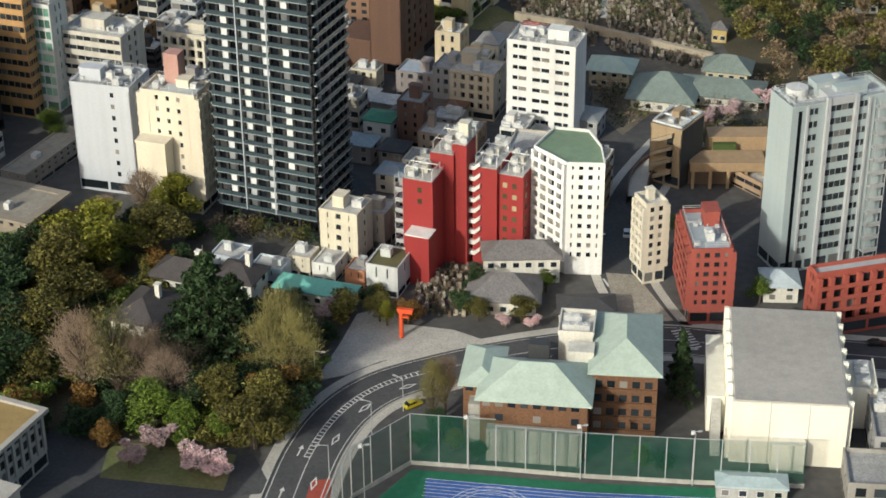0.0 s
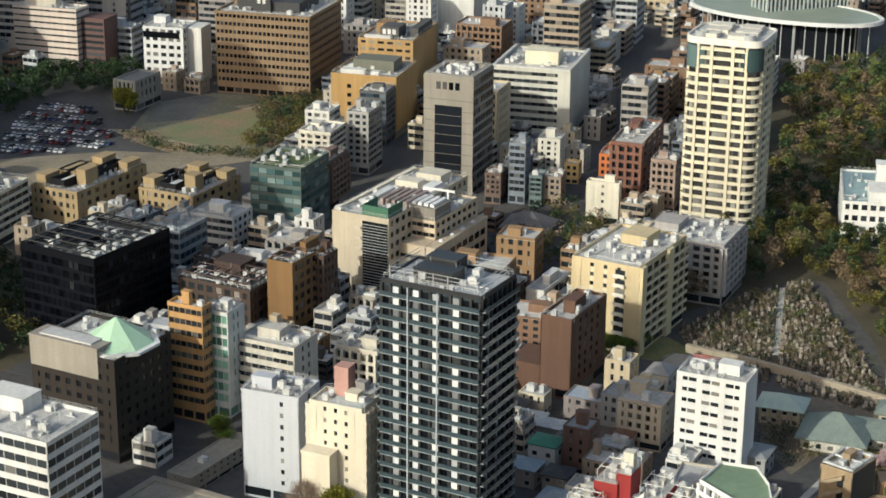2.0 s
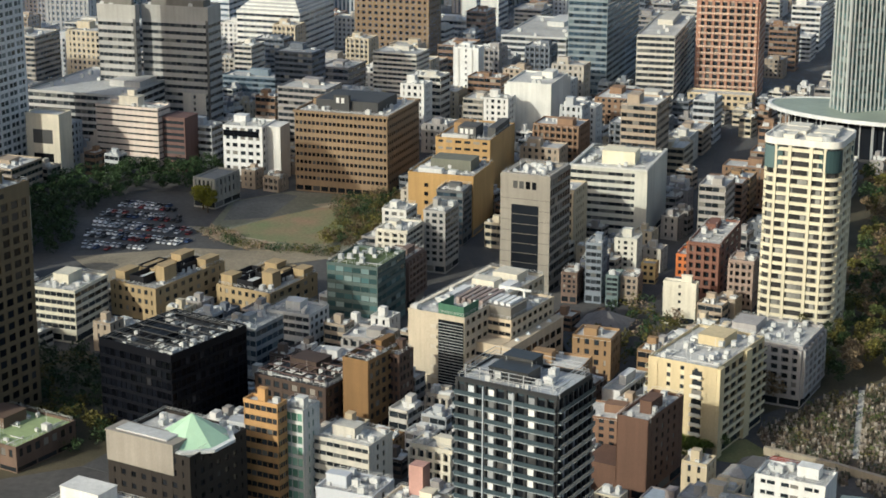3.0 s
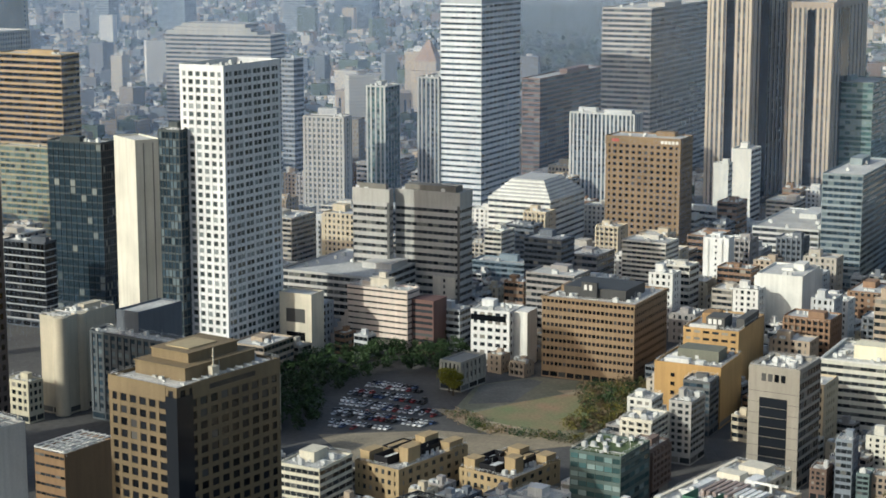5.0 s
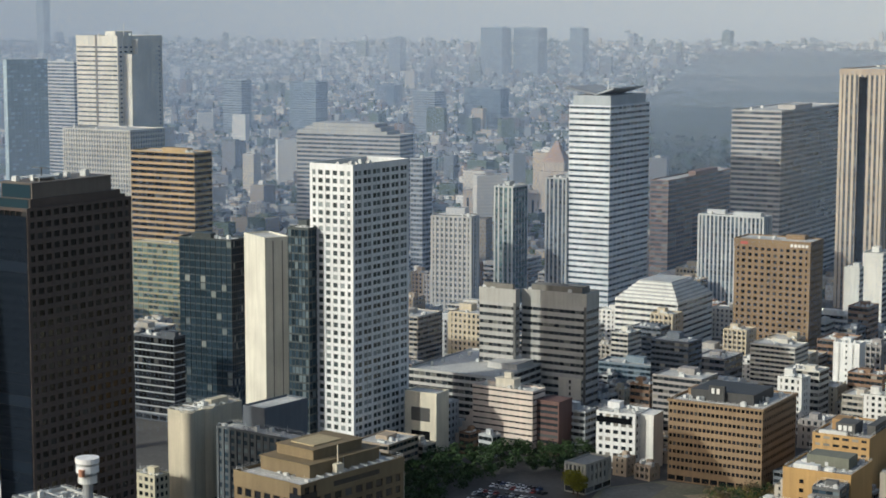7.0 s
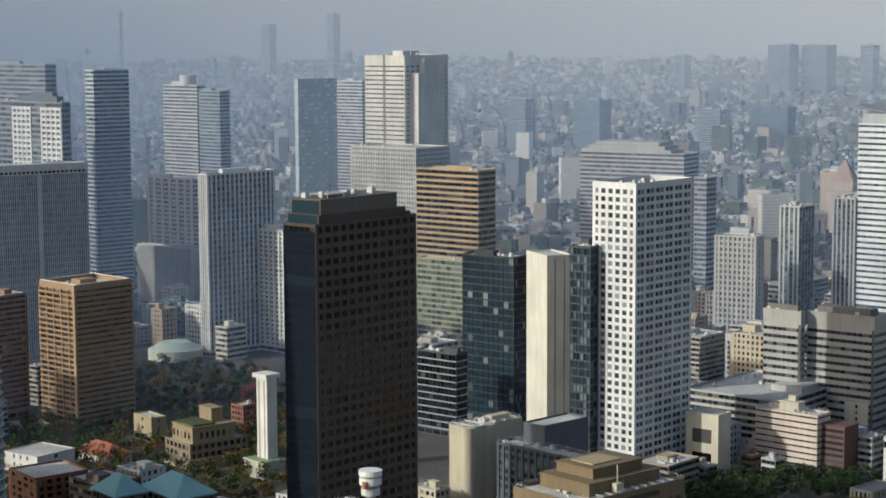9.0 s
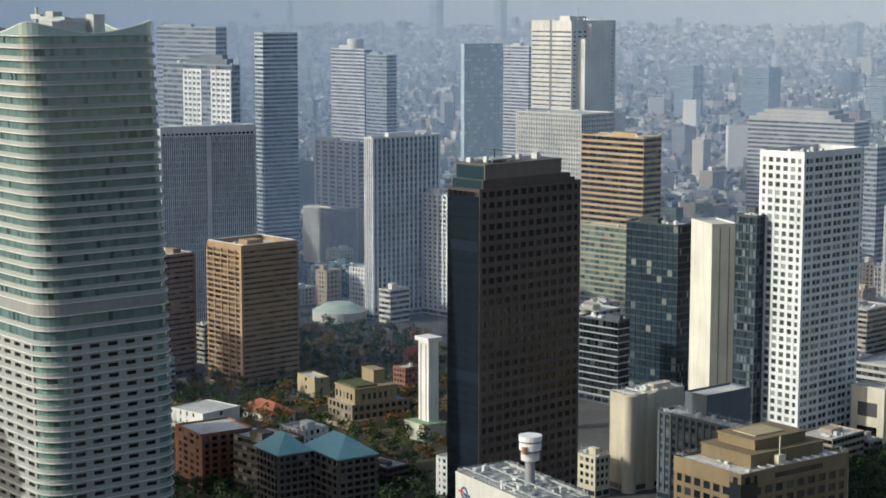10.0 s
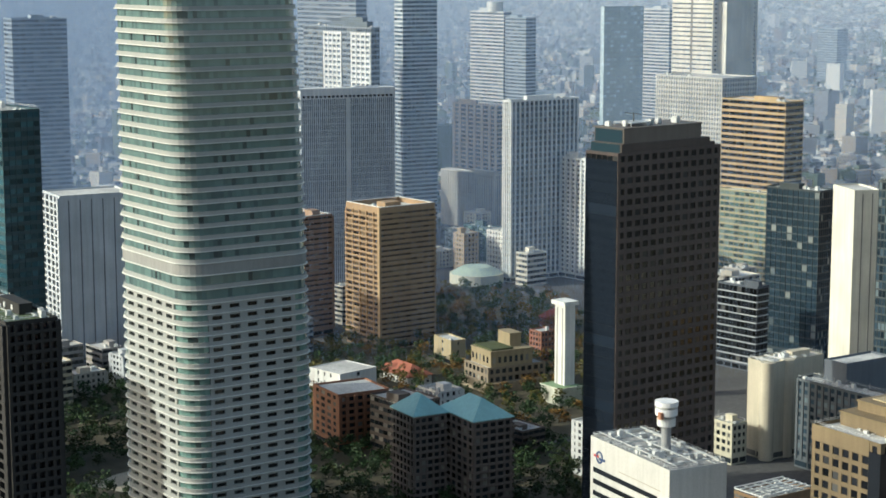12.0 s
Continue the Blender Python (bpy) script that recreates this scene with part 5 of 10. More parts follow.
def tree_proto(kind, seed, mat):
    """Meshes of a trunk and a crown about 10 m high."""
    rnd = random.Random(seed)
    tv, tf = [], []
    limb(tv, tf, (0, 0, 0), (0.1, 0, 4.5), 0.32, 0.2)
    cs, rs = [], []
    if kind == "broad":
        for i in range(14):
            a, e = rnd.uniform(0, 6.28), rnd.uniform(0.1, 1)
            c = (math.cos(a) * 3.3 * e, math.sin(a) * 3.3 * e, rnd.uniform(3.0, 8.8 - 1.6 * e))
            cs.append(c), rs.append(rnd.uniform(1.3, 2.2))
            limb(tv, tf, (0.05, 0, 3.2), c, 0.16, 0.04)
        cv, cf = leaf_cloud(cs, rs, 5200, 0.25, rnd)
    elif kind == "cedar":
        limb(tv, tf, (0.1, 0, 4.5), (0, 0, 10), 0.2, 0.04)
        for i in range(34):
            h = 1.5 + 8.2 * (i / 34)
            a, r = i * 2.4, (10.4 - h) * 0.42
            for s in (0.45, 0.95):
                cs.append((math.cos(a) * r * s, math.sin(a) * r * s, h - 0.5 * s)), rs.append(0.35 + 0.5 * r * 0.35)
            limb(tv, tf, (0, 0, h), (math.cos(a) * r, math.sin(a) * r, h - 0.5), 0.08, 0.02)
        cv, cf = leaf_cloud(cs, rs, 5200, 0.24, rnd, 0.35)
    elif kind == "bare":
        cv, cf = [], []
        for i in range(34):
            a, e = i * 2.4, rnd.uniform(0.25, 1)
            z = rnd.uniform(3.0, 9.0)
            e *= 1.15 - 0.75 * abs(z - 5.0) / 4.5
            q = Vector((math.cos(a) * 3.2 * e, math.sin(a) * 3.2 * e, z + 0.4))
            limb(tv, tf, (0.05, 0, max(1.2, z - 3.0)), q, 0.1, 0.025)
            cs.append(tuple(q)), rs.append(rnd.uniform(0.9, 1.5))
        for c, r in zip(cs, rs):                       # fine twigs
            for _ in range(130):
                p = Vector(c) + Vector((rnd.gauss(0, 0.5), rnd.gauss(0, 0.5), rnd.gauss(0, 0.5))) * r
                u = (p - Vector((0, 0, 3.5))).normalized() * 0.35 + Vector((rnd.gauss(0, 0.25), rnd.gauss(0, 0.25), rnd.gauss(0.15, 0.25)))
                s = u.orthogonal().normalized() * 0.028
                n = len(cv)
                cv += [p - s, p + s, p + u]
                cf.append((n, n + 1, n + 2))
    else:                                              # low spreading blossom or shrub
        for i in range(8):
            a, e = rnd.uniform(0, 6.28), rnd.uniform(0.2, 1)
            c = (math.cos(a) * 3.2 * e, math.sin(a) * 3.2 * e, rnd.uniform(3.2, 6.2))
            cs.append(c), rs.append(rnd.uniform(1.0, 1.8))
            limb(tv, tf, (0.05, 0, 2), c, 0.15, 0.04)
        cv, cf = leaf_cloud(cs, rs, 2600, 0.24, rnd)
    return mesh("trunk", tv, tf, BARK), mesh("crown", cv, cf, mat)


L_GREEN, L_DARK, L_OLIVE = leaves((0.085, 0.125, 0.02), 0.55), leaves((0.028, 0.052, 0.02), 0.55), leaves((0.11, 0.10, 0.026), 0.55)
L_YELLOW, L_RUST, L_PINK = leaves((0.17, 0.17, 0.022), 0.5), leaves((0.16, 0.09, 0.025), 0.5), leaves((0.56, 0.40, 0.40), 0.3)
L_TWIG = leaves((0.25, 0.185, 0.135), 0.3, "twigs")
KINDS = {}
for kname, shape, lm, word in (("green", "broad", L_GREEN, "leafy green broadleaf tree"), ("dark", "broad", L_DARK, "dark evergreen broadleaf tree"),
                               ("olive", "broad", L_OLIVE, "olive-green tree in new leaf"), ("yellow", "broad", L_YELLOW, "yellow-green tree in young leaf"),
                               ("rust", "broad", L_RUST, "rust-brown tree in bud"), ("cedar", "cedar", L_DARK, "tall dark cedar with tiered branches"),
                               ("cherry", "low", L_PINK, "pale pink cherry tree in blossom"), ("bare", "bare", L_TWIG, "bare brown tree with fine twigs"),
                               ("fresh", "bare", leaves((0.21, 0.19, 0.07), 0.3, "budding_twigs"), "tall thin tree with first green buds")):
    KINDS[kname] = ([tree_proto(shape, 11 * i + len(kname) * 7, lm) for i in range(2)], word)


def tree(kind, x, y, h, spread=1.0, rnd=random.Random(5), where="in the wooded garden"):
    protos, word = KINDS[kind]
    tm, cm = rnd.choice(protos)
    t = thing("tree", word + " " + where, "tree", x, y, rnd.uniform(0, 360), group="trees " + where)
    s = h / 10
    t.scale = (s * spread, s * spread, s)
    part("trunk", tm, None, t)
    part("crown", cm, None, t)
    return t


def shrub_proto(seed, mat):
    """A low bush of loose leaf sprays about 10 units high, on a short stem."""
    rnd = random.Random(seed)
    tv, tf = [], []
    limb(tv, tf, (0, 0, 0), (0, 0, 4), 0.3, 0.15)
    cs = [(rnd.uniform(-3.5, 3.5), rnd.uniform(-3.5, 3.5), rnd.uniform(3, 7)) for _ in range(10)]
    cv, cf = leaf_cloud(cs, [rnd.uniform(1.6, 2.6) for _ in cs], 1800, 0.45, rnd)
    return mesh("trunk", tv, tf, BARK), mesh("crown", cv, cf, mat)


for kname, lm, word in (("bush_dark", L_DARK, "dark evergreen bush"), ("bush_olive", L_OLIVE, "olive-green bush"), ("bush_rust", L_RUST, "rust-brown budding bush"), ("bush_green", L_GREEN, "fresh green bush")):
    KINDS[kname] = ([shrub_proto(91 + i, lm) for i in range(2)], word)


def inside(x, y, ring):
    hit, n = False, len(ring)
    for i in range(n):
        (x0, y0), (x1, y1) = ring[i], ring[(i + 1) % n]
        if (y0 > y) != (y1 > y) and x < (x1 - x0) * (y - y0) / (y1 - y0) + x0:
            hit = not hit
    return hit


def free(x, y, gap):
    """True where no footprint is within gap of the point."""
    for fx, fy, rz, w, d in FOOT:
        dx, dy = x - fx, y - fy
        if abs(dx) + abs(dy) > 260:
            continue
        c, s = math.cos(radians(rz)), math.sin(radians(rz))
        if abs(dx * c + dy * s) < w / 2 + gap and abs(-dx * s + dy * c) < d / 2 + gap:
            return False
    return True


def spread_points(ring, step, rnd, gap=2.0):
    xs, ys = [p[0] for p in ring], [p[1] for p in ring]
    y = min(ys)
    while y < max(ys):
        x = min(xs)
        while x < max(xs):
            px, py = x + rnd.uniform(-0.45, 0.45) * step, y + rnd.uniform(-0.45, 0.45) * step
            if inside(px, py, ring) and free(px, py, gap):
                yield px, py
            x += step
        y += step


def wood(label, ring, step, mats, seed, leaf=0.8, count=110, h=(8, 13)):
    """A far wood: many crowns, each of loose leaf sprays, as one mesh a colour."""
    rnd = random.Random(seed)
    data = [([], []) for _ in mats]
    for x, y in spread_points(ring, step, rnd):
        vs, fs = data[rnd.randrange(len(mats))]
        hh = rnd.uniform(*h)
        cs = [(x + rnd.uniform(-2.4, 2.4), y + rnd.uniform(-2.4, 2.4), hh * rnd.uniform(0.4, 0.85)) for _ in range(5)]
        v, f = leaf_cloud(cs, [rnd.uniform(1.6, 2.8) for _ in cs], count, leaf, rnd)
        n = len(vs)
        vs += v
        fs += [tuple(n + i for i in q) for q in f]
    for (vs, fs), m_ in zip(data, mats):
        if vs:
            tagged(new("wood", mesh("wood", vs, fs, m_)), label, "trees", kind="stuff")


# ---- the quarter at the tower's foot ----
def sheet(name, ring, z, mat, label, category, kind="structure", thick=0.25):
    return tagged(new(name, prism(name, ring, z - thick, z, mat)), label, category, kind=kind)


def strip(path, width):
    """The outline of a band of that width along a path."""
    left, right = [], []
    for i, (x, y) in enumerate(path):
        x0, y0 = path[max(0, i - 1)]
        x1, y1 = path[min(len(path) - 1, i + 1)]
        l = math.hypot(x1 - x0, y1 - y0)
        nx, ny = -(y1 - y0) / l, (x1 - x0) / l
        left.append((x + nx * width / 2, y + ny * width / 2))
        right.append((x - nx * width / 2, y - ny * width / 2))
    return left, right


def ribbon(name, path, width, z, mat, thick=0.2):
    l, r = strip(path, width)
    n = len(l)
    vs = [(x, y, zz) for zz in (z, z - thick) for x, y in l + r]
    fs = []
    for i in range(n - 1):
        fs += [(i, n + i, n + i + 1, i + 1), (2 * n + i, 2 * n + i + 1, 3 * n + i + 1, 3 * n + i), (i, i + 1, 2 * n + i + 1, 2 * n + i), (n + i, 3 * n + i, 3 * n + i + 1, n + i + 1)]
    return mesh(name, vs, fs, mat)


def smooth_path(pts, k=6):
    """A Catmull-Rom line through points."""
    out = []
    for i in range(len(pts) - 1):
        p0, p1, p2, p3 = (Vector(pts[max(0, min(len(pts) - 1, i + j))]) for j in (-1, 0, 1, 2))
        for s in range(k):
            t = s / k
            out.append(tuple(0.5 * (2 * p1 + (p2 - p0) * t + (2 * p0 - 5 * p1 + 4 * p2 - p3) * t * t + (3 * p1 - p0 - 3 * p2 + p3) * t ** 3)))
    return out + [tuple(pts[-1])]


MAIN_ROAD = smooth_path([(-6, 262), (0, 284), (5.6, 303), (11, 319.5), (18, 332.5), (27.5, 341.5), (42, 347), (58, 350.5), (76, 352.5), (93, 352), (112, 346), (140, 338), (190, 322)])
NORTH_ROAD = smooth_path([(94, 352), (91, 368), (90, 384), (93, 404), (104, 428), (121, 454), (140, 480)])
WEST_ROAD = smooth_path([(-120, 538), (-69, 510), (-40, 489), (0, 470), (24, 444), (30, 420)])
tagged(new("road", ribbon("road", MAIN_ROAD, 12.5, 0.1, ASPHALT)), "dark asphalt road curving round the school", "road", kind="structure")
tagged(new("road", ribbon("road", NORTH_ROAD, 11, 0.112, ASPHALT)), "shaded asphalt road with a zebra crossing", "road", kind="structure")
tagged(new("road", ribbon("road", WEST_ROAD, 12, 0.1, ASPHALT)), "asphalt street between office blocks", "road", kind="structure")
for p, w, lab in ((MAIN_ROAD, 17.5, "pale paved footway beside the curving road"), (NORTH_ROAD, 15.5, "pale paved footway beside the north road")):
    tagged(new("pavement", ribbon("pavement", p, w, 0.06, PAVING, 0.3)), lab, "pavement", kind="structure")
for side in (-6.45, 6.45):
    l, r = strip(MAIN_ROAD, abs(side) * 2)
    tagged(new("kerb", ribbon("kerb", l if side < 0 else r, 0.3, 0.26, PAVING)), "pale concrete kerb along the road", "kerb", kind="structure")
sheet("pavement", [(13, 346), (19.6, 360.7), (24.5, 373), (32, 376), (35, 367), (46, 363), (53, 357), (42, 354.6), (28, 352), (20, 347.5)], 0.13, PAVING, "pale stone forecourt before the temple lane", "pavement")
sheet("pavement", [(84, 360), (97, 360), (93, 382), (86, 384)], 0.14, wall((0.40, 0.37, 0.31), 0.9, 0.3, 0.3, name="worn_concrete"), "worn beige forecourt between road and houses", "pavement")
sheet("pavement", [(-33, 306), (2, 306), (-2, 322), (-26, 326), (-40, 334), (-70, 334), (-70, 306)], 0.08, ASPHALT, "shaded asphalt yard beside the embassy wall", "pavement")
sheet("flower_bed", [(-33, 316), (-8, 308), (-5, 320), (-31, 329)], 0.2, GRASS, "grass bed with cherry trees", "lawn")
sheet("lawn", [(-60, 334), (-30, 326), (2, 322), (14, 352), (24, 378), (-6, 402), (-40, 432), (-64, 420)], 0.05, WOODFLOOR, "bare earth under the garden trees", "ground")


def lane_marks():
    vs, fs = [], []

    def quad(pts):
        n = len(vs)
        vs.extend((x, y, 0.116) for x, y in pts)
        fs.append(tuple(range(n, n + len(pts))))
    for i in range(6, len(MAIN_ROAD) - 6):
        (x0, y0), (x1, y1) = MAIN_ROAD[i], MAIN_ROAD[i + 1]
        l = math.hypot(x1 - x0, y1 - y0)
        ux, uy = (x1 - x0) / l, (y1 - y0) / l
        nx, ny = -uy, ux
        for off in (-5.5, 0.0, 5.5) + ((1.3,) if 16 < i < 34 else ()):
            quad([(x0 + nx * (off - 0.09), y0 + ny * (off - 0.09)), (x0 + nx * (off + 0.09), y0 + ny * (off + 0.09)),
                  (x1 + nx * (off + 0.09), y1 + ny * (off + 0.09)), (x1 + nx * (off - 0.09), y1 + ny * (off - 0.09))])
        if 16 < i < 34:                                   # hatching between the lanes
            for k in range(2):
                cx, cy = x0 + ux * k * l / 2, y0 + uy * k * l / 2
                quad([(cx, cy), (cx + nx * 1.3, cy + ny * 1.3), (cx + nx * 1.3 + ux * 0.3, cy + ny * 1.3 + uy * 0.3), (cx + ux * 0.3, cy + uy * 0.3)])
        if i in (8, 12, 17):                              # arrows in the inner lane
            cx, cy = x0 + nx * 2.8, y0 + ny * 2.8
            quad([(cx - nx * 0.15, cy - ny * 0.15), (cx + nx * 0.15, cy + ny * 0.15), (cx + nx * 0.15 + ux * 2.6, cy + ny * 0.15 + uy * 2.6), (cx - nx * 0.15 + ux * 2.6, cy - ny * 0.15 + uy * 2.6)])
            quad([(cx - nx * 0.6 + ux * 2.6, cy - ny * 0.6 + uy * 2.6), (cx + nx * 0.6 + ux * 2.6, cy + ny * 0.6 + uy * 2.6), (cx + ux * 4.0, cy + uy * 4.0)])
        if i % 6 == 2:                                    # hollow diamonds in the outer lane
            for sgn in (1,):
                cx, cy = x0 - nx * 3 * sgn, y0 - ny * 3 * sgn
                o = [(cx + ux * 2.4, cy + uy * 2.4), (cx + nx * 0.75, cy + ny * 0.75), (cx - ux * 2.4, cy - uy * 2.4), (cx - nx * 0.75, cy - ny * 0.75)]
                q = [(cx + (a - cx) * 0.6, cy + (b - cy) * 0.6) for a, b in o]
                for k in range(4):
                    j = (k + 1) % 4
                    quad([o[k], o[j], q[j], q[k]])
    for (cx, cy), ang, n in (((90, 380), 8, 9), ((98, 352), 100, 8), ((107, 349), 100, 8)):
        c, s = math.cos(radians(ang)), math.sin(radians(ang))
        for k in range(n):
            a = (k - n / 2) * 1.15
            quad([(cx + c * u - s * v, cy + s * u + c * v) for u, v in ((a, -2), (a + 0.5, -2), (a + 0.5, 2), (a, 2))])
    return mesh("lane_markings", vs, fs, MARK)


tagged(new("lane_markings", lane_marks()), "white painted lane lines, diamonds and zebra crossings", "road marking", kind="stuff")
sheet("road_patch", [(6.5, 296), (11.5, 296), (14.5, 309), (9.8, 309)], 0.114, wall((0.36, 0.07, 0.045), 0.8, name="red_asphalt"), "red coloured bus lane surface", "road", thick=0.01)


def house(label, x, y, rz, w, d, h, rh, wmat, rmat, floors=2, name="house", category="house", over=0.7):
    b = thing(name, label, category, x, y, rz)
    FOOT.append((x, y, rz, w, d))
    part("wall", boxes("wall", [(-w / 2, -d / 2, 0, w / 2, d / 2, h)], wmat), None, b)
    part("roof", hip("roof", w, d, h + 0.02, h + rh, rmat, over), None, b)
    n = max(2, int(w / 3))
    wm = boxes("window", [(-0.7, -0.06, 0, 0.7, 0.0, 1.3)], GLASS)
    fm = boxes("window_frame", [(-0.8, -0.1, -0.1, 0.8, -0.0, -0.0), (-0.8, -0.1, 1.3, 0.8, 0, 1.4), (-0.8, -0.1, 0, -0.7, 0, 1.3), (0.7, -0.1, 0, 0.8, 0, 1.3)], wall((0.7, 0.69, 0.66)))
    for f in range(floors):
        z = 0.9 + f * (h / floors)
        for i in range(n):
            o = part("window", wm, None, b, (-w / 2 + (i + 0.5) * w / n, -d / 2, z))
            part("frame", fm, None, o)
        for i in range(max(1, int(d / 4))):
            part("window", wm, None, b, (w / 2, -d / 2 + (i + 0.5) * d / max(1, int(d / 4)), z), turn=math.pi / 2)
    return b


SLATE = wall((0.075, 0.065, 0.065), 0.7, 0.3, 0.35, name="dark_slates")
TILE_GREY = wall((0.20, 0.19, 0.19), 0.7, 0.3, 0.35, name="grey_roof_tiles")
COPPER = wall((0.45, 0.55, 0.48), 0.6, 0.18, 0.12, name="pale_green_copper")
COPPER_DARK = wall((0.21, 0.26, 0.235), 0.65, 0.25, 0.2, name="green_copper")
TEAL = wall((0.17, 0.50, 0.42), 0.6, 0.15, 0.12, name="turquoise_sheet")
BRICK = wall((0.175, 0.088, 0.045), 0.85, 0.2, 0.35, name="brown_brick")
CONCRETE = wall((0.42, 0.42, 0.39), 0.85, 0.3, 0.2, name="concrete")
PLASTER = wall((0.72, 0.70, 0.63), 0.85, 0.25, 0.15, name="plaster")
for lab, x, y, rz, w, d, h, rh in (("old villa wing with dark slate hipped roof", -14.5, 388.0, -28, 15, 9, 6.5, 3.4), ("old villa with dark slate roof and porch", -23.5, 373.5, -28, 11, 15, 6, 3.6),
                                   ("white villa with dark slate hipped roof", -2.0, 385.5, -28, 10, 9, 6.5, 2.6)):
    v = house(lab, x, y, rz, w, d, h, rh, PLASTER, SLATE)
    part("chimney", boxes("chimney", [(-0.6, -0.6, 0, 0.6, 0.6, 3.6), (-0.75, -0.75, 3.6, 0.75, 0.75, 3.9)], PLASTER), None, v, (w * 0.2, d * 0.1, h + rh * 0.5))
house("long low hall with a turquoise sheet roof", 15.6, 381.5, -27, 19, 6, 3.6, 2.2, PLASTER, TEAL, 1, "hall", "building")
house("white house with a long grey tiled roof", 65.5, 386.0, -6, 18, 8, 7, 2.8, PLASTER, TILE_GREY)
house("temple hall with a broad grey tiled roof", 59.5, 373.5, -12, 15, 11, 4.2, 4.2, PLASTER, TILE_GREY, 1, "temple_hall", "temple", 1.4)
house("low shed with a dark tiled roof", 77.5, 365.0, -8, 13, 8, 3.4, 1.4, PLASTER, wall((0.07, 0.07, 0.075), 0.7, name="dark_tiles"), 1, "shed", "shed", 0.5)
house("pavilion with a green copper hipped roof", 110.4, 495.5, -22, 12, 9, 5.6, 2.8, wall((0.5, 0.42, 0.28)), COPPER, 2, "pavilion", "building", 1.2)
house("temple house with green copper pyramid roof", 122.5, 479.5, -22, 17, 15, 4, 5.6, PLASTER, COPPER_DARK, 1, "temple_hall", "temple", 1.6)
house("temple residence with lower green copper roof", 139.5, 479.0, -22, 22, 12, 3.6, 3.2, PLASTER, COPPER_DARK, 1, "temple_hall", "temple", 1.4)
house("upper temple pavilion with green copper roof", 143.0, 486.5, -22, 12, 8, 7, 3.6, wall((0.6, 0.5, 0.34)), COPPER_DARK, 2, "temple_hall", "temple", 1.3)
house("small house with pale blue sheet roof", 124.5, 368.5, -10, 8, 8, 4.6, 2.2, PLASTER, wall((0.52, 0.6, 0.64), 0.5, name="blue_sheet"), 2)
house("broad temple roof of grey tiles in the wood", 196.0, 548.0, -14, 24, 20, 5, 8, PLASTER, TILE_GREY, 1, "temple_hall", "temple", 2.0)
house("long temple hall of grey tiles in the wood", 196.0, 586.0, -10, 42, 13, 6, 4.5, PLASTER, TILE_GREY, 1, "temple_hall", "temple", 1.6)
house("small yellow gatehouse at the graveyard", 150.0, 522.0, -22, 4.5, 4.5, 4.5, 2, wall((0.55, 0.42, 0.16)), TILE_GREY, 1, "gatehouse", "house", 0.4)
house("octagonal-roofed temple hall in a court", 47.0, 664.0, -20, 15, 13, 4.5, 5, PLASTER, TILE_GREY, 1, "temple_hall", "temple", 2.0)
for lab, x, y, rz, w, d, h, col in (("flat white annex roof beside the villa", -3.8, 399.0, -27, 8, 7, 5, (0.62, 0.68, 0.74)), ("pale blue flat-roofed annex beside the hall", 5.5, 393.0, -27, 8, 6, 4.2, (0.55, 0.62, 0.66)),
                                    ("small cream shop with flat roof", 13.5, 396.0, -27, 6, 6, 5, (0.66, 0.6, 0.48)), ("white shop with a bright flat roof", 20.0, 393.5, -27, 6, 9, 4.6, (0.75, 0.74, 0.7)),
                                    ("brick-coloured small shop on the lane", 26.5, 388.0, -27, 5, 6, 4.6, (0.45, 0.2, 0.11)), ("white house with planted roof terrace", 33.5, 385.0, -27, 8, 10, 8, (0.62, 0.63, 0.62)),
                                    ("cream stepped house beside the tower", 24.5, 400.0, -29, 10, 9, 15, (0.74, 0.68, 0.54)), ("grey house on the lane", 32.0, 408.0, -29, 9, 8, 10, (0.42, 0.38, 0.33)),
                                    ("low hall with a wide flat beige roof", -59.5, 430.0, -31, 22, 15, 7, (0.30, 0.26, 0.21)), ("long low wing with a flat beige roof", -52.0, 462.0, -31, 8, 30, 5, (0.36, 0.32, 0.27)),
                                    ("white outbuilding beside the low hall", -67.0, 411.0, -31, 12, 9, 4, (0.55, 0.6, 0.62))):
    building("house", lab, x, y, rz, w, d, h, mat=wall(col), floors=max(1, round(h / 3.2) - (1 if h > 6 else 0)), front="punch", side="punch", nb=(max(2, int(w / 3)), max(2, int(d / 3))),
             opt={"pier": 0.6, "spandrel": 0.5}, units=1 if h < 12 else 3, house=1 if h > 9 else 0, lod=2, ground=3.0, category="house", parapet=0.4, over=2.0 if "low hall" in lab else None,
             roofmat=wall((0.13, 0.12, 0.05)) if "planted" in lab else wall((0.34, 0.31, 0.26), 0.9, 0.3, 0.2, name="roof_felt") if "beige" in lab else ROOFLIGHT)
b = building("office_block", "embassy block with a flat ochre roof and white fascia", -56.3, 314.7, -31, 14, 26, 13, mat=wall((0.44, 0.42, 0.38)), floors=3, front="vert", side="vert", nb=(6, 10),
             opt={"pier": 0.3, "spandrel": 0.35}, units=0, house=0, roofmat=wall((0.36, 0.25, 0.10), 0.85, name="ochre_roof"), over=1.0, parapet=0.6)
# invented block out of view, added to throw shade on the yard
part("rear_wing", boxes("rear_wing", [(-12, -12, 0, 12, 12, 27), (-12.3, -12.3, 27, 12.3, 12.3, 27.8)], wall((0.44, 0.42, 0.38))), None, b, (19, -38, 0))

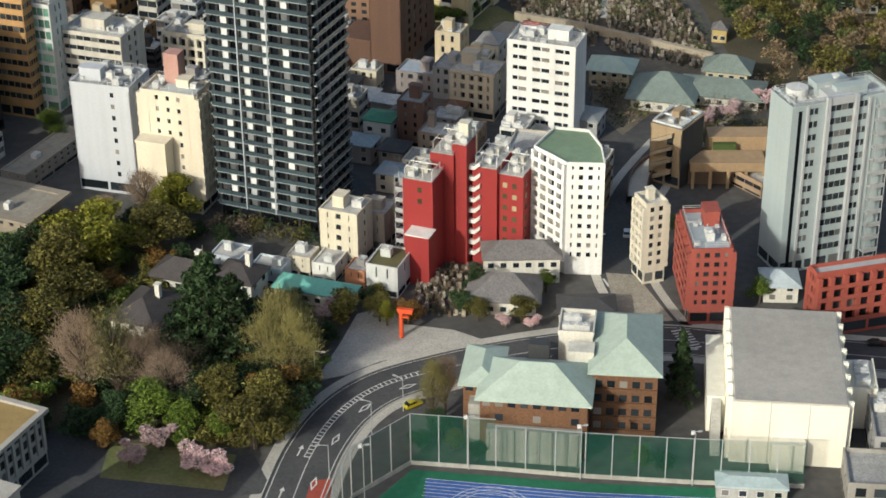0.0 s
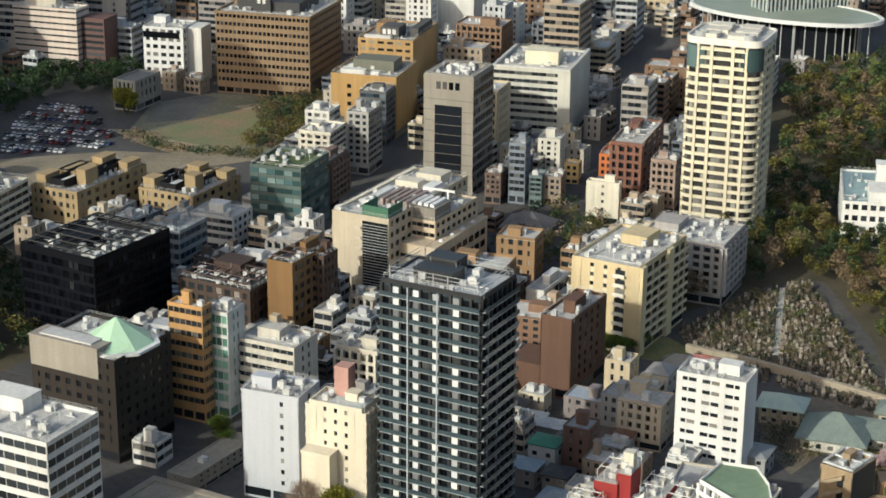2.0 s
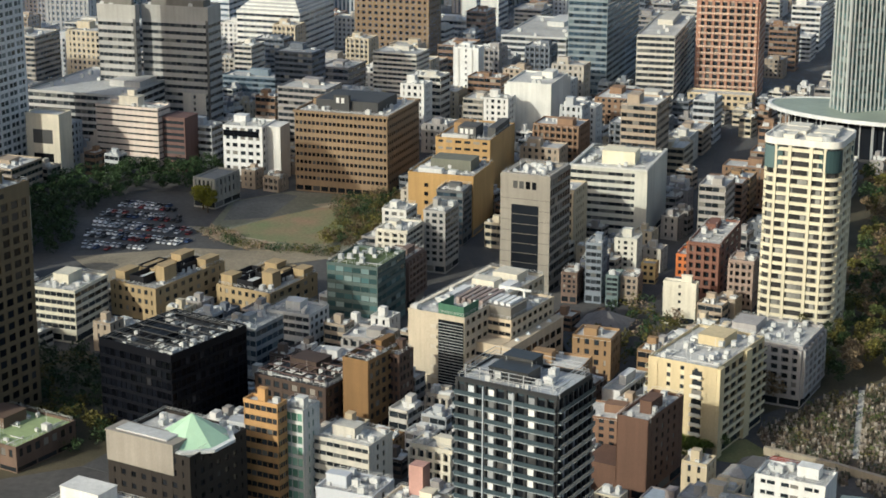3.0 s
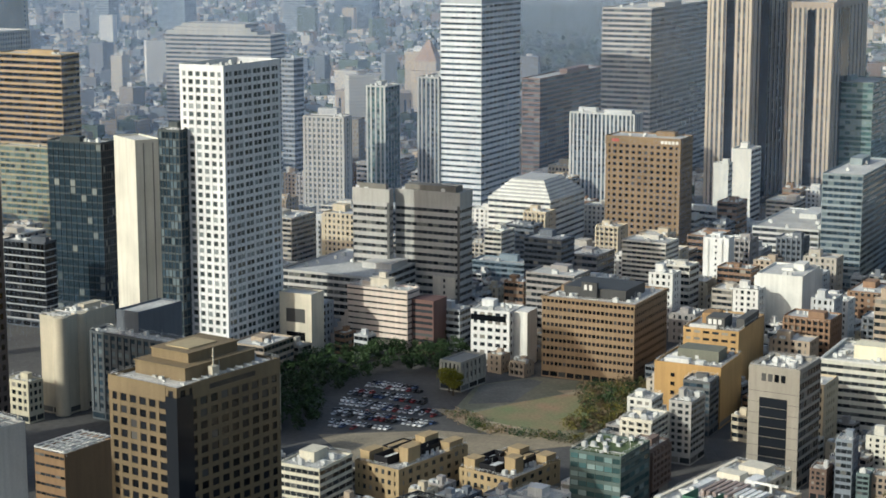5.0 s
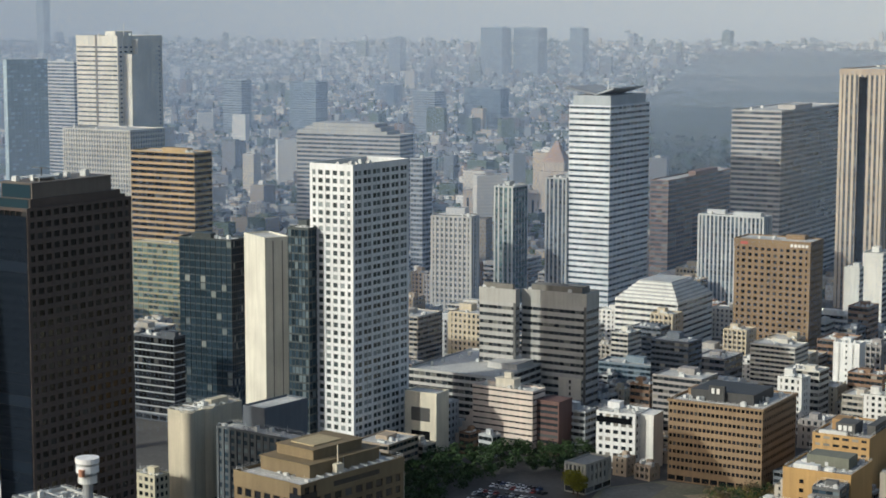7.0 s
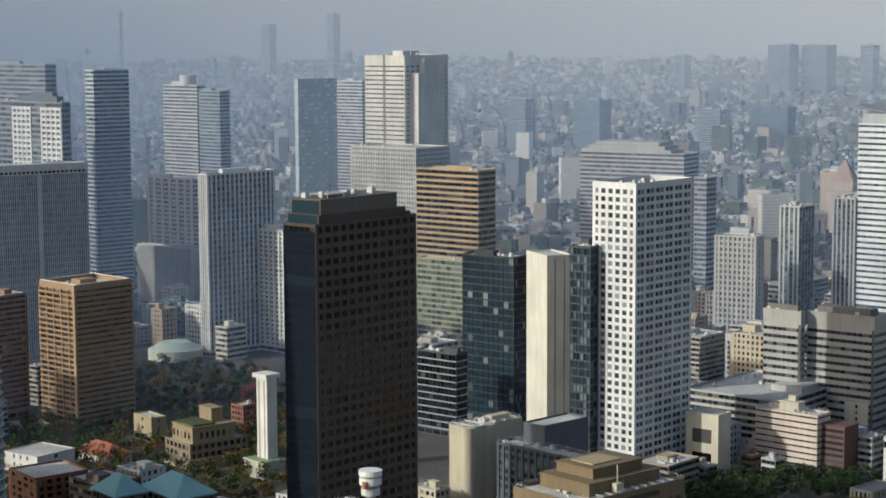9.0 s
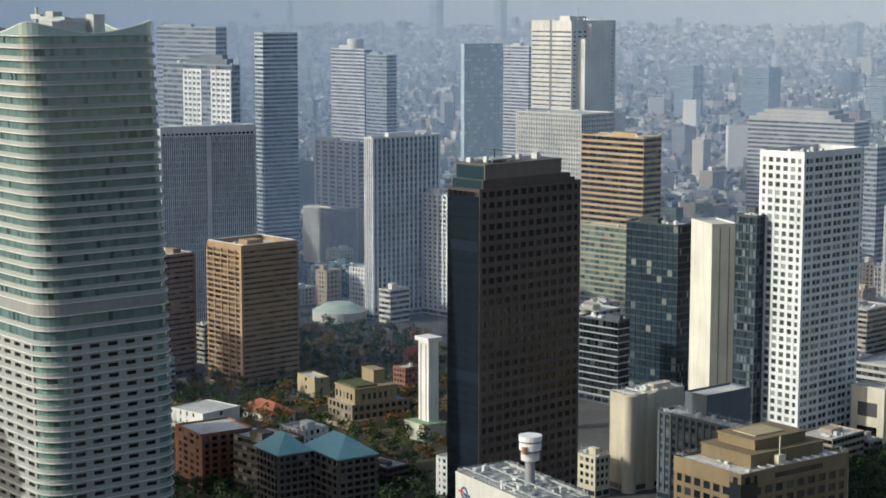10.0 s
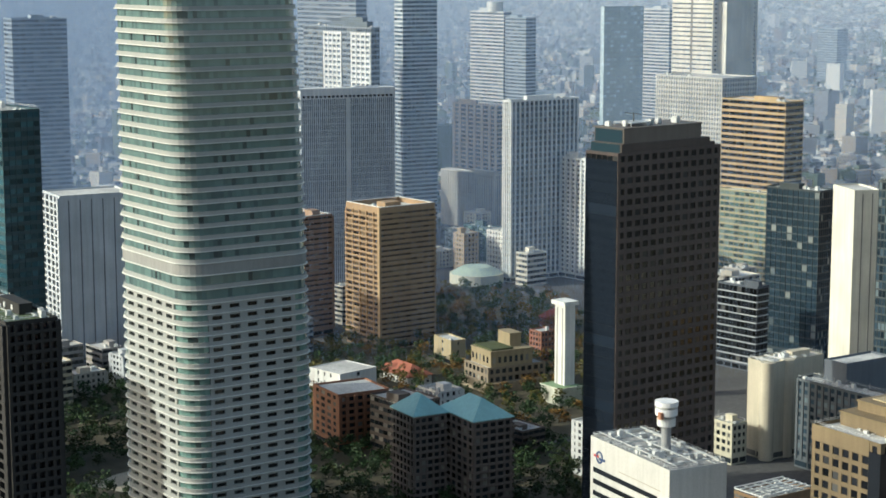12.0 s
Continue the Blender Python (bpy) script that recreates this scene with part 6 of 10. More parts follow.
# red block with its outside stairs
RED_WALL = wall((0.30, 0.026, 0.026), 0.7, 0.14, 0.08, name="red_render")
rb = thing("apartment_block", "red rendered apartment block with white stairs and cluttered roof", "building", 56, 402, -28)
blocks = ((-7.5, -14.0, 7.6, 7.5, 25.5), (-4.2, -3.2, 6.0, 14.0, 29.5), (0.0, -6.2, 3.6, 6.5, 32.2), (5.6, -0.5, 6.2, 13.5, 26.0), (11.8, -0.2, 6.4, 12.0, 24.5))
for bx, by, w, d, h in blocks:
    blk = part("wall", boxes("wall", [(bx - w / 2, by - d / 2, 0, bx + w / 2, by + d / 2, h)], RED_WALL), None, rb)
    part("roof", boxes("roof", [(bx - w / 2 + 0.2, by - d / 2 + 0.2, h, bx + w / 2 - 0.2, by + d / 2 - 0.2, h + 0.12)], ROOFLIGHT), None, blk)
    for k in (0, 1, 2):
        part("rail", boxes("rail", [(bx - w / 2, by - d / 2, h + 0.35 + 0.35 * k, bx + w / 2, by - d / 2 + 0.07, h + 0.42 + 0.35 * k),
                                    (bx + w / 2 - 0.07, by - d / 2, h + 0.35 + 0.35 * k, bx + w / 2, by + d / 2, h + 0.42 + 0.35 * k)], STEEL), None, blk)
    for k in range(3):
        rr = random.Random(int(bx * 9 + k))
        u = part("rooftop_unit", UNIT_MESH, None, blk, (bx + rr.uniform(-0.3, 0.3) * w, by + (k - 1) * d * 0.28, h + 0.12))
        u.scale = (0.9, 0.9, 0.8 + 0.3 * k)
wm = boxes("window", [(-0.55, -0.05, 0, 0.55, 0.02, 1.3)], glass((0.06, 0.055, 0.03), (0.45, 0.4, 0.25), 0.3))
for f in range(7):
    for bx, by in ((12.8, -6.2), (10.4, -6.2), (-7.0, -17.75)):
        if bx > 0 or f > 4:
            part("window", wm, None, rb, (bx, by, 3.2 + f * 3.0 + (1.2 if bx < 0 else 0)))
    for by in (-4, 0, 4):
        part("window", wm, None, rb, (15.0, by, 3.2 + f * 3.0), turn=math.pi / 2)
for f in range(9):                                       # switchback stairs in the recess
    z = 2.2 + f * 2.9
    part("stair_flight", mesh("stair_flight", [(1.7, -7.9, z), (3.2, -7.9, z), (4.6, -7.9, z + 1.3), (4.6, -7.9, z + 2.3), (3.2, -7.9, z + 1.0), (1.7, -7.9, z + 1.0),
                                               (1.7, -6.6, z), (3.2, -6.6, z), (4.6, -6.6, z + 1.3), (4.6, -6.6, z + 2.3), (3.2, -6.6, z + 1.0), (1.7, -6.6, z + 1.0)],
                              [(0, 1, 4, 5), (1, 2, 3, 4), (6, 11, 10, 7), (7, 10, 9, 8), (0, 6, 7, 1), (1, 7, 8, 2), (5, 4, 10, 11), (4, 3, 9, 10), (0, 5, 11, 6), (2, 8, 9, 3)],
                              wall((0.78, 0.77, 0.74))), None, rb)
part("water_tank", boxes("water_tank", [(-1.2, -1.2, 0, 1.2, 1.2, 4.2), (-1.3, -1.3, 4.2, 1.3, 1.3, 4.5)], wall((0.72, 0.69, 0.58))), None, rb, (0, -5.5, 32.2))
for f in range(8):                                       # steel escape stair on the end wall
    z = 2 + f * 2.8
    part("escape_landing", boxes("escape_landing", [(-13.6, -17.4, z, -11.4, -14.6, z + 0.12), (-13.6, -17.4, z + 0.12, -13.5, -14.6, z + 1.1), (-13.6, -17.4, z + 0.12, -11.4, -17.3, z + 1.1)], STEEL), None, rb)
for px, py in ((-13.6, -17.4), (-11.5, -17.4), (-13.6, -14.7)):
    part("escape_post", boxes("escape_post", [(px, py, 0, px + 0.15, py + 0.15, 25.5)], STEEL), None, rb)
part("annex", boxes("annex", [(-9, -22.5, 0, -3, -17.8, 13)], RED_WALL), None, rb)
part("annex_roof", boxes("annex_roof", [(-9.1, -22.6, 13, -2.9, -17.8, 13.3)], wall((0.78, 0.77, 0.74))), None, rb)

# brick school with pale green hipped roofs
sc = thing("school_building", "brown brick school with pale green copper hipped roofs", "building", 0, 0)
for cx, cy, rz, w, d, h, rh in ((57.6, 318.0, -15, 22, 15, 14.2, 4.6), (47.6, 325.5, -15, 7, 14, 14.1, 2.0), (78.2, 327.0, -13, 13.5, 23, 16.0, 4.2)):
    wing = part("wing", boxes("wing", [(-w / 2, -d / 2, 0, w / 2, d / 2, h - 0.4)], BRICK), None, sc, (cx, cy, 0), turn=radians(rz))
    part("roof", hip("roof", w, d, h, h + rh, COPPER, 1.0), None, wing)
    for f in range(4):
        z = 2.0 + f * 3.4
        for i in range(int(w / 2.6)):
            x0 = -w / 2 + 1.3 + i * 2.6
            if cx > 70 or f == 3 or (f < 3 and i % 3 == 1):
                part("window", boxes("window", [(x0 - 0.8, -d / 2 - 0.04, z, x0 + 0.8, -d / 2 + 0.02, z + 1.6)], GLASS), None, wing)
        if cx > 70:
            part("sill_band", boxes("sill_band", [(-w / 2, -d / 2 - 0.5, z - 1.2, w / 2, -d / 2, z - 0.15)], BRICK), None, wing)
part("plinth_block", boxes("plinth_block", [(-9.5, -9.5, 0, 10, -7.6, 8.0)], CONCRETE), None, sc, (57.6, 318.0, 0), turn=radians(-15))
for i in range(8):
    part("pilaster", boxes("pilaster", [(-9.2 + i * 2.6, -9.75, 0, -8.8 + i * 2.6, -9.5, 8.0)], CONCRETE), None, sc, (57.6, 318.0, 0), turn=radians(-15))
part("bay", boxes("bay", [(-1.9, -3, 0, 1.9, 3, 11)], CONCRETE), None, sc, (45.6, 318.6, 0), turn=radians(-15))
plant = part("plant_room", boxes("plant_room", [(-3.6, -4.5, 0, 3.6, 4.5, 18.0), (-3.8, -4.7, 18, 3.8, -4.4, 19.2), (-3.8, 4.4, 18, 3.8, 4.7, 19.2), (-3.8, -4.4, 18, -3.5, 4.4, 19.2), (3.5, -4.4, 18, 3.8, 4.4, 19.2)], PLASTER), None, sc, (68.7, 332.5, 0), turn=radians(-15))
for k in range(5):
    part("rooftop_unit", UNIT_MESH, None, plant, (-2 + (k % 3) * 1.9, -2.2 + (k // 3) * 3.4, 18.0))
part("plant_room", boxes("plant_room", [(-2.6, -2, 0, 2.6, 2, 17.0), (-2.7, -2.1, 17, 2.7, 2.1, 17.8)], PLASTER), None, sc, (68.0, 324.0, 0), turn=radians(-15))
part("skylight", boxes("skylight", [(-2.2, -1.4, 0, 2.2, 1.4, 18.3)], DUSK), None, sc, (59.5, 326.5, 0), turn=radians(-15))
FOOT += [(57, 320, -15, 26, 24), (78, 327, -13, 15, 25)]

# white sports hall
gy = thing("sports_hall", "white rendered sports hall with a flat grey roof", "building", 111.0, 319.5, -13.5)
GYM = wall((0.80, 0.78, 0.68), 0.8, 0.12, 0.06, name="white_render")
part("wall", boxes("wall", [(-11.6, -18.7, 0, 11.6, 18.7, 14.8)], GYM), None, gy)
part("roof", boxes("roof", [(-11.2, -18.3, 14.8, 11.2, 18.3, 15.1)], wall((0.40, 0.385, 0.355), 0.9, 0.18, 0.12, name="roof_sheet")), None, gy)
for k in range(8):
    part("buttress", boxes("buttress", [(11.6, -17.5 + k * 5, 0, 12.6, -16.7 + k * 5, 15.2)], GYM), None, gy)
    part("buttress", boxes("buttress", [(-12.6, -17.5 + k * 5, 0, -11.6, -16.7 + k * 5, 15.2)], GYM), None, gy)
for k in (-3.9, 3.9):
    part("joint", boxes("joint", [(k - 0.08, -18.76, 0, k + 0.08, -18.7, 14.8)], CONCRETE), None, gy)
part("porch", boxes("porch", [(-3.4, -21.5, 0, 3.4, -18.7, 6.8)], GYM), None, gy)
part("side_block", boxes("side_block", [(-16.2, -8, 0, -12.6, 16, 8.5), (-16.4, -8.2, 8.5, -12.6, 16.2, 9.0)], GYM), None, gy)
part("escape_stair", mesh("escape_stair", [(-15.4, -17, 0), (-13.4, -17, 0), (-13.4, -8, 8.5), (-15.4, -8, 8.5), (-15.4, -17, -0.1), (-13.4, -17, -0.1), (-13.4, -8, 0), (-15.4, -8, 0)],
                          [(0, 1, 2, 3), (4, 7, 6, 5), (0, 4, 5, 1), (1, 5, 6, 2), (2, 6, 7, 3), (3, 7, 4, 0)], CONCRETE), None, gy)
part("annex", boxes("annex", [(13, -4, 0, 19, 8, 9.5), (13, -4, 9.5, 19, -3.7, 10.2), (18.7, -3.7, 9.5, 19, 8, 10.2)], GYM), None, gy)
for k in range(3):
    part("rooftop_unit", UNIT_MESH, None, gy, (16, -1.5 + 3 * k, 9.5)).scale = (1.5, 1.2, 1)
FOOT.append((111, 319, -13.5, 34, 42))
building("office_block", "low grey block with long roof machines", 130.0, 304.0, -13, 10, 18, 8, mat=wall((0.33, 0.33, 0.33)), floors=2, units=8, house=0, nb=(3, 5), lod=2, roofmat=ROOFGREY)
building("office_block", "low flat-roofed block in grey concrete", 126.0, 288.0, -13, 22, 12, 6, mat=wall((0.3, 0.29, 0.27)), floors=1, units=1, house=0, nb=(5, 3), lod=2, roofmat=ROOFGREY)
house("shed with a pale blue sheet roof", 97.0, 293.0, -13, 14, 5, 3.2, 0.8, CONCRETE, wall((0.42, 0.52, 0.54), 0.5, name="sheet_roof"), 1, "shed", "shed", 0.3)
building("office_tower", "tall white office slab at the road", 178.0, 362.0, -40, 14, 24, 44, mat=wall((0.78, 0.78, 0.76)), floors=12, units=3, house=1, nb=(4, 6), lod=2)
# stair drum of pale concrete beside the red-brown block
sd = building("apartment_block", "narrow cream apartment block with bowed balconies", 95.6, 381.0, -78, 6.5, 5.5, 21, mat=wall((0.70, 0.66, 0.55)), floors=7, front="balc", side="punch", nb=(3, 2), units=0, house=1, opt={"pier": 0.4, "out": 0.8})

terr = thing("terrace", "ochre concrete terrace with planted steps", "terrace", 127.0, 427.0, -8)
OCHRE = wall((0.42, 0.29, 0.17), 0.85, 0.2, 0.15, name="ochre_concrete")
part("deck", boxes("deck", [(-10, -4, 5.2, 10, 6, 6.6)], OCHRE), None, terr)
part("wall", boxes("wall", [(-10, -1, 0, 10, 6, 5.2)], wall((0.2, 0.14, 0.1))), None, terr)
for k in range(5):
    part("pillar", boxes("pillar", [(-9.6 + k * 4.6, -3.8, 0, -8.8 + k * 4.6, -3.0, 5.2)], OCHRE), None, terr)
part("parapet", boxes("parapet", [(-10, -4.2, 6.6, 10, -3.8, 7.8)], OCHRE), None, terr)
part("upper_wall", boxes("upper_wall", [(-4, 8, 0, 12, 14, 9.0), (-4.2, 7.8, 9.0, 12.2, 14.2, 9.6)], OCHRE), None, terr)
part("plant_trough", boxes("plant_trough", [(-3, 6, 6.6, 3, 7.8, 8.2)], wall((0.06, 0.10, 0.025))), None, terr)
rp = thing("ramp", "curved concrete ramp with brown parapets", "ramp", 0, 0)
RAMP = smooth_path([(101, 418), (104, 428), (109, 436), (116, 442)])
part("deck", ribbon("deck", RAMP, 5, 2.4, PAVING, 2.4), None, rp)
for w_ in (5.0,):
    for line in strip(RAMP, w_):
        part("parapet", ribbon("parapet", line, 0.3, 3.5, wall((0.2, 0.11, 0.08)), 3.5), None, rp)

# all-weather court behind its net
sheet("sports_court", [(18, 296), (30.5, 310), (65, 300.5), (104, 292.5), (104, 262), (10, 262)], 0.12, wall((0.015, 0.16, 0.085), 0.8, 0.25, 0.12, name="green_court"), "green all-weather sports court", "court")
sheet("running_track", [(33, 306.6), (64, 297.6), (98, 290.2), (98, 266), (27, 270)], 0.16, wall((0.035, 0.12, 0.42), 0.75, 0.2, 0.1, name="blue_track"), "blue running track with white lines", "court", thick=0.02)
tv, tf = [], []


def line_on(x0, y0, x1, y1, w=0.08, z=0.168):
    l = math.hypot(x1 - x0, y1 - y0)
    nx, ny = -(y1 - y0) / l * w, (x1 - x0) / l * w
    n = len(tv)
    tv.extend([(x0 + nx, y0 + ny, z), (x0 - nx, y0 - ny, z), (x1 - nx, y1 - ny, z), (x1 + nx, y1 + ny, z)])
    tf.append((n, n + 1, n + 2, n + 3))


for k in range(6):
    line_on(33 - k * 0.3, 306.4 - k * 1.1, 64 - k * 0.3, 297.4 - k * 1.1)
    line_on(64 - k * 0.3, 297.4 - k * 1.1, 98, 290.0 - k * 1.1)
for k in range(24):
    for r in (7.0, 8.0, 9.0):
        a0, a1 = math.pi * k / 24, math.pi * (k + 1) / 24
        line_on(44 + r * math.cos(a0), 293 + r * math.sin(a0), 44 + r * math.cos(a1), 293 + r * math.sin(a1))
tagged(new("court_lines", mesh("court_lines", tv, tf, MARK)), "white court lines and lanes", "road marking", kind="stuff")
net_m, net_t, net_b = shader("green_net")
net_b.inputs["Base Color"].default_value = (0.008, 0.10, 0.068, 1)
net_b.inputs["Roughness"].default_value = 0.7
NET_PATH = [(11, 285), (17.5, 302), (30.5, 312), (47.5, 307.5), (65, 302.5), (86, 297.5), (108, 293)]
fence = thing("court_fence", "tall green ball net on white steel posts", "fence", 0, 0)
for (x0, y0), (x1, y1) in zip(NET_PATH, NET_PATH[1:]):
    l = math.hypot(x1 - x0, y1 - y0)
    hh = 12.5 if x0 < 40 else 11.0
    ux, uy = (x1 - x0) / l, (y1 - y0) / l
    n = max(2, int(l / 4.6))
    for i in range(n):
        px, py = x0 + (x1 - x0) * i / n, y0 + (y1 - y0) * i / n
        part("post", cyl("post", 0.13, 0, hh + 0.1, STEEL, 8), None, fence, (px, py, 0))
    vs, fs = [], []                                      # cords of the net, both ways
    for i in range(int(l / 0.3)):
        a = i * 0.3
        n0 = len(vs)
        vs += [(x0 + ux * a, y0 + uy * a, 0.8), (x0 + ux * (a + 0.06), y0 + uy * (a + 0.06), 0.8), (x0 + ux * (a + 0.06), y0 + uy * (a + 0.06), hh), (x0 + ux * a, y0 + uy * a, hh)]
        fs.append((n0, n0 + 1, n0 + 2, n0 + 3))
    for i in range(int((hh - 0.8) / 0.3)):
        z = 0.8 + i * 0.3
        n0 = len(vs)
        vs += [(x0, y0, z), (x1, y1, z), (x1, y1, z + 0.06), (x0, y0, z + 0.06)]
        fs.append((n0, n0 + 1, n0 + 2, n0 + 3))
    tagged(part("net", mesh("net", vs, fs, net_m), None, fence, label="green cord net"), kind="stuff")
    part("top_rail", boxes("top_rail", [(0, -0.06, hh, l, 0.06, hh + 0.12)], STEEL), None, fence, (x0, y0, 0), turn=math.atan2(uy, ux))
    part("base_wall", boxes("base_wall", [(0, -0.12, 0, l, 0.12, 1.0)], CONCRETE), None, fence, (x0, y0, 0), turn=math.atan2(uy, ux))


def lamp_post(x, y, h, turn, label, arm=1.8):
    p = thing("street_lamp", label, "street lamp", x, y, turn)
    part("pole", cyl("pole", 0.11, 0, h, STEEL, 8, 0.07), None, p)
    part("arm", boxes("arm", [(0, -0.06, h - 0.1, arm, 0.06, h + 0.02)], STEEL), None, p)
    part("lamp_head", boxes("lamp_head", [(arm - 0.1, -0.18, h - 0.15, arm + 0.7, 0.18, h + 0.1)], STEEL), None, p)
    return p


for x, y, t in ((23.5, 323.5, 150), (31.0, 331.5, 140), (13.0, 345.0, -20), (84, 388, 10), (100, 361, 60), (13.5, 309, 170)):
    lamp_post(x, y, 8.5, t, "grey steel street lamp on the footway")
for x, y in ((42, 308.6), (64, 302.2), (86, 297.0), (20, 301.5)):
    p = lamp_post(x, y, 13.2, 0, "steel floodlight mast at the court", 0.6)
    part("floodlight", boxes("floodlight", [(-0.9, -0.25, 12.6, -0.2, 0.25, 13.3)], wall((0.8, 0.8, 0.78))), None, p)
# red gate post of the temple lane
ga = thing("temple_gate", "orange-red painted gate pillar with a beam", "gate", 33.8, 361.5, -20)
ORANGE = wall((0.78, 0.10, 0.03), 0.6, 0.1, 0.08, name="vermilion_paint")
part("pillar", cyl("pillar", 0.55, 0, 6.6, ORANGE, 14, 0.45), None, ga)
part("beam", boxes("beam", [(-0.7, -0.35, 6.6, 2.6, 0.35, 7.4), (-0.9, -0.5, 7.4, 2.9, 0.5, 7.75), (-0.4, -0.3, 5.4, 1.8, 0.3, 5.8)], ORANGE), None, ga)


# cars
def car_proto(name, label, x, y, rz, rgb):
    c = thing(name, label, "car", x, y, rz)
    paint = wall(rgb, 0.3, 0.05, 0.03, name="car_paint")
    prof = [(-2.1, 0.3), (2.1, 0.3), (2.15, 0.75), (1.2, 0.95), (-1.8, 1.0), (-2.15, 0.8)]
    cab = [(0.9, 0.97), (0.35, 1.45), (-1.2, 1.45), (-1.75, 1.0)]
    for nm, pr, hw, m_ in (("body", prof, 0.85, paint), ("cabin", cab, 0.74, GLASS_BLACK)):
        k = len(pr)
        vs = [(x_, -hw, z_) for x_, z_ in pr] + [(x_, hw, z_) for x_, z_ in pr]
        fs = [(i, (i + 1) % k, k + (i + 1) % k, k + i) for i in range(k)] + [tuple(range(k - 1, -1, -1)), tuple(range(k, 2 * k))]
        part(nm, mesh(nm, vs, fs, m_), None, c)
    part("car_roof", boxes("car_roof", [(-1.15, -0.68, 1.45, 0.32, 0.68, 1.5)], paint), None, c)
    return c


for lab, x, y, rz, rgb in (("yellow car parked at the bend", 33.2, 333.0, 30, (0.6, 0.5, 0.03)), ("dark car on the north road", 107, 436, 60, (0.03, 0.03, 0.035)), ("white car on the north road", 95, 402, 75, (0.7, 0.7, 0.7)), ("black car beside the red block", 140, 343, -14, (0.02, 0.02, 0.02))):
    c = car_proto("car", lab, x, y, rz, rgb)
    c.location.z = 0.12
protos = [car_proto("car", lab, -170 + 3 * i, 800, 100, rgb) for i, (lab, rgb) in enumerate((("white car in the crowded car park", (0.75, 0.75, 0.75)), ("silver car in the crowded car park", (0.42, 0.43, 0.45)),
                    ("black car in the crowded car park", (0.02, 0.02, 0.022)), ("dark red car in the crowded car park", (0.25, 0.03, 0.03)), ("blue car in the crowded car park", (0.04, 0.07, 0.16))))]
PARK = [(-174, 772), (-178, 822), (-166, 862), (-148, 856), (-126, 792), (-133, 774)]
rnd = random.Random(8)
sheet("car_park", PARK, 0.1, ASPHALT, "asphalt car park full of cars", "car park")
for i in range(-6, 28):
    for j in range(0, 12):
        u, v = i * 2.75, 2.0 + (j // 2) * 17.0 + (j % 2) * 5.6
        a = radians(-18)
        x, y = -178 + u * math.cos(a) - v * math.sin(a), 776 + u * math.sin(a) + v * math.cos(a)
        if inside(x, y, PARK) and rnd.random() < 0.88:
            copy_thing(protos[rnd.choice((0, 0, 0, 0, 1, 1, 1, 2, 2, 2, 3, 4))], pose(x, y, 0.1, 0, 0, 72 + rnd.uniform(-4, 4) + rnd.choice((0, 180))))
sheet("sports_ground", [(-123, 810), (-119, 857), (-92, 877), (-49, 867), (-46, 802), (-58, 769), (-83, 774), (-101, 780)], 0.09, SAND, "worn sandy sports ground with grass patches", "ground")
sheet("ramp", [(-175, 762), (-125, 776), (-82, 770), (-60, 764), (-99, 744), (-142, 740), (-152, 724)], 0.15, wall((0.33, 0.28, 0.2), 0.9, 0.35, 0.3, name="bare_ramp"), "pale concrete approach ramp round the car park", "ground")

# graveyards: upright stones in rows
GRAVE, grave_t, grave_b = shader("grave_stone")
grave_g = grave_t.nodes.new("ShaderNodeNewGeometry")
grave_r = grave_t.nodes.new("ShaderNodeValToRGB")
grave_r.color_ramp.elements[0].color, grave_r.color_ramp.elements[1].color = (0.03, 0.04, 0.02, 1), (0.46, 0.41, 0.34, 1)
grave_k = grave_r.color_ramp.elements.new(0.6)
grave_k.color = (0.15, 0.11, 0.08, 1)
grave_t.links.new(grave_g.outputs["Random Per Island"], grave_r.inputs[0])
grave_t.links.new(grave_r.outputs[0], grave_b.inputs["Base Color"])
grave_b.inputs["Roughness"].default_value = 0.6
CEM = [(90, 566), (119, 599), (142, 611), (146, 529), (144, 508), (110, 537), (91, 551)]
sheet("graveyard_ground", CEM, 0.06, wall((0.15, 0.115, 0.08), 0.9, 0.3, 0.3, name="gravel"), "gravel ground of the temple graveyard", "ground")
sheet("graveyard_path", [(117, 545), (119, 544), (133, 606), (131, 606)], 0.12, PAVING, "pale stone path through the graveyard", "path")


def graves(ring, step, seed, label):
    rnd = random.Random(seed)
    bs = []
    for x, y in spread_points(ring, step, rnd, 0.5):
        if abs((x - 118) - (y - 545) * 0.23) < 1.4:
            continue
        s, h = rnd.uniform(0.25, 0.5), rnd.uniform(0.9, 2.2)
        bs += [(x - s * 1.5, y - s * 1.5, 0, x + s * 1.5, y + s * 1.5, 0.35), (x - s, y - s, 0.35, x + s, y + s, h)]
        if rnd.random() < 0.35:
            bs.append((x - 0.06, y + s * 1.3, 0, x + 0.06, y + s * 1.3 + 0.05, h + 1.0))
    tagged(new("gravestones", boxes("gravestones", bs, GRAVE)), label, "gravestones", kind="stuff")


graves(CEM, 1.7, 3, "crowded grey gravestones of the temple graveyard")
graves([(36, 372), (50, 368), (56, 390), (47, 392), (40, 384)], 1.3, 4, "grey gravestones beside the red block")
graves([(91, 545), (110, 533), (143, 504), (140, 499), (108, 524), (92, 536)], 1.6, 5, "row of gravestones below the graveyard wall")
tagged(new("graveyard_wall", ribbon("graveyard_wall", [(90, 548), (110, 535), (144, 506)], 1.6, 2.6, wall((0.42, 0.36, 0.27), name="plaster_wall"), 2.6)), "long beige wall along the graveyard", "wall", kind="structure")
sheet("lawn", [(62, 556), (86, 560), (92, 548), (80, 540), (66, 545)], 0.1, GRASS, "round lawn beside the brown block", "lawn")

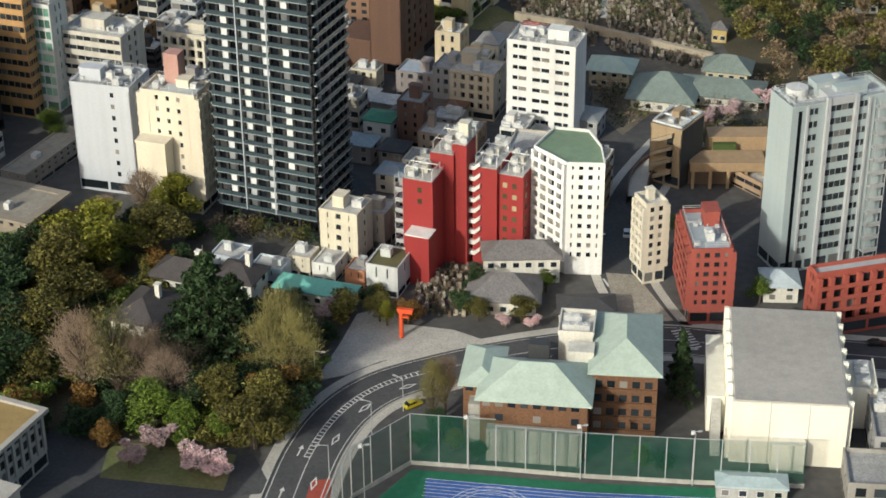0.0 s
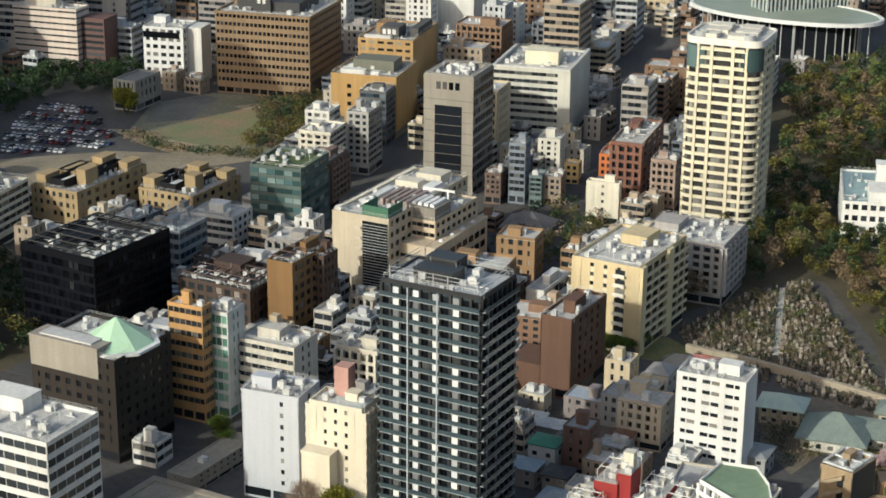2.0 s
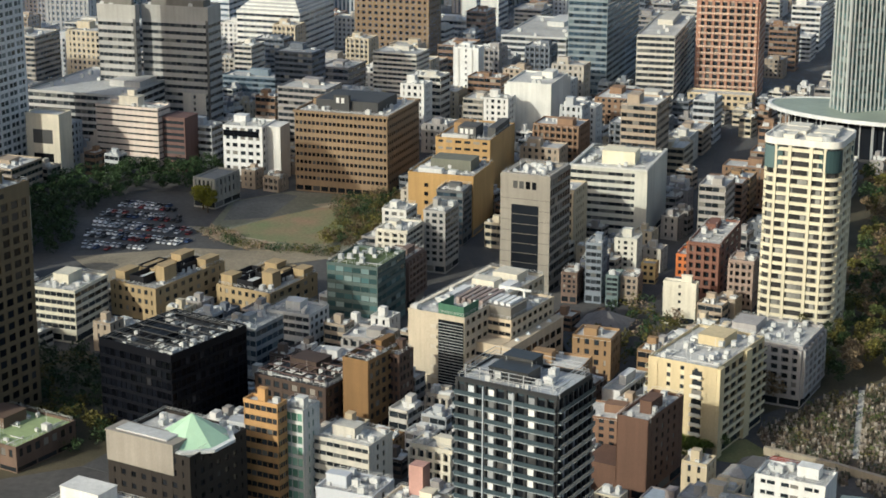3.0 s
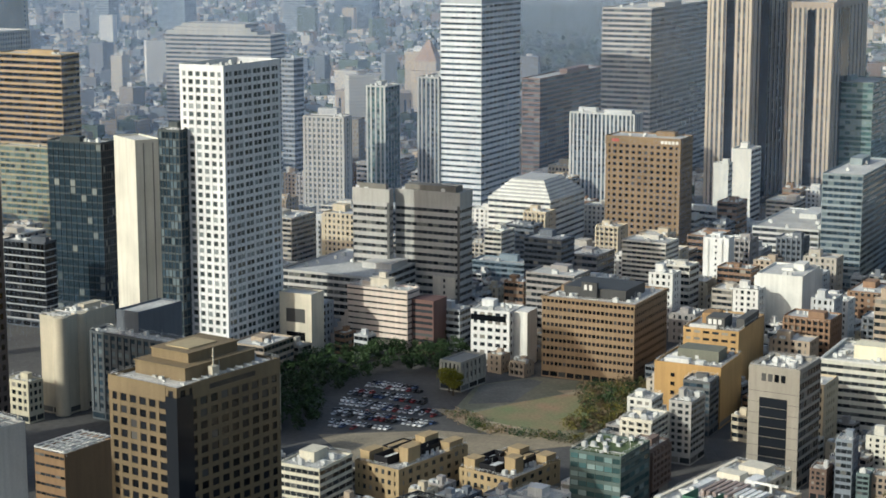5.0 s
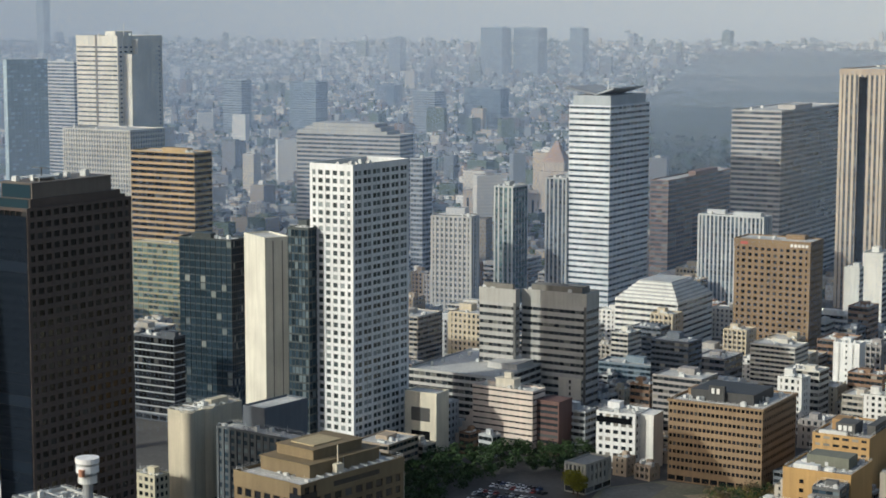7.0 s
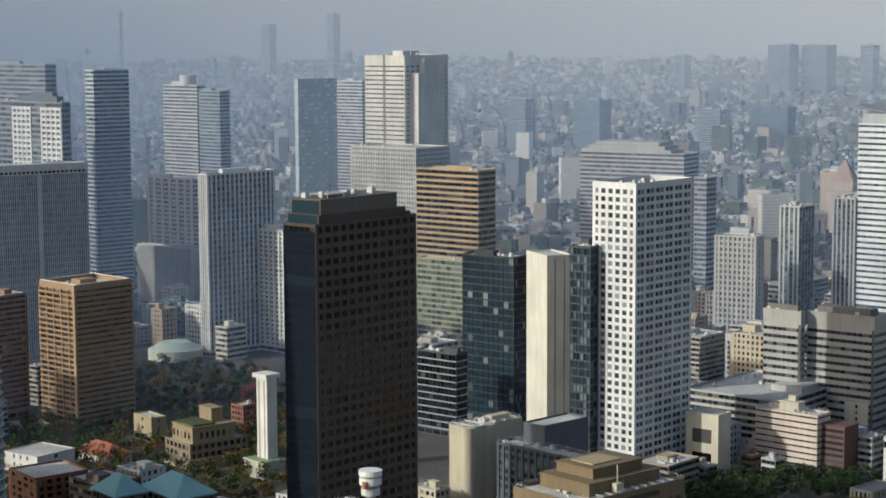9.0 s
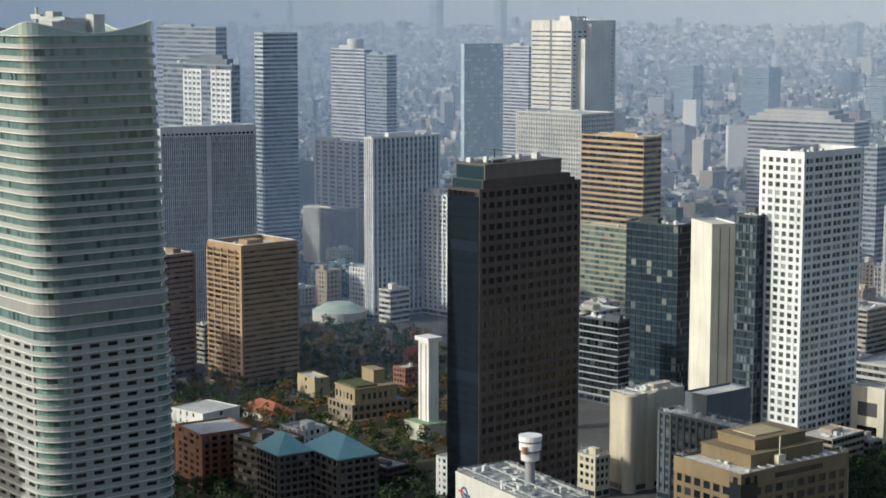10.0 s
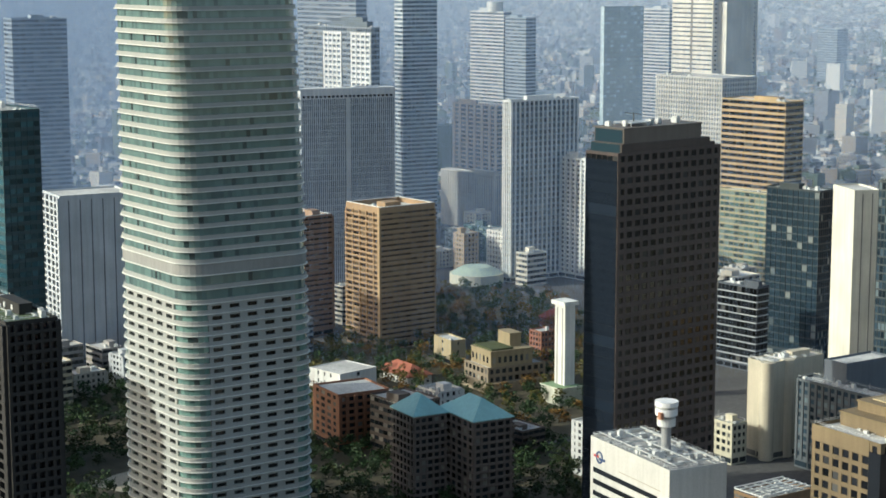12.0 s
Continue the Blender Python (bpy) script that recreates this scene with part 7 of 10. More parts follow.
# garden and street trees
rnd = random.Random(21)
for kind, x, y, h, s in (("cedar", -9.5, 355, 20, 0.85), ("cedar", -4.0, 352, 17, 0.9), ("cedar", -13.0, 360, 15, 0.9), ("fresh", 6.0, 350, 13, 0.9), ("fresh", 8.5, 354, 12, 0.9), ("fresh", 3.0, 345, 12, 0.9), ("fresh", 8.5, 344, 12, 0.9),
                         ("fresh", -30, 345, 15, 0.7), ("bare", -37, 346, 14, 0.8), ("bare", -24, 345, 11, 1.0), ("bare", -16, 343, 10, 1.1), ("bare", -19, 339, 9.5, 1.1), ("green", -22, 332, 9, 1.0), ("green", -16, 330, 8, 1.0),
                         ("yellow", -40, 399, 13, 1.2), ("yellow", -35, 405, 12, 1.1), ("olive", -44, 391, 13, 1.0), ("rust", -50, 404, 11, 0.9), ("olive", -42, 380, 9.5, 1.2), ("olive", -49, 370, 10, 1.1), ("dark", -55, 395, 13, 1.1),
                         ("dark", -60, 380, 12, 1.2), ("dark", -55, 365, 11, 1.2), ("dark", -58, 352, 11, 1.2), ("olive", -48, 352, 8.6, 1.1), ("rust", -52, 338, 8, 1.0), ("dark", -30, 333, 8, 1.1), ("rust", -32, 327, 7, 0.9),
                         ("olive", -8, 334, 9, 1.1), ("dark", -2, 338, 9, 1.0), ("olive", 2, 332, 9, 1.0), ("rust", 4, 336, 9, 1.0), ("olive", -1, 322, 9, 1.1), ("green", -8, 325, 7, 1.0), ("dark", -12, 336, 9, 1.1), ("olive", 5, 324, 7, 0.9),
                         ("cherry", -14.5, 315.5, 8, 1.2), ("cherry", -9.5, 313, 7, 1.2), ("cherry", -27, 318.5, 7.5, 1.2), ("cherry", -20.6, 324, 8.5, 1.1), ("cherry", 17, 371, 8, 0.9), ("cherry", 22, 374, 7, 0.9), ("rust", 21, 369, 6, 0.8),
                         ("olive", 29.5, 369, 8, 0.8), ("rust", 36.0, 367, 7.5, 1.0), ("yellow", 31, 367, 7, 0.7), ("dark", 49, 370, 7, 1.0), ("olive", 52, 366, 6, 0.9), ("olive", 62, 364, 7, 0.9), ("cherry", 58, 362, 5, 1.0), ("cherry", 64, 361, 5, 1.0),
                         ("dark", 53, 378, 9, 0.6), ("green", 70, 377, 6, 0.9), ("fresh", 37, 327, 13, 0.6), ("bare", 40, 330, 12, 0.6), ("dark", 38, 322, 6, 1.0), ("dark", 33, 317, 5.5, 1.0), ("olive", 40, 316, 5, 1.0), ("dark", 44, 312, 5, 1.0),
                         ("green", 77, 304, 6, 0.9), ("dark", 81, 302, 6, 0.9), ("cedar", 90.5, 326, 17, 0.45), ("cedar", 91.5, 331, 15, 0.45), ("green", 119, 365, 7, 0.8), ("dark", 27, 377, 5, 0.9), ("olive", 30, 379, 4.5, 0.9),
                         ("yellow", -18, 423, 10, 1.0), ("bare", -25, 428, 9, 1.0), ("dark", -12, 414, 6, 1.0), ("dark", -5, 410, 6, 1.0), ("rust", -44, 420, 8, 1.0), ("bare", -35, 425, 8, 1.1), ("dark", -27, 414, 9, 1.0), ("olive", -22, 408, 10, 1.1),
                         ("green", 100, 408, 5, 1.0), ("dark", 108, 402, 5, 1.2), ("cherry", 130, 462, 7, 1.3), ("cherry", 138, 466, 7, 1.2), ("bare", 128, 448, 6, 1.1), ("olive", 136, 448, 6, 1.2), ("cherry", 150, 470, 8, 1.3),
                         ("green", -52, 482, 8, 1.0), ("green", -49, 474, 7, 0.8), ("green", 68, 541, 8, 1.2), ("green", 73, 548, 8, 1.2), ("green", 64, 547, 7, 1.0), ("yellow", -130, 842, 13, 0.9), ("yellow", -127, 836, 11, 0.9)):
    big = 1.55 if kind not in ("cherry",) and h > 8.5 and y < 430 and x < 26 else 1.15
    tree(kind, x, y, h * big, s * 1.12, rnd)
GARDEN = [(-62, 336), (-34, 330), (-2, 320), (7, 326), (14, 350), (22, 372), (12, 376), (-8, 372), (-10, 398), (-30, 412), (-44, 428), (-66, 416)]
for x, y in spread_points(GARDEN, 7.0, rnd, 0.5):          # undergrowth
    tree(rnd.choice(("bush_dark", "bush_dark", "bush_dark", "bush_olive", "bush_rust", "bush_green")), x, y, rnd.uniform(5, 9), 1.25, rnd, "in the undergrowth of the garden")
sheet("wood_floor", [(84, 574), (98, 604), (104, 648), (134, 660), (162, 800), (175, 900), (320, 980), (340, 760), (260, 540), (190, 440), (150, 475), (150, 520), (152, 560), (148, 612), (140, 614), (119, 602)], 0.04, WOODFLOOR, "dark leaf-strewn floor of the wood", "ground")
L_SPRING = leaves((0.085, 0.105, 0.035))
L_BUD = leaves((0.15, 0.11, 0.065), 0.3, "budding_twigs")
WOODS = [L_DARK, L_OLIVE, L_OLIVE, L_SPRING, L_DARK, L_BUD, L_BUD]
wood("dense mixed wood behind the graveyard", [(88, 572), (98, 604), (104, 648), (134, 660), (140, 690), (290, 690), (260, 560), (190, 470), (156, 480), (150, 520), (152, 560), (148, 612), (140, 616), (119, 604)], 7.2, WOODS, 31, 0.55, 420, (9, 16))
wood("mixed park wood beyond the institute", [(140, 690), (172, 800), (190, 900), (300, 960), (330, 760), (290, 690)], 8.0, WOODS, 37, 0.8, 170, (9, 16))
wood("dark evergreen wood below the white tower", [(-222, 850), (-198, 892), (-149, 930), (-128, 905), (-138, 872), (-165, 868), (-182, 824), (-180, 764), (-205, 755)], 7, [L_DARK, L_DARK, L_DARK], 32, 0.8, 150)
wood("budding shrubs along the sports ground", [(-70, 784), (-62, 812), (-70, 838), (-66, 856), (-40, 868), (-28, 860), (-30, 796), (-48, 768)], 4.2, [L_OLIVE, L_DARK, L_BUD], 33, 0.6, 90, (4, 7))
wood("garden trees between the villas", [(-640, 1075), (-600, 840), (-520, 700), (-400, 745), (-390, 810), (-480, 985), (-560, 1080)], 10, [L_DARK, L_DARK, L_DARK, L_OLIVE, L_RUST], 34, 0.85, 120)
wood("temple court trees", [(32, 640), (36, 672), (70, 700), (96, 690), (64, 645), (56, 622)], 7, [L_DARK, L_OLIVE, L_TWIG], 35, 0.7, 90, (6, 9))
sheet("wood_floor", [(-740, 770), (-660, 810), (-520, 660), (-480, 700), (-320, 790), (-290, 700), (-320, 590), (-400, 510), (-580, 490)], 0.04, WOODFLOOR, "dark earth under garden trees", "ground")
sheet("wood_floor", [(-645, 1080), (-606, 840), (-520, 704), (-482, 706), (-395, 745), (-385, 810), (-478, 990), (-560, 1085)], 0.05, WOODFLOOR, "dark earth between the villas", "ground")
wood("dark trees at the foot of the round tower", [(-720, 765), (-660, 800), (-520, 640), (-480, 690), (-330, 780), (-300, 700), (-330, 600), (-400, 520), (-560, 500)], 9, [L_DARK, leaves((0.035, 0.05, 0.018)), L_DARK], 36, 0.85, 120)

sheet("building_plot", [(-534, 588), (-502, 586), (-500, 612), (-530, 616)], 0.12, wall((0.42, 0.38, 0.3), 0.9, 0.3, 0.3, name="bare_ground"), "pale bare earth of a building plot", "ground")

# bare earth, grass and a short wall on the sports ground
sheet("grass_patch", [(-114, 806), (-100, 790), (-74, 782), (-58, 790), (-52, 820), (-58, 848), (-76, 846), (-98, 826)], 0.11, mottled("trodden_grass", (0.13, 0.18, 0.08), (0.27, 0.17, 0.11), 0.055), "trodden grass and red earth on the sports ground", "ground", thick=0.01)
sheet("play_court", [(-118, 822), (-98, 828), (-88, 868), (-96, 872), (-117, 856)], 0.11, wall((0.20, 0.205, 0.19), 0.9, 0.4, 0.3, name="dark_court"), "dark surfaced play court on the sports ground", "court", thick=0.01)
sheet("footpath", [(-133, 812), (-120, 810), (-106, 796), (-82, 781), (-60, 768), (-64, 760), (-96, 769), (-114, 786)], 0.14, wall((0.38, 0.32, 0.22), 0.9, 0.3, 0.2, name="sandy_path"), "pale sandy lane beside the sports ground", "path", thick=0.01)
sheet("footpath", [(-75, 846), (-58, 850), (-50, 866), (-60, 868), (-66, 858), (-80, 852)], 0.14, wall((0.38, 0.32, 0.22), 0.9, 0.3, 0.2, name="sandy_path"), "pale sandy bank at the edge of the sports ground", "path", thick=0.01)
wood("hedge round the sports ground", [(-126, 800), (-118, 806), (-100, 782), (-82, 776), (-58, 770), (-60, 764), (-84, 769), (-104, 775)], 3.2, [L_OLIVE, L_DARK, L_TWIG], 51, 0.5, 60, (2, 4))
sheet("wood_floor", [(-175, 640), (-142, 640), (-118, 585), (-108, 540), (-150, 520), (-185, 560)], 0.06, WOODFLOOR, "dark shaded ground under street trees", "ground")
wood("dark street trees beside the black block", [(-172, 634), (-145, 636), (-122, 590), (-116, 545), (-140, 528), (-172, 560)], 6.5, [L_DARK, L_DARK, L_OLIVE], 52, 0.6, 150, (6, 10))
wood("low garden shrubs behind the villas", [(-8.7, 431.7), (19.7, 416.0), (20.5, 407.0), (-8.9, 416.3)], 3.0, [L_DARK, L_OLIVE, L_TWIG], 55, 0.4, 110, (2.5, 4.5))
sheet("temple_yard", [(101, 479), (106, 459), (117, 472), (132, 466), (146, 470), (156, 487), (146, 507), (112, 514), (106, 500)], 0.1, wall((0.25, 0.21, 0.155), 0.9, 0.35, 0.3, name="yard_earth"), "trodden earth yard round the temple houses", "yard", thick=0.03)
wood("shrubs and small trees of the temple yard", [(101, 482), (107, 464), (118, 470), (134, 464), (150, 468), (158, 486), (150, 494), (132, 470), (114, 486), (104, 500)], 3.4, [L_DARK, L_OLIVE, L_BUD, L_TWIG], 58, 0.4, 90, (2.5, 5))
wood("garden shrubs beside the retaining terrace", [(118, 452), (128, 446), (140, 444), (150, 456), (140, 462), (126, 462)], 3.6, [L_OLIVE, L_DARK, L_BUD], 59, 0.4, 90, (2.5, 4.5))
wood("small shrubs among the gravestones", CEM, 7.5, [L_OLIVE, L_GREEN, L_DARK], 57, 0.35, 70, (2.0, 3.5))


# ---- tops, crowns and single landmarks ----
def attached(b, name, bs, mat, at=(0, 0, 0), label=""):
    return part(name, boxes(name, bs, mat), None, b, at, label)


def find(words):
    """The thing whose label begins so."""
    return next(o for o in scene.objects if str(o.get("label", "")).startswith(words))


# pale green glass pyramid on the dark stone block
b = find("dark stone office block below")
oct_ring = [(10.6 * math.cos(radians(22.5 + 45 * i)), 10.6 * math.sin(radians(22.5 + 45 * i))) for i in range(8)]
part("pyramid_base", prism("pyramid_base", [(x * 1.16, y * 1.16) for x, y in oct_ring], 0.2, 1.0, wall((0.74, 0.76, 0.75))), None, b, (6.0, -0.5, 29.8))
part("pyramid_drum", prism("pyramid_drum", oct_ring, -0.2, 0.2, wall((0.3, 0.3, 0.29))), None, b, (6.0, -0.5, 29.8))
for i in range(8):
    p, q = oct_ring[i], oct_ring[(i + 1) % 8]
    part("pyramid_face", mesh("pyramid_face", [(*p, 1.0), (*q, 1.0), (0, 0, 8.0), (p[0] * 0.97, p[1] * 0.97, 0.9), (q[0] * 0.97, q[1] * 0.97, 0.9), (0, 0, 7.8)],
                              [(0, 1, 2), (3, 5, 4), (0, 3, 4, 1), (1, 4, 5, 2), (2, 5, 3, 0)], wall((0.47, 0.70, 0.50), 0.25, 0.1, 0.05, name="green_glass")), None, b, (6.0, -0.5, 29.8))
attached(b, "penthouse", [(-14.75, -12.8, 24.0, 9.0, -5.2, 32.6), (-14.95, -13.0, 32.6, 9.2, -5.0, 33.1)], wall((0.33, 0.30, 0.26)), label="beige front block with a flat roof")
attached(b, "roof_light", [(-12, -11.6, 33.1, 6, -6.4, 33.5)], wall((0.55, 0.56, 0.56)))

# stepped top and dark notch of the brown stone block
b = find("brown stone office block with cut")
BST = wall((0.20, 0.15, 0.085))
BA, BD, BH = (max(v.co[i] for v in next(o for o in b.children if o.name.startswith("roof")).data.vertices) for i in range(3))
attached(b, "upper_tier", [(-BA * 0.85, -BD * 0.62, BH, BA * 0.66, BD * 0.75, BH + 4.2), (-BA * 0.87, -BD * 0.64, BH + 4.2, BA * 0.68, BD * 0.77, BH + 4.6)], BST)
attached(b, "top_tier", [(-BA * 0.7, -BD * 0.4, BH + 4.6, BA * 0.42, BD * 0.56, BH + 7.4), (-BA * 0.72, -BD * 0.42, BH + 7.4, BA * 0.44, BD * 0.58, BH + 7.9)], BST)
attached(b, "roof_lid", [(-BA * 0.5, -BD * 0.25, BH + 7.9, BA * 0.2, BD * 0.3, BH + 8.3)], wall((0.40, 0.33, 0.2)))
# corner glass set proud; its darkness also imitates the shade inside the notch
attached(b, "corner_glazing", [(BA * 0.7, -BD - 0.6, 0, BA + 0.6, -BD * 0.72, BH - 2.3)], GLASS_BLACK, label="dark glazed corner notch")
attached(b, "cornice", [(-BA - 0.4, -BD - 0.45, BH - 3.9, BA * 0.7, -BD - 0.2, BH + 1.1), (BA + 0.2, -BD * 0.72, BH - 3.9, BA + 0.45, BD + 0.4, BH + 1.1)], BST)
attached(b, "vent_slot", [(BA + 0.4, -BD * 0.4, BH - 2.3, BA + 0.5, BD * 0.5, BH - 0.7)], GLASS_BLACK)
for k in range(9):
    attached(b, "roof_beam", [(BA * 0.75, -BD * 0.55 + 4 * k, BH + 0.9, BA * 0.97, -BD * 0.55 + 0.4 + 4 * k, BH + 1.3)], STEEL)
attached(b, "roof_arm", [(BA * 0.77, -6, BH + 0.9, BA * 0.9, -3, BH + 3.7), (BA * 0.82, -4.7, BH + 3.7, BA * 0.84, -4.3, BH + 9.5)], wall((0.55, 0.5, 0.4)))

# crown of the dark brown tower
b = find("dark brown office tower with a grid")
DK = wall((0.095, 0.073, 0.067), 0.5, spec=0.3)
strip_m = boxes("glass_strip", [(-8.75, -28.45, 0, 8.45, -28.3, 4.17)], glass((0.012, 0.017, 0.026), (0.012, 0.018, 0.028), 0.2, 0.06, 0.5, 0.05))
for k in range(33):
    part("glass_strip", strip_m, None, b, (0, 0, 8 + k * 4.26))
attached(b, "crown_tier", [(-8.45, -26.05, 150.59, 8.45, 22.6, 154.72)], DK)
attached(b, "crown_tier", [(-8.06, -24.57, 154.72, 8.06, 17.69, 160.12), (-8.36, -24.87, 160.12, 8.36, 17.99, 160.71)], wall((0.15, 0.125, 0.11), 0.5))
attached(b, "crown_glass", [(-8.16, -26.24, 150.88, 7.47, -26.05, 154.52), (-7.47, -24.77, 154.91, 7.28, -24.57, 159.92)], glass((0.014, 0.028, 0.038), (0.02, 0.04, 0.05), 0.2))
attached(b, "crown_tier", [(-8.25, 22.6, 150.59, 8.25, 25.56, 152.85)], DK)
rr = random.Random(3)
for k in range(9):
    u = part("rooftop_unit", UNIT_MESH, DUSK, b, (rr.uniform(-6, 6), -22 + k * 4.4, 160.71))
    u.scale = (rr.uniform(0.8, 1.6), rr.uniform(0.8, 1.4), rr.uniform(0.7, 1.3))
attached(b, "helipad", [(-4.92, -17.69, 161.89, 4.92, -5.9, 162.18), (-4.72, -17.49, 160.71, -4.43, -17.2, 161.89), (4.43, -17.49, 160.71, 4.72, -17.2, 161.89), (-4.72, -6.39, 160.71, -4.43, -6.1, 161.89), (4.43, -6.39, 160.71, 4.72, -6.1, 161.89)], STEEL)
attached(b, "roof_arm", [(-0.2, -11.8, 162.18, 0.2, -11.41, 165.53), (-4.92, -11.8, 165.03, 3.93, -11.5, 165.34)], DUSK)

# dark glazing strips of the two beige towers and the sign bars of the brown one
for words in ("tall beige stone tower", "second beige stone tower"):
    b = find(words)
    BA, BD, BH = (max(v.co[i] for v in next(o for o in b.children if o.name.startswith("roof")).data.vertices) for i in range(3))
    attached(b, "glazing_strip", [(-2.4, -BD - 0.75, 6, 3.6, -BD - 0.6, BH - 5)], GLASS_BLACK)
    attached(b, "glazing_strip", [(BA + 0.6, -BD * 0.55, 6, BA + 0.75, -BD * 0.1, BH - 5)], GLASS_BLACK)
    attached(b, "cornice", [(-BA - 0.7, -BD - 0.7, BH - 3.5, BA + 0.7, -BD - 0.4, BH + 0.6), (BA + 0.4, -BD - 0.4, BH - 3.5, BA + 0.7, BD, BH + 0.6)], wall((0.44, 0.37, 0.31)))
b = find("tall brown tower with a grid")
BA, BD, BH = (max(v.co[i] for v in next(o for o in b.children if o.name.startswith("roof")).data.vertices) for i in range(3))
attached(b, "cornice", [(-BA - 0.5, -BD - 0.5, BH - 4.5, BA + 0.5, -BD - 0.3, BH + 0.8)], wall((0.24, 0.165, 0.095)))
for k in range(5):
    attached(b, "sign_bar", [(BA - 13 + k * 2.5, -BD - 0.62, BH - 3, BA - 11.2 + k * 2.5, -BD - 0.51, BH - 1)], wall((0.75, 0.74, 0.7)))
attached(b, "sign_bar", [(-BA + 4, -BD - 0.62, BH - 3, -BA + 9, -BD - 0.51, BH - 1)], wall((0.5, 0.12, 0.1)))

# winged crown of the finned tower
b = find("tall white tower with horizontal fins")
w2, d2 = 33.4 / 2, 69.0 / 2
attached(b, "crown_block", [(-w2 * 0.9, -d2 * 0.9, 155.2, w2 * 0.9, d2 * 0.9, 163)], wall((0.42, 0.46, 0.5)))
for sx in (-1, 1):
    vs = [(0, -d2 * 0.7, 163), (sx * (w2 + 3), -d2 - 2, 168), (sx * (w2 + 3), d2 * 0.5, 168), (0, d2 * 0.7, 163)]
    vs += [(x, y, z + 1.2) for x, y, z in vs]
    part("wing", mesh("wing", vs, [(0, 1, 2, 3), (7, 6, 5, 4), (0, 4, 5, 1), (1, 5, 6, 2), (2, 6, 7, 3), (3, 7, 4, 0)], wall((0.36, 0.38, 0.4))), None, b)
attached(b, "mast", [(-0.4, -4, 164, 0.4, -3.2, 174)], STEEL)

# sloping banded roof of the white block
b = find("white office block with a sloping")
ww, dd, h0 = 44.9, 58.9, 35.0
for k in range(6):
    s0 = 1 - 0.085 * k
    part("roof_band", boxes("roof_band", [(-ww / 2 * s0, -dd / 2 * s0, h0 + 0.3 + k * 2.0, ww / 2 * s0, dd / 2 * s0, h0 + 1.5 + k * 2.0)], wall((0.80, 0.80, 0.76))), None, b)
    part("roof_step", boxes("roof_step", [(-ww / 2 * s0 + 1.2, -dd / 2 * s0 + 1.2, h0 + 1.5 + k * 2.0, ww / 2 * s0 - 1.2, dd / 2 * s0 - 1.2, h0 + 2.3 + k * 2.0)], wall((0.45, 0.46, 0.46))), None, b)

# parliament with its stepped pyramid
STONE = wall((0.50, 0.43, 0.36), 0.85, name="granite")
pa = thing("parliament_building", "pale granite parliament with a stepped pyramid tower", "building", -318, 1925, -8)
part("wing", boxes("wing", [(-100, -14, 0, 100, 14, 33), (-100, -16, 33, 100, 16, 34.5)], STONE), None, pa)
part("tower", boxes("tower", [(-15, -17, 0, 15, 13, 58)], STONE), None, pa)
part("tower_stage", boxes("tower_stage", [(-12, -14, 58, 12, 10, 66), (-12.6, -14.6, 66, 12.6, 10.6, 67.5)], STONE), None, pa)
for i in range(5):
    part("pillar", boxes("pillar", [(-11 + i * 5.2, -14.6, 58, -9.6 + i * 5.2, -14.0, 66)], wall((0.58, 0.5, 0.42))), None, pa)
for k in range(9):
    s = 11.5 - k * 1.22
    part("pyramid_step", boxes("pyramid_step", [(-s, -2 - s, 67.5 + k * 2.4, s, -2 + s, 69.9 + k * 2.4)], wall((0.46, 0.34, 0.28))), None, pa)
for i in range(30):
    part("window", boxes("window", [(-96 + i * 6.6, -14.1, 8, -93.5 + i * 6.6, -14.0, 27)], GLASS), None, pa)
FOOT.append((-318, 1925, -8, 204, 34))

# twin apartment blocks with turquoise hipped roofs
for x, y, w, d in ((-393.5, 636.5, 19, 15), (-371.5, 645.0, 28, 18)):
    b = building("apartment_block", "grey-brown apartment block with a turquoise hipped roof", x, y, -30, w, d, 40, mat=wall((0.17, 0.14, 0.125)), floors=12, front="balc", side="balc", nb=(6, 5),
                 opt={"pier": 0.3, "out": 1.3, "fin": 0.15}, units=0, house=0, parapet=0)
    part("roof_crown", hip("roof_crown", w, d, 40.6, 47.5, wall((0.33, 0.60, 0.60), 0.55, 0.15, 0.1, name="turquoise_copper"), 0.8), None, b, label="turquoise copper hipped roof")
# white ventilation pillar
pl = thing("vent_tower", "slender white pillar tower with a flat cap", "tower", -425.3, 829.2, -25)
part("shaft", boxes("shaft", [(-4.2, -3.2, 0, 4.2, 3.2, 50.5)], wall((0.76, 0.76, 0.73))), None, pl)
part("cap", boxes("cap", [(-5.6, -4.6, 50.5, 5.6, 4.6, 52.6)], wall((0.80, 0.80, 0.77))), None, pl)
for x0 in (-2.6, 1.6):
    part("groove", boxes("groove", [(x0, -3.24, 4, x0 + 1.0, -3.2, 49)], wall((0.3, 0.3, 0.29))), None, pl)
part("pedestal", boxes("pedestal", [(-8, -9, 0, 8, 5, 8), (-8.4, -9.4, 8, 8.4, 5.4, 9)], wall((0.55, 0.55, 0.46))), None, pl)
part("pedestal_roof", boxes("pedestal_roof", [(-7.8, -8.8, 9, 7.8, 4.8, 9.2)], wall((0.22, 0.32, 0.18))), None, pl)
FOOT.append((-425, 829, -25, 18, 16))
house("villa with a red tiled hipped roof", -521.6, 828.9, -25, 30, 15, 5, 5, PLASTER, wall((0.34, 0.11, 0.065), name="red_tiles"), 1)
house("red-roofed house beside terraces", -515, 993, -25, 14, 16, 8, 6, wall((0.3, 0.12, 0.1)), wall((0.28, 0.07, 0.06), name="red_tiles"), 2)
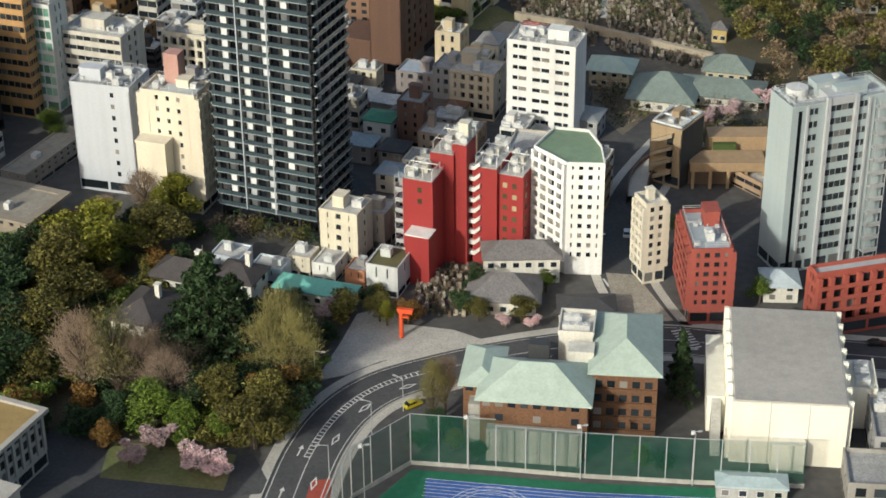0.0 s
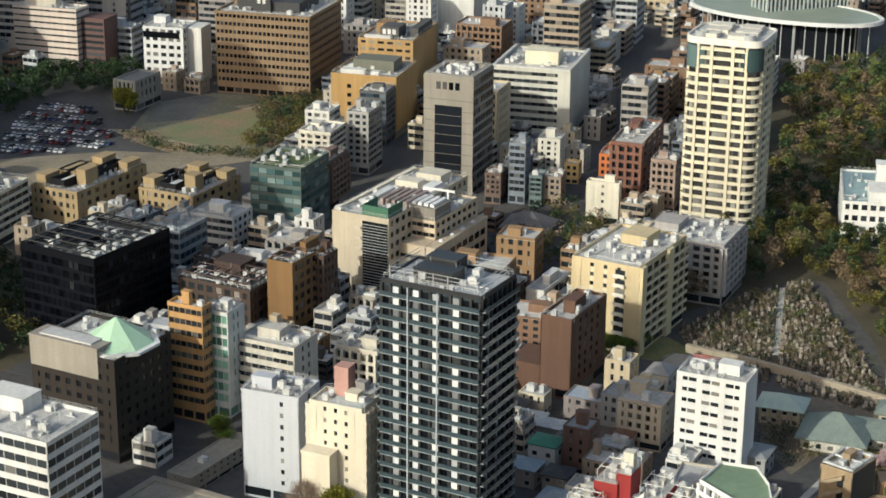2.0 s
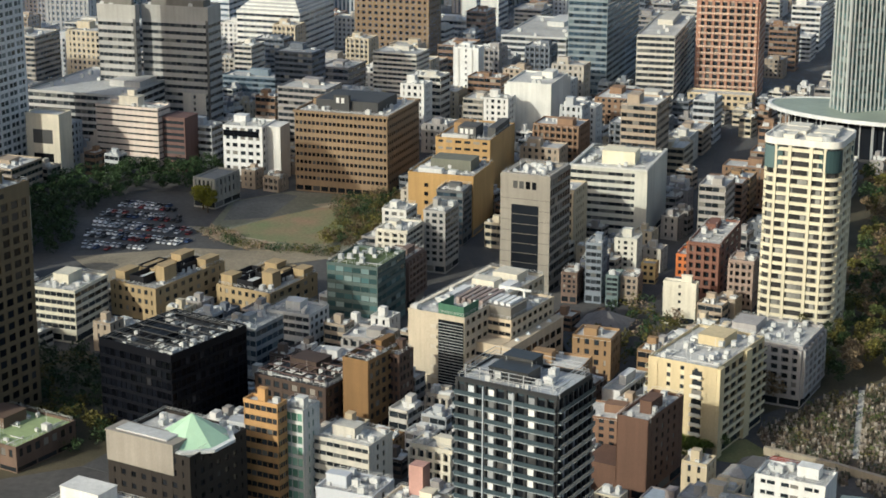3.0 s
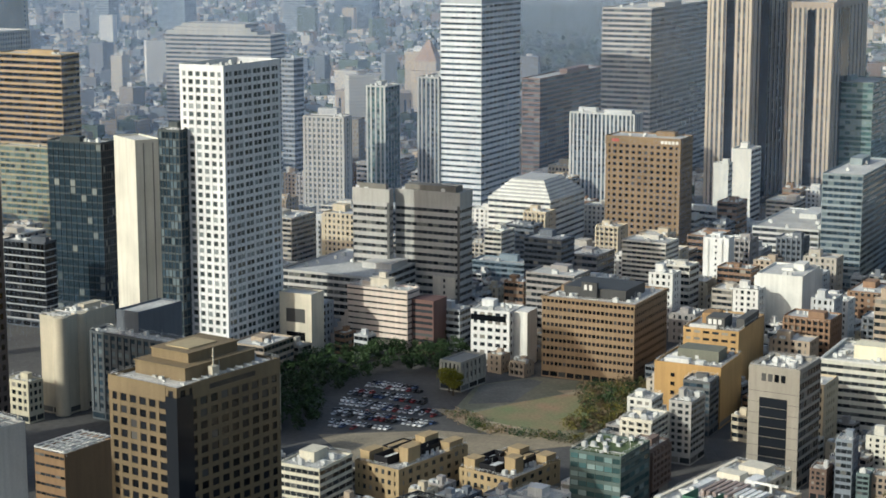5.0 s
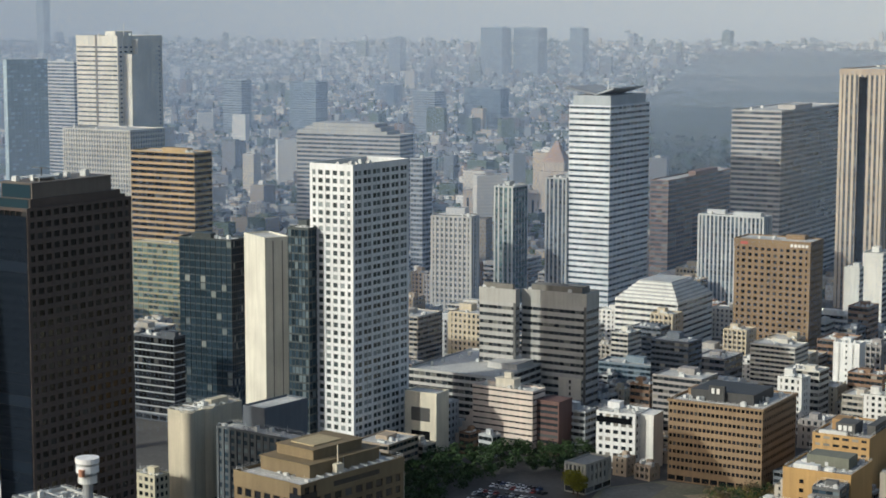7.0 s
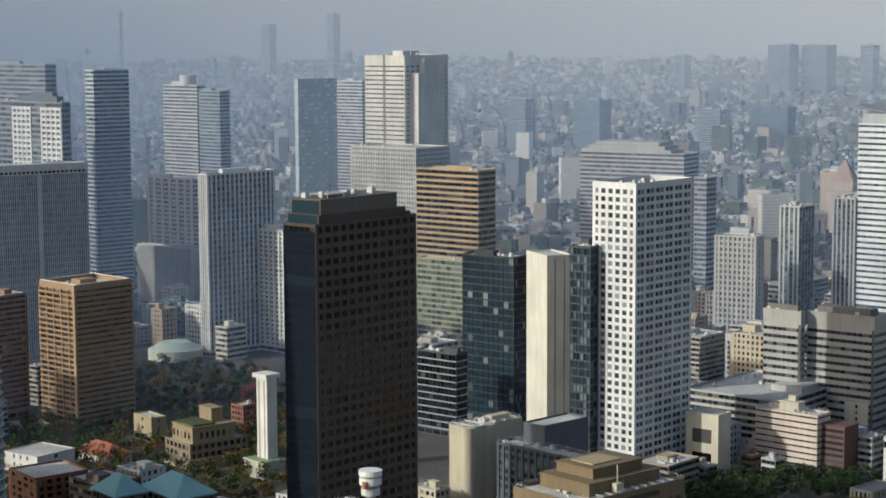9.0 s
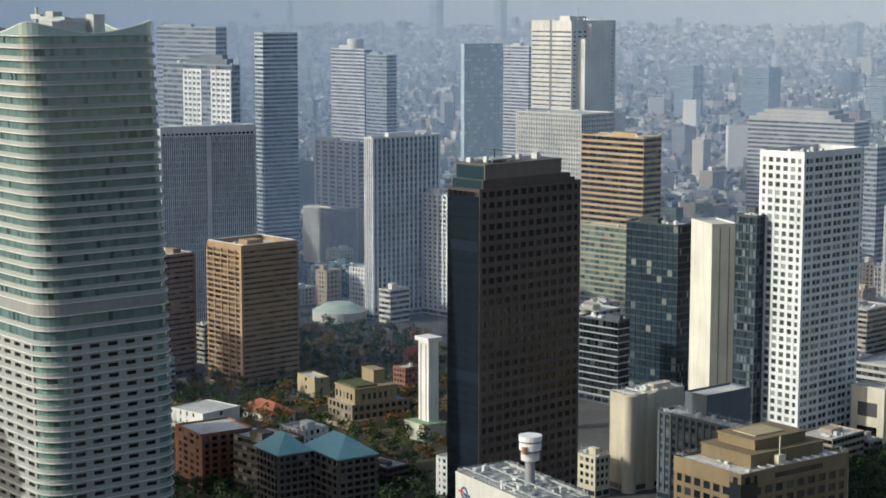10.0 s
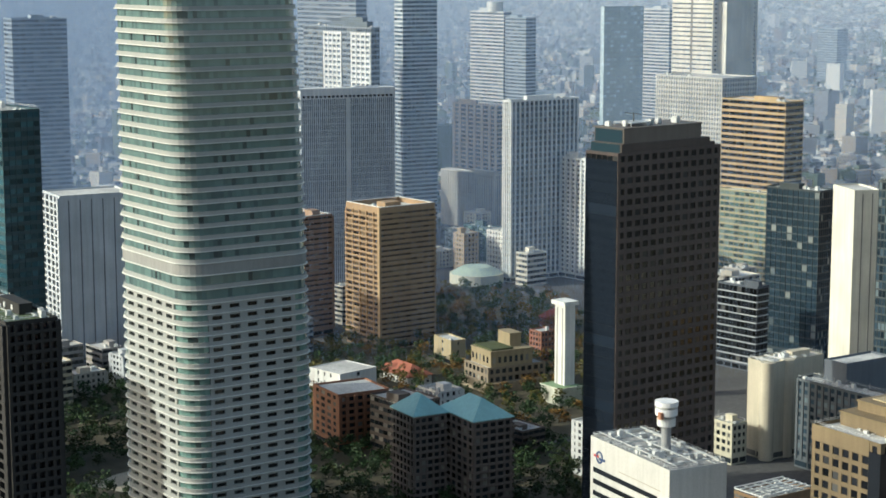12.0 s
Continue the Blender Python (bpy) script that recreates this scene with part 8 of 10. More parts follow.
dm = thing("round_hall", "round hall with a pale green copper dome", "building", -640, 1112, 0)
part("drum", cyl("drum", 19, 0, 7, wall((0.6, 0.6, 0.52)), 28), None, dm)
part("dome", cyl("dome", 18, 7, 11.5, COPPER, 28, 10), None, dm)
FOOT.append((-640, 1112, 0, 40, 40))

# drum mast and emblem of the broadcasting block
b = find("white broadcasting office block")
for k in range(13):
    attached(b, "slit_window", [(-22.0, -10.66, 56.8 - k * 3.95, 17.0, -10.58, 58.5 - k * 3.95)], GLASS_BLACK)
attached(b, "shadow_joint", [(-6, -10.64, 60.5, 19, -10.58, 60.8)], wall((0.4, 0.36, 0.3)))
part("mast_shaft", cyl("mast_shaft", 1.6, 67.7, 84, wall((0.3, 0.31, 0.32)), 14), None, b, (2, 2, 0))
for k, (z0, z1, rad, c) in enumerate(((76.5, 79.0, 3.0, (0.62, 0.63, 0.62)), (80.0, 82.2, 3.6, (0.8, 0.8, 0.8)), (83.0, 84.6, 3.8, (0.8, 0.8, 0.8)))):
    part("antenna_ring", cyl("antenna_ring", rad, z0, z1, wall(c), 20), None, b, (2, 2, 0))
part("antenna_ball", cyl("antenna_ball", 1.0, 79.2, 81.4, wall((0.42, 0.2, 0.12)), 10), None, b, (3.6, -1.2, 0))
part("emblem_ring", band("emblem_ring", [(2.1 * math.cos(i * 0.3142), 2.1 * math.sin(i * 0.3142)) for i in range(20)], [(1.5 * math.cos(i * 0.3142), 1.5 * math.sin(i * 0.3142)) for i in range(20)], -0.1, 0.1, wall((0.04, 0.08, 0.2))), None, b, (-18, -10.75, 62.5)).rotation_euler = (math.pi / 2, 0, 0)
attached(b, "emblem_bar", [(-21.5, -10.85, 62.2, -18.5, -10.65, 63.0)], wall((0.5, 0.06, 0.05)))
attached(b, "emblem_bar", [(-18.3, -10.85, 61.6, -14.5, -10.65, 62.4)], wall((0.04, 0.08, 0.2)))
for k in range(7):
    attached(b, "roof_beam", [(-22.5 + k * 7, -10, 69.0, -22.1 + k * 7, 10, 69.4)], STEEL)
for k in range(3):
    attached(b, "roof_beam", [(-23, -8 + k * 8, 69.4, 23, -7.6 + k * 8, 69.8)], STEEL)

# oval canopy beside the ribbed glass tower
cn = thing("canopy", "thin oval glass canopy on slim columns", "canopy", 203, 974, -32)
ell = [(52 * math.cos(i * math.pi / 20), 27 * math.sin(i * math.pi / 20)) for i in range(40)]
part("roof", prism("roof", ell, 20, 21, wall((0.30, 0.36, 0.30), 0.5)), None, cn)
part("rim", band("rim", [(x * 1.03, y * 1.03) for x, y in ell], [(x * 0.99, y * 0.99) for x, y in ell], 19.6, 21.6, wall((0.75, 0.77, 0.77))), None, cn)
part("glass_wall", prism("glass_wall", [(x * 0.78, y * 0.78) for x, y in ell], 0, 20, GLASS_BLACK), None, cn)
for i in range(40):
    part("mullion", boxes("mullion", [(-0.25, -0.25, 0, 0.25, 0.25, 20)], STEEL), None, cn, (ell[i][0] * 0.79, ell[i][1] * 0.79, 0))
for i in range(0, 40, 4):
    part("column", cyl("column", 0.4, 0, 20, STEEL, 8), None, cn, (ell[i][0] * 0.9, ell[i][1] * 0.9, 0))
FOOT.append((203, 974, -32, 106, 56))

# open steel frames on dark roofs
for words, z0 in (("black glass office block", 31.2), ("dark brown low office wing", 17.5), ("brown office complex", 26.5)):
    b = find(words)
    w, d = {"bla": (30.9, 36.6), "dar": (28.2, 24.4), "bro": (9.8, 22.5)}[words[:3]]
    for k in range(int(w / 4)):
        attached(b, "roof_beam", [(-w / 2 + 1 + k * 4, -d / 2 + 1, z0, -w / 2 + 1.3 + k * 4, d / 2 - 1, z0 + 0.35)], DUSK if words[:3] == "bla" else wall((0.10, 0.065, 0.06)))
    for k in range(int(d / 5)):
        attached(b, "roof_beam", [(-w / 2 + 1, -d / 2 + 1 + k * 5, z0 + 0.35, w / 2 - 1, -d / 2 + 1.3 + k * 5, z0 + 0.7)], DUSK if words[:3] == "bla" else wall((0.10, 0.065, 0.06)))

# gateway of the pale stone building and tiers of the government block
b = find("pale stone building with")
attached(b, "gateway", [(-5.5, -6.25, 3, 5.5, -6.1, 14), (-5.5, -6.25, 19, 5.5, -6.1, 26)], GLASS_BLACK)
b = find("long pale tiered government")
for k, z0 in enumerate((109, 112.5, 116)):
    attached(b, "roof_tier", [(-53 + k * 8, -15, z0, 40 - k * 6, 15, z0 + 3.3)], wall((0.48, 0.48, 0.47)))
# cream block: terraces, pink lift house
b = find("cream rendered apartment block")
attached(b, "lift_house", [(-3, 0.5, 32.6, 1.0, 4.4, 41.5)], wall((0.50, 0.29, 0.25)))
attached(b, "lower_wing", [(-7.6, -9.2, 0, 0.5, -4.7, 20.5), (-7.8, -9.4, 20.5, 0.7, -4.7, 21.2)], wall((0.68, 0.62, 0.50), 0.8, 0.14, 0.08))
attached(b, "roof_sheet", [(-2, -4.6, 32.7, 7.4, 0.4, 33.6)], wall((0.45, 0.5, 0.52)))
# black tower: white pilasters, roof rails and plant
b = find("black high-rise apartment")
for x0 in (-5.6, 2.6):
    attached(b, "pilaster", [(x0 - 0.16, -10.75, 4, x0 + 0.16, -10.5, 68.4)], wall((0.42, 0.46, 0.5)))
for k in range(3):
    for bx in ((-12.5, -8.0, 12.5, -7.85), (-12.5, 7.85, 12.5, 8.0), (-12.5, -7.85, -12.35, 7.85), (12.35, -7.85, 12.5, 7.85)):
        attached(b, "roof_rail", [(bx[0], bx[1], 70.0 + k * 1.0, bx[2], bx[3], 70.12 + k * 1.0)], STEEL)
for px in range(-12, 13, 4):
    attached(b, "roof_post", [(px - 0.1, -8.05, 68.4, px + 0.1, -7.85, 72.2)], STEEL)
# beige office: louvred recess, projecting tiers, green screen and machinery
b = find("beige concrete office block with a louvred")
BEIGE = wall((0.60, 0.50, 0.37))
# dark glass panel set proud; its blackness also imitates the recess's shade
attached(b, "recess", [(1.0, -29.5, 0, 10.8, -29.4, 27.0)], GLASS_BLACK)
for k in range(24):
    attached(b, "louvre", [(1.0, -29.7, 1.6 + k * 1.05, 10.8, -29.51, 1.78 + k * 1.05)], STEEL)
for k in range(7):
    attached(b, "balcony", [(-1.6, -30.1, 2.2 + k * 3.6, 0.6, -29.4, 2.5 + k * 3.6), (-1.6, -30.1, 2.5 + k * 3.6, 0.6, -30.0, 3.4 + k * 3.6)], wall((0.62, 0.57, 0.48)))
attached(b, "green_screen", [(0.5, -28.6, 28.0, 10.5, -28.3, 32.4), (10.2, -28.3, 28.0, 10.5, -18.5, 32.4), (0.5, -28.3, 28.0, 0.8, -18.5, 32.4)], wall((0.06, 0.17, 0.11), 0.8))
for k in range(5):
    attached(b, "cooling_unit", [(-1 + k * 2.3, -14, 28.0, 0.4 + k * 2.3, 2, 30.4)], wall((0.30, 0.24, 0.22)))
for bx in [(-6, 6, 28.0, 3, 12, 31.0), (-3, 16, 28.0, 7, 24, 31.5)]:
    attached(b, "roof_block", [bx], wall((0.66, 0.62, 0.52)))
for bx in [(-7, -16, 28.0, -4, 2, 29.6), (5, 6, 28.0, 9, 14, 30.2)]:
    attached(b, "white_duct", [bx], wall((0.75, 0.76, 0.76)))
for k in range(36):
    attached(b, "roof_fin", [(-10.6, -28.4 + k * 1.58, 28.9, -9.4, -28.1 + k * 1.58, 29.7)], wall((0.62, 0.60, 0.55)))
b = find("beige office block with stepped tiers")
attached(b, "lower_tier", [(-7.4, -24.0, 0, 7.6, -16.1, 17.5), (-7.6, -24.2, 17.5, 7.8, -16.1, 18.3)], BEIGE)
attached(b, "terrace_wing", [(7.9, -23.6, 0, 11.4, 16.0, 17.5), (7.9, -23.8, 17.5, 11.6, 16.2, 18.2)], BEIGE)
attached(b, "tier_window", [(-5.5, -24.12, 13.4, 6.0, -24.01, 14.6)], GLASS_BLACK)
attached(b, "tier_window", [(-5.5, -24.12, 9.2, 6.0, -24.01, 10.4)], GLASS_BLACK)
for z0 in (12.6, 8.2, 3.8):
    for k in range(8):
        attached(b, "wing_window", [(11.42, -21.5 + k * 4.6, z0, 11.52, -18.2 + k * 4.6, z0 + 2.2)], GLASS_BLACK)
for k in range(4):
    part("skylight", cyl("skylight", 1.5, 0, 1.4, wall((0.72, 0.76, 0.78), 0.3), r2=0.5), None, b, (9.7, -16 + k * 8, 17.5))
attached(b, "plant_deck", [(-6.5, -14.8, 24.0, 6.5, -3, 28.4), (-6.8, -15.1, 28.4, 6.8, -2.7, 28.9)], wall((0.26, 0.24, 0.21)))
for k in range(5):
    attached(b, "white_duct", [(-5.6 + k * 2.4, -13.5, 28.9, -4.1 + k * 2.4, -4, 29.9)], wall((0.75, 0.76, 0.76)))
attached(b, "roof_crane", [(3.4, 0, 24.0, 4.2, 0.8, 31.0), (-3.5, 0.1, 30.4, 6.5, 0.7, 31.2)], wall((0.7, 0.7, 0.68)))
# orange-tan blocks: plant decks, few windows and sign bars
b = find("orange-tan office block")
attached(b, "plant_screen", [(-8.5, -4, 27.0, 10.5, 8, 32.0)], wall((0.17, 0.175, 0.14)))
for bx in [(-11.5, -12.5, 27.0, -0.5, -8.5, 29.2), (2, -11, 27.0, 6, -8, 28.6)]:
    attached(b, "white_plant", [bx], wall((0.70, 0.70, 0.68)))
for k in range(5):
    attached(b, "window", [(-7.6, -15.4, 5.5 + k * 4.0, -5.8, -15.24, 7.2 + k * 4.0)], GLASS_BLACK)
b = find("tan office block with dark screens")
for bx in [(-4, -16, 31.0, 5, -4, 36.5), (9.0, -10, 31.0, 12.8, 14, 35.5)]:
    attached(b, "dark_screen", [bx], wall((0.09, 0.09, 0.09)))
attached(b, "brown_house", [(-9, -6, 31.0, -2, 4, 36.0)], wall((0.36, 0.22, 0.10)))
attached(b, "white_plant", [(-11, -19, 31.0, 2, -17, 33.0)], wall((0.70, 0.70, 0.68)))
for k in range(3):
    attached(b, "sign_bar", [(-2.8 + k * 2.4, -16.12, 33.2, -1.2 + k * 2.4, -16.01, 35.6)], wall((0.75, 0.75, 0.72)))
# white banded block: blank end bay, rim frame and cream roof house
b = find("white horizontally banded")
WB = wall((0.62, 0.61, 0.54))
attached(b, "end_bay", [(12.2, -22.1, 0, 17.8, -21.75, 31.5)], WB)
attached(b, "roof_house", [(-6, -8, 31.5, 9, 2, 37.5)], wall((0.76, 0.71, 0.54)))
attached(b, "roof_frame", [(-17.6, -21.9, 32.6, 17.6, -20.6, 33.4), (-17.6, -20.6, 32.6, -16.3, 21, 33.4), (16.3, -20.6, 32.6, 17.6, 21, 33.4)], wall((0.66, 0.66, 0.62)))
# brown slab: lower wing
b = find("dark brown tiled slab")
attached(b, "lower_wing", [(-16, -12.4, 0, -5.05, 2, 9.5)], wall((0.14, 0.075, 0.05)))
# stone tower: dark central glazing
b = find("grey stone tower with dark")
GA, GD, GH = (max(v.co[i] for v in next(o for o in b.children if o.name.startswith("roof")).data.vertices) for i in range(3))
for k in range(int((GH - 12) / 4.0)):
    attached(b, "central_glazing", [(-GA * 0.56, -GD - 0.42, 4.3 + k * 4.0, GA * 0.56, -GD - 0.27, 8.1 + k * 4.0)], GLASS_BLACK)
for k in range(4):
    attached(b, "top_window", [(-GA * 0.5 + k * GA * 0.26, -GD - 0.36, GH - 4.5, -GA * 0.5 + k * GA * 0.26 + GA * 0.18, -GD - 0.27, GH - 1.5)], GLASS_BLACK)
GS = wall((0.31, 0.285, 0.245))
for k in range(9):
    attached(b, "joint", [(-GA - 0.3, -GD - 0.34, 3.2 + k * 4.4, GA + 0.3, -GD - 0.26, 3.36 + k * 4.4)], wall((0.12, 0.11, 0.1)))
attached(b, "roof_rim", [(-GA, -GD, GH, GA, -GD + 2.2, GH + 1.4), (-GA, GD - 2.2, GH, GA, GD, GH + 1.4), (-GA, -GD + 2.2, GH, -GA + 2.2, GD - 2.2, GH + 1.4), (GA - 2.2, -GD + 2.2, GH, GA, GD - 2.2, GH + 1.4)], GS)
for x0, y0, r0 in ((4.5, -4, 1.5), (1.5, 2, 1.0)):
    part("roof_dish", cyl("roof_dish", r0, 0, 2.4, wall((0.74, 0.74, 0.72))), None, b, (x0, y0, GH))
# brown banded block: dark plant on the roof
b = find("brown banded office block")
attached(b, "dark_plant", [(-16, -14, 39.3, 16, 12, 44.5), (-6, -16, 39.3, 2, -13.9, 47.5)], DUSK)
for x0 in (-4.6, -2.0):
    attached(b, "sign_bar", [(x0, -16.08, 43.6, x0 + 1.5, -16.0, 46.2)], wall((0.75, 0.75, 0.72)))
# concrete shaft tower: shadow joints
b = find("smooth white concrete shaft")
for k in (-2.6, 2.6):
    attached(b, "joint", [(13.7, k - 0.3, 2, 13.76, k + 0.3, 106)], wall((0.2, 0.2, 0.19)))
# institute: raised court roof and tower
b = find("white institute building")
attached(b, "roof_tower", [(-5, -2, 13, 2, 5, 26), (-5.3, -2.3, 26, 2.3, 5.3, 26.8)], wall((0.80, 0.80, 0.77)))
# large grey tower: white cornice and centre pilaster
b = find("large grey-blue tower")
attached(b, "cornice", [(-4.6, -31.4, 136.5, 4.7, 31.4, 143.0)], wall((0.62, 0.64, 0.67)))
attached(b, "pilaster", [(4.36, -1.6, 0, 5.0, 1.6, 137)], wall((0.55, 0.57, 0.6)))
# side block of the round tower: shadow joints
b = find("grey-white side block")
for k in range(6):
    attached(b, "joint", [(14.9, -16 + k * 6.4, 2, 14.97, -15.4 + k * 6.4, 95)], wall((0.12, 0.13, 0.15)))


def dims(b):
    """Half width, half depth and height of a block, from its roof."""
    roof = next(o for o in b.children if o.name.startswith("roof"))
    return tuple(max(v.co[i] for v in roof.data.vertices) for i in range(3))


# the mansion's upper storeys, terraces and stair tower
b = find("ochre mansion")
a, d, h = dims(b)
OCH = wall((0.31, 0.25, 0.155), 0.85)
attached(b, "upper_storey", [(-a + 1.5, -d + 3, h, a - 2.5, d - 6, h + 8), (-a + 1.1, -d + 2.6, h + 8, a - 2.1, d - 5.6, h + 8.7)], OCH)
attached(b, "stair_tower", [(-a * 0.7, d * 0.05, h + 8.7, a * 0.3, d * 0.45, h + 15.5), (-a * 0.7 - 0.3, d * 0.05 - 0.3, h + 15.5, a * 0.3 + 0.3, d * 0.45 + 0.3, h + 16)], OCH)
attached(b, "roof_garden", [(-a + 2.5, -d + 4, h + 8.7, a - 3.5, d * 0.0, h + 9.6)], wall((0.08, 0.1, 0.04), 0.9, 0.4, 0.4))
wm = boxes("window", [(-0.8, -0.06, 0, 0.8, 0, 3.2)], GLASS)
for i in range(5):
    part("window", wm, None, b, (-a + 3.2 + i * (2 * a - 5.5) / 5, -d + 3, h + 2.2))
for i in range(7):
    part("window", wm, None, b, (a - 2.5, -d + 5 + i * (2 * d - 11) / 7, h + 2.2), turn=math.pi / 2)
attached(b, "terrace_wall", [(-a - 2.5, -d - 2.5, 0, a + 2.5, -d - 0.6, 5.2), (a + 0.6, -d - 0.6, 0, a + 2.5, d, 5.2)], wall((0.34, 0.28, 0.2)))
# steps, roof house and dark red rear wing of the beige striped block
b = find("beige stepped block")
a, d, h = dims(b)
for k in range(5):
    attached(b, "stepped_bay", [(-a - 2.2 * (k + 1), -d - 0.1, 0, -a - 2.2 * k, d, h - 13 - 3.4 * k), (-a - 2.2 * (k + 1) - 0.1, -d - 0.25, h - 13.9 - 3.4 * k, -a - 2.2 * k, -d - 0.1, h - 12.6 - 3.4 * k)], wall((0.66, 0.56, 0.48)))
attached(b, "roof_house", [(-6, -3, h, 5, 3.5, h + 4.6), (-6.4, -3.4, h + 4.6, 5.4, 3.9, h + 5.2), (-2, -1, h + 5.2, 2, 2, h + 8)], wall((0.66, 0.60, 0.5)))
attached(b, "rear_wing", [(a + 0.3, -2, 0, a + 13, d + 6, h - 4.5), (a + 0.2, -2.2, h - 4.5, a + 13.2, d + 6.2, h - 3.9)], wall((0.16, 0.09, 0.08)), label="dark red rear wing")
for f in range(8):
    attached(b, "wing_window", [(a + 0.8, -2.06, 3 + f * 3.1, a + 12.5, -1.98, 4.5 + f * 3.1)], GLASS_CALM)
# black glazed attic of the white block with square windows
b = find("white block with square windows")
a, d, h = dims(b)
attached(b, "attic_glazing", [(-a - 0.2, -d - 0.36, h - 4.6, a - 1.5, -d - 0.3, h - 1.6)], GLASS_BLACK)
attached(b, "side_wing", [(a + 0.3, -d * 0.4, 0, a + 7.5, d, h - 0.5), (a + 0.2, -d * 0.42, h - 0.5, a + 7.7, d, h + 0.3)], wall((0.74, 0.73, 0.69)))
# blank cornices of the banded twin towers
for words in ("grey banded office tower", "broad grey banded"):
    b = find(words)
    a, d, h = dims(b)
    attached(b, "cornice", [(-a - 0.4, -d - 0.4, h - 6.5, a + 0.4, -d - 0.28, h + 0.8), (a + 0.28, -d - 0.28, h - 6.5, a + 0.4, d + 0.4, h + 0.8)], wall((0.44, 0.43, 0.40)))
    attached(b, "plant_screen", [(-a * 0.8, -d * 0.6, h, a * 0.8, d * 0.6, h + 3.5)], wall((0.2, 0.19, 0.17)))
    attached(b, "corner_strip", [(a - 1.2, -d - 0.36, 3, a + 0.28, -d - 0.3, h - 6.5)], wall((0.12, 0.12, 0.12)))
# tan stair towers and dark plant decks of the two school wings
for words in ("sand-coloured stepped school", "sand-coloured school wing"):
    b = find(words)
    a, d, h = dims(b)
    SND = wall((0.42, 0.31, 0.17))
    for x0, y0, w0, d0, up in ((-0.95, -0.9, 0.42, 0.4, 4.2), (0.3, -0.55, 0.4, 0.35, 6.0), (-0.4, 0.35, 0.45, 0.4, 5.0), (0.55, 0.5, 0.4, 0.4, 3.6)):
        attached(b, "stair_tower", [(a * x0, d * y0, h, a * (x0 + w0), d * (y0 + d0), h + up), (a * x0 - 0.2, d * y0 - 0.2, h + up, a * (x0 + w0) + 0.2, d * (y0 + d0) + 0.2, h + up + 0.4)], SND)
    for x0, y0, w0, d0 in ((-0.4, -0.85, 0.62, 0.75), (-0.9, -0.3, 0.4, 0.6), (0.1, 0.0, 0.42, 0.7)):
        X0, Y0, X1, Y1 = a * x0, d * y0, a * (x0 + w0), d * (y0 + d0)
        deck = attached(b, "plant_screen", [(X0, Y0, h, X1, Y0 + 0.3, h + 3.4), (X0, Y1 - 0.3, h, X1, Y1, h + 3.4), (X0, Y0 + 0.3, h, X0 + 0.3, Y1 - 0.3, h + 3.4), (X1 - 0.3, Y0 + 0.3, h, X1, Y1 - 0.3, h + 3.4)], wall((0.018, 0.018, 0.022), 0.6, spec=0.2), label="black screen round the roof plant")
        part("skylight", boxes("skylight", [(X0 + (X1 - X0) * 0.2, Y0 + (Y1 - Y0) * 0.12, h, X0 + (X1 - X0) * 0.62, Y1 - (Y1 - Y0) * 0.12, h + 1.8)], wall((0.74, 0.75, 0.75), 0.5)), None, deck)
        for k in range(4):
            part("rooftop_unit", UNIT_MESH, None, deck, (X0 + (X1 - X0) * 0.82, Y0 + (Y1 - Y0) * (0.16 + 0.22 * k), h))
# white steel frames, pipes and tanks on the red block's roofs
b = find("red rendered apartment block")
WST = wall((0.74, 0.74, 0.71), 0.6)
rr = random.Random(6)
for bx, by, w, d, h in ((-7.5, -14.0, 7.6, 7.5, 25.5), (-4.2, -3.2, 6.0, 14.0, 29.5), (5.6, -0.5, 6.2, 13.5, 26.0), (11.8, -0.2, 6.4, 12.0, 24.5)):
    for k in range(4):
        x0 = bx - w / 2 + 0.3 + k * (w - 0.8) / 3
        attached(b, "roof_frame", [(x0, by - d * 0.42, h, x0 + 0.14, by - d * 0.42 + 0.14, h + 2.4), (x0, by + d * 0.3, h, x0 + 0.14, by + d * 0.3 + 0.14, h + 2.4), (x0, by - d * 0.42, h + 2.4, x0 + 0.14, by + d * 0.3 + 0.14, h + 2.54)], WST)
    for k in range(2):
        attached(b, "roof_pipe", [(bx - w / 2 + 0.3, by - d * 0.3 + k * d * 0.4, h + 2.54, bx + w / 2 - 0.4, by - d * 0.3 + k * d * 0.4 + 0.2, h + 2.74)], WST)
    attached(b, "roof_box", [(bx - 1.4, by + d * 0.05, h, bx + 1.0, by + d * 0.25, h + 1.8), (bx - 1.5, by + d * 0.05 - 0.1, h + 1.8, bx + 1.1, by + d * 0.25 + 0.1, h + 1.95)], wall((0.6, 0.58, 0.5)))
# outside steel stair and roof rails of the grey tower
b = find("grey concrete office tower")
a, d, h = dims(b)
for f in range(12):
    attached(b, "escape_landing", [(a + 0.4, d - 4.2, 3 + f * 3.5, a + 2.4, d - 0.4, 3.15 + f * 3.5), (a + 2.3, d - 4.2, 3.15 + f * 3.5, a + 2.4, d - 0.4, 4.2 + f * 3.5)], STEEL)
for px, py in ((a + 0.4, d - 4.2), (a + 2.3, d - 4.2), (a + 2.3, d - 0.5)):
    attached(b, "escape_post", [(px, py, 0, px + 0.16, py + 0.16, h)], STEEL)
GREY_WALL = wall((0.42, 0.44, 0.46), 0.75, 0.1, 0.06)
for y0, y1, out, up in ((-4.4, -3.4, 0.9, 2.1), (3.0, 4.0, 0.9, 2.1), (-9.4, -8.8, 0.5, 0.5), (6.9, 7.5, 0.5, 0.5)):
    attached(b, "pilaster", [(a + 0.2, y0, 0, a + 0.2 + out, y1, h + up)], GREY_WALL)
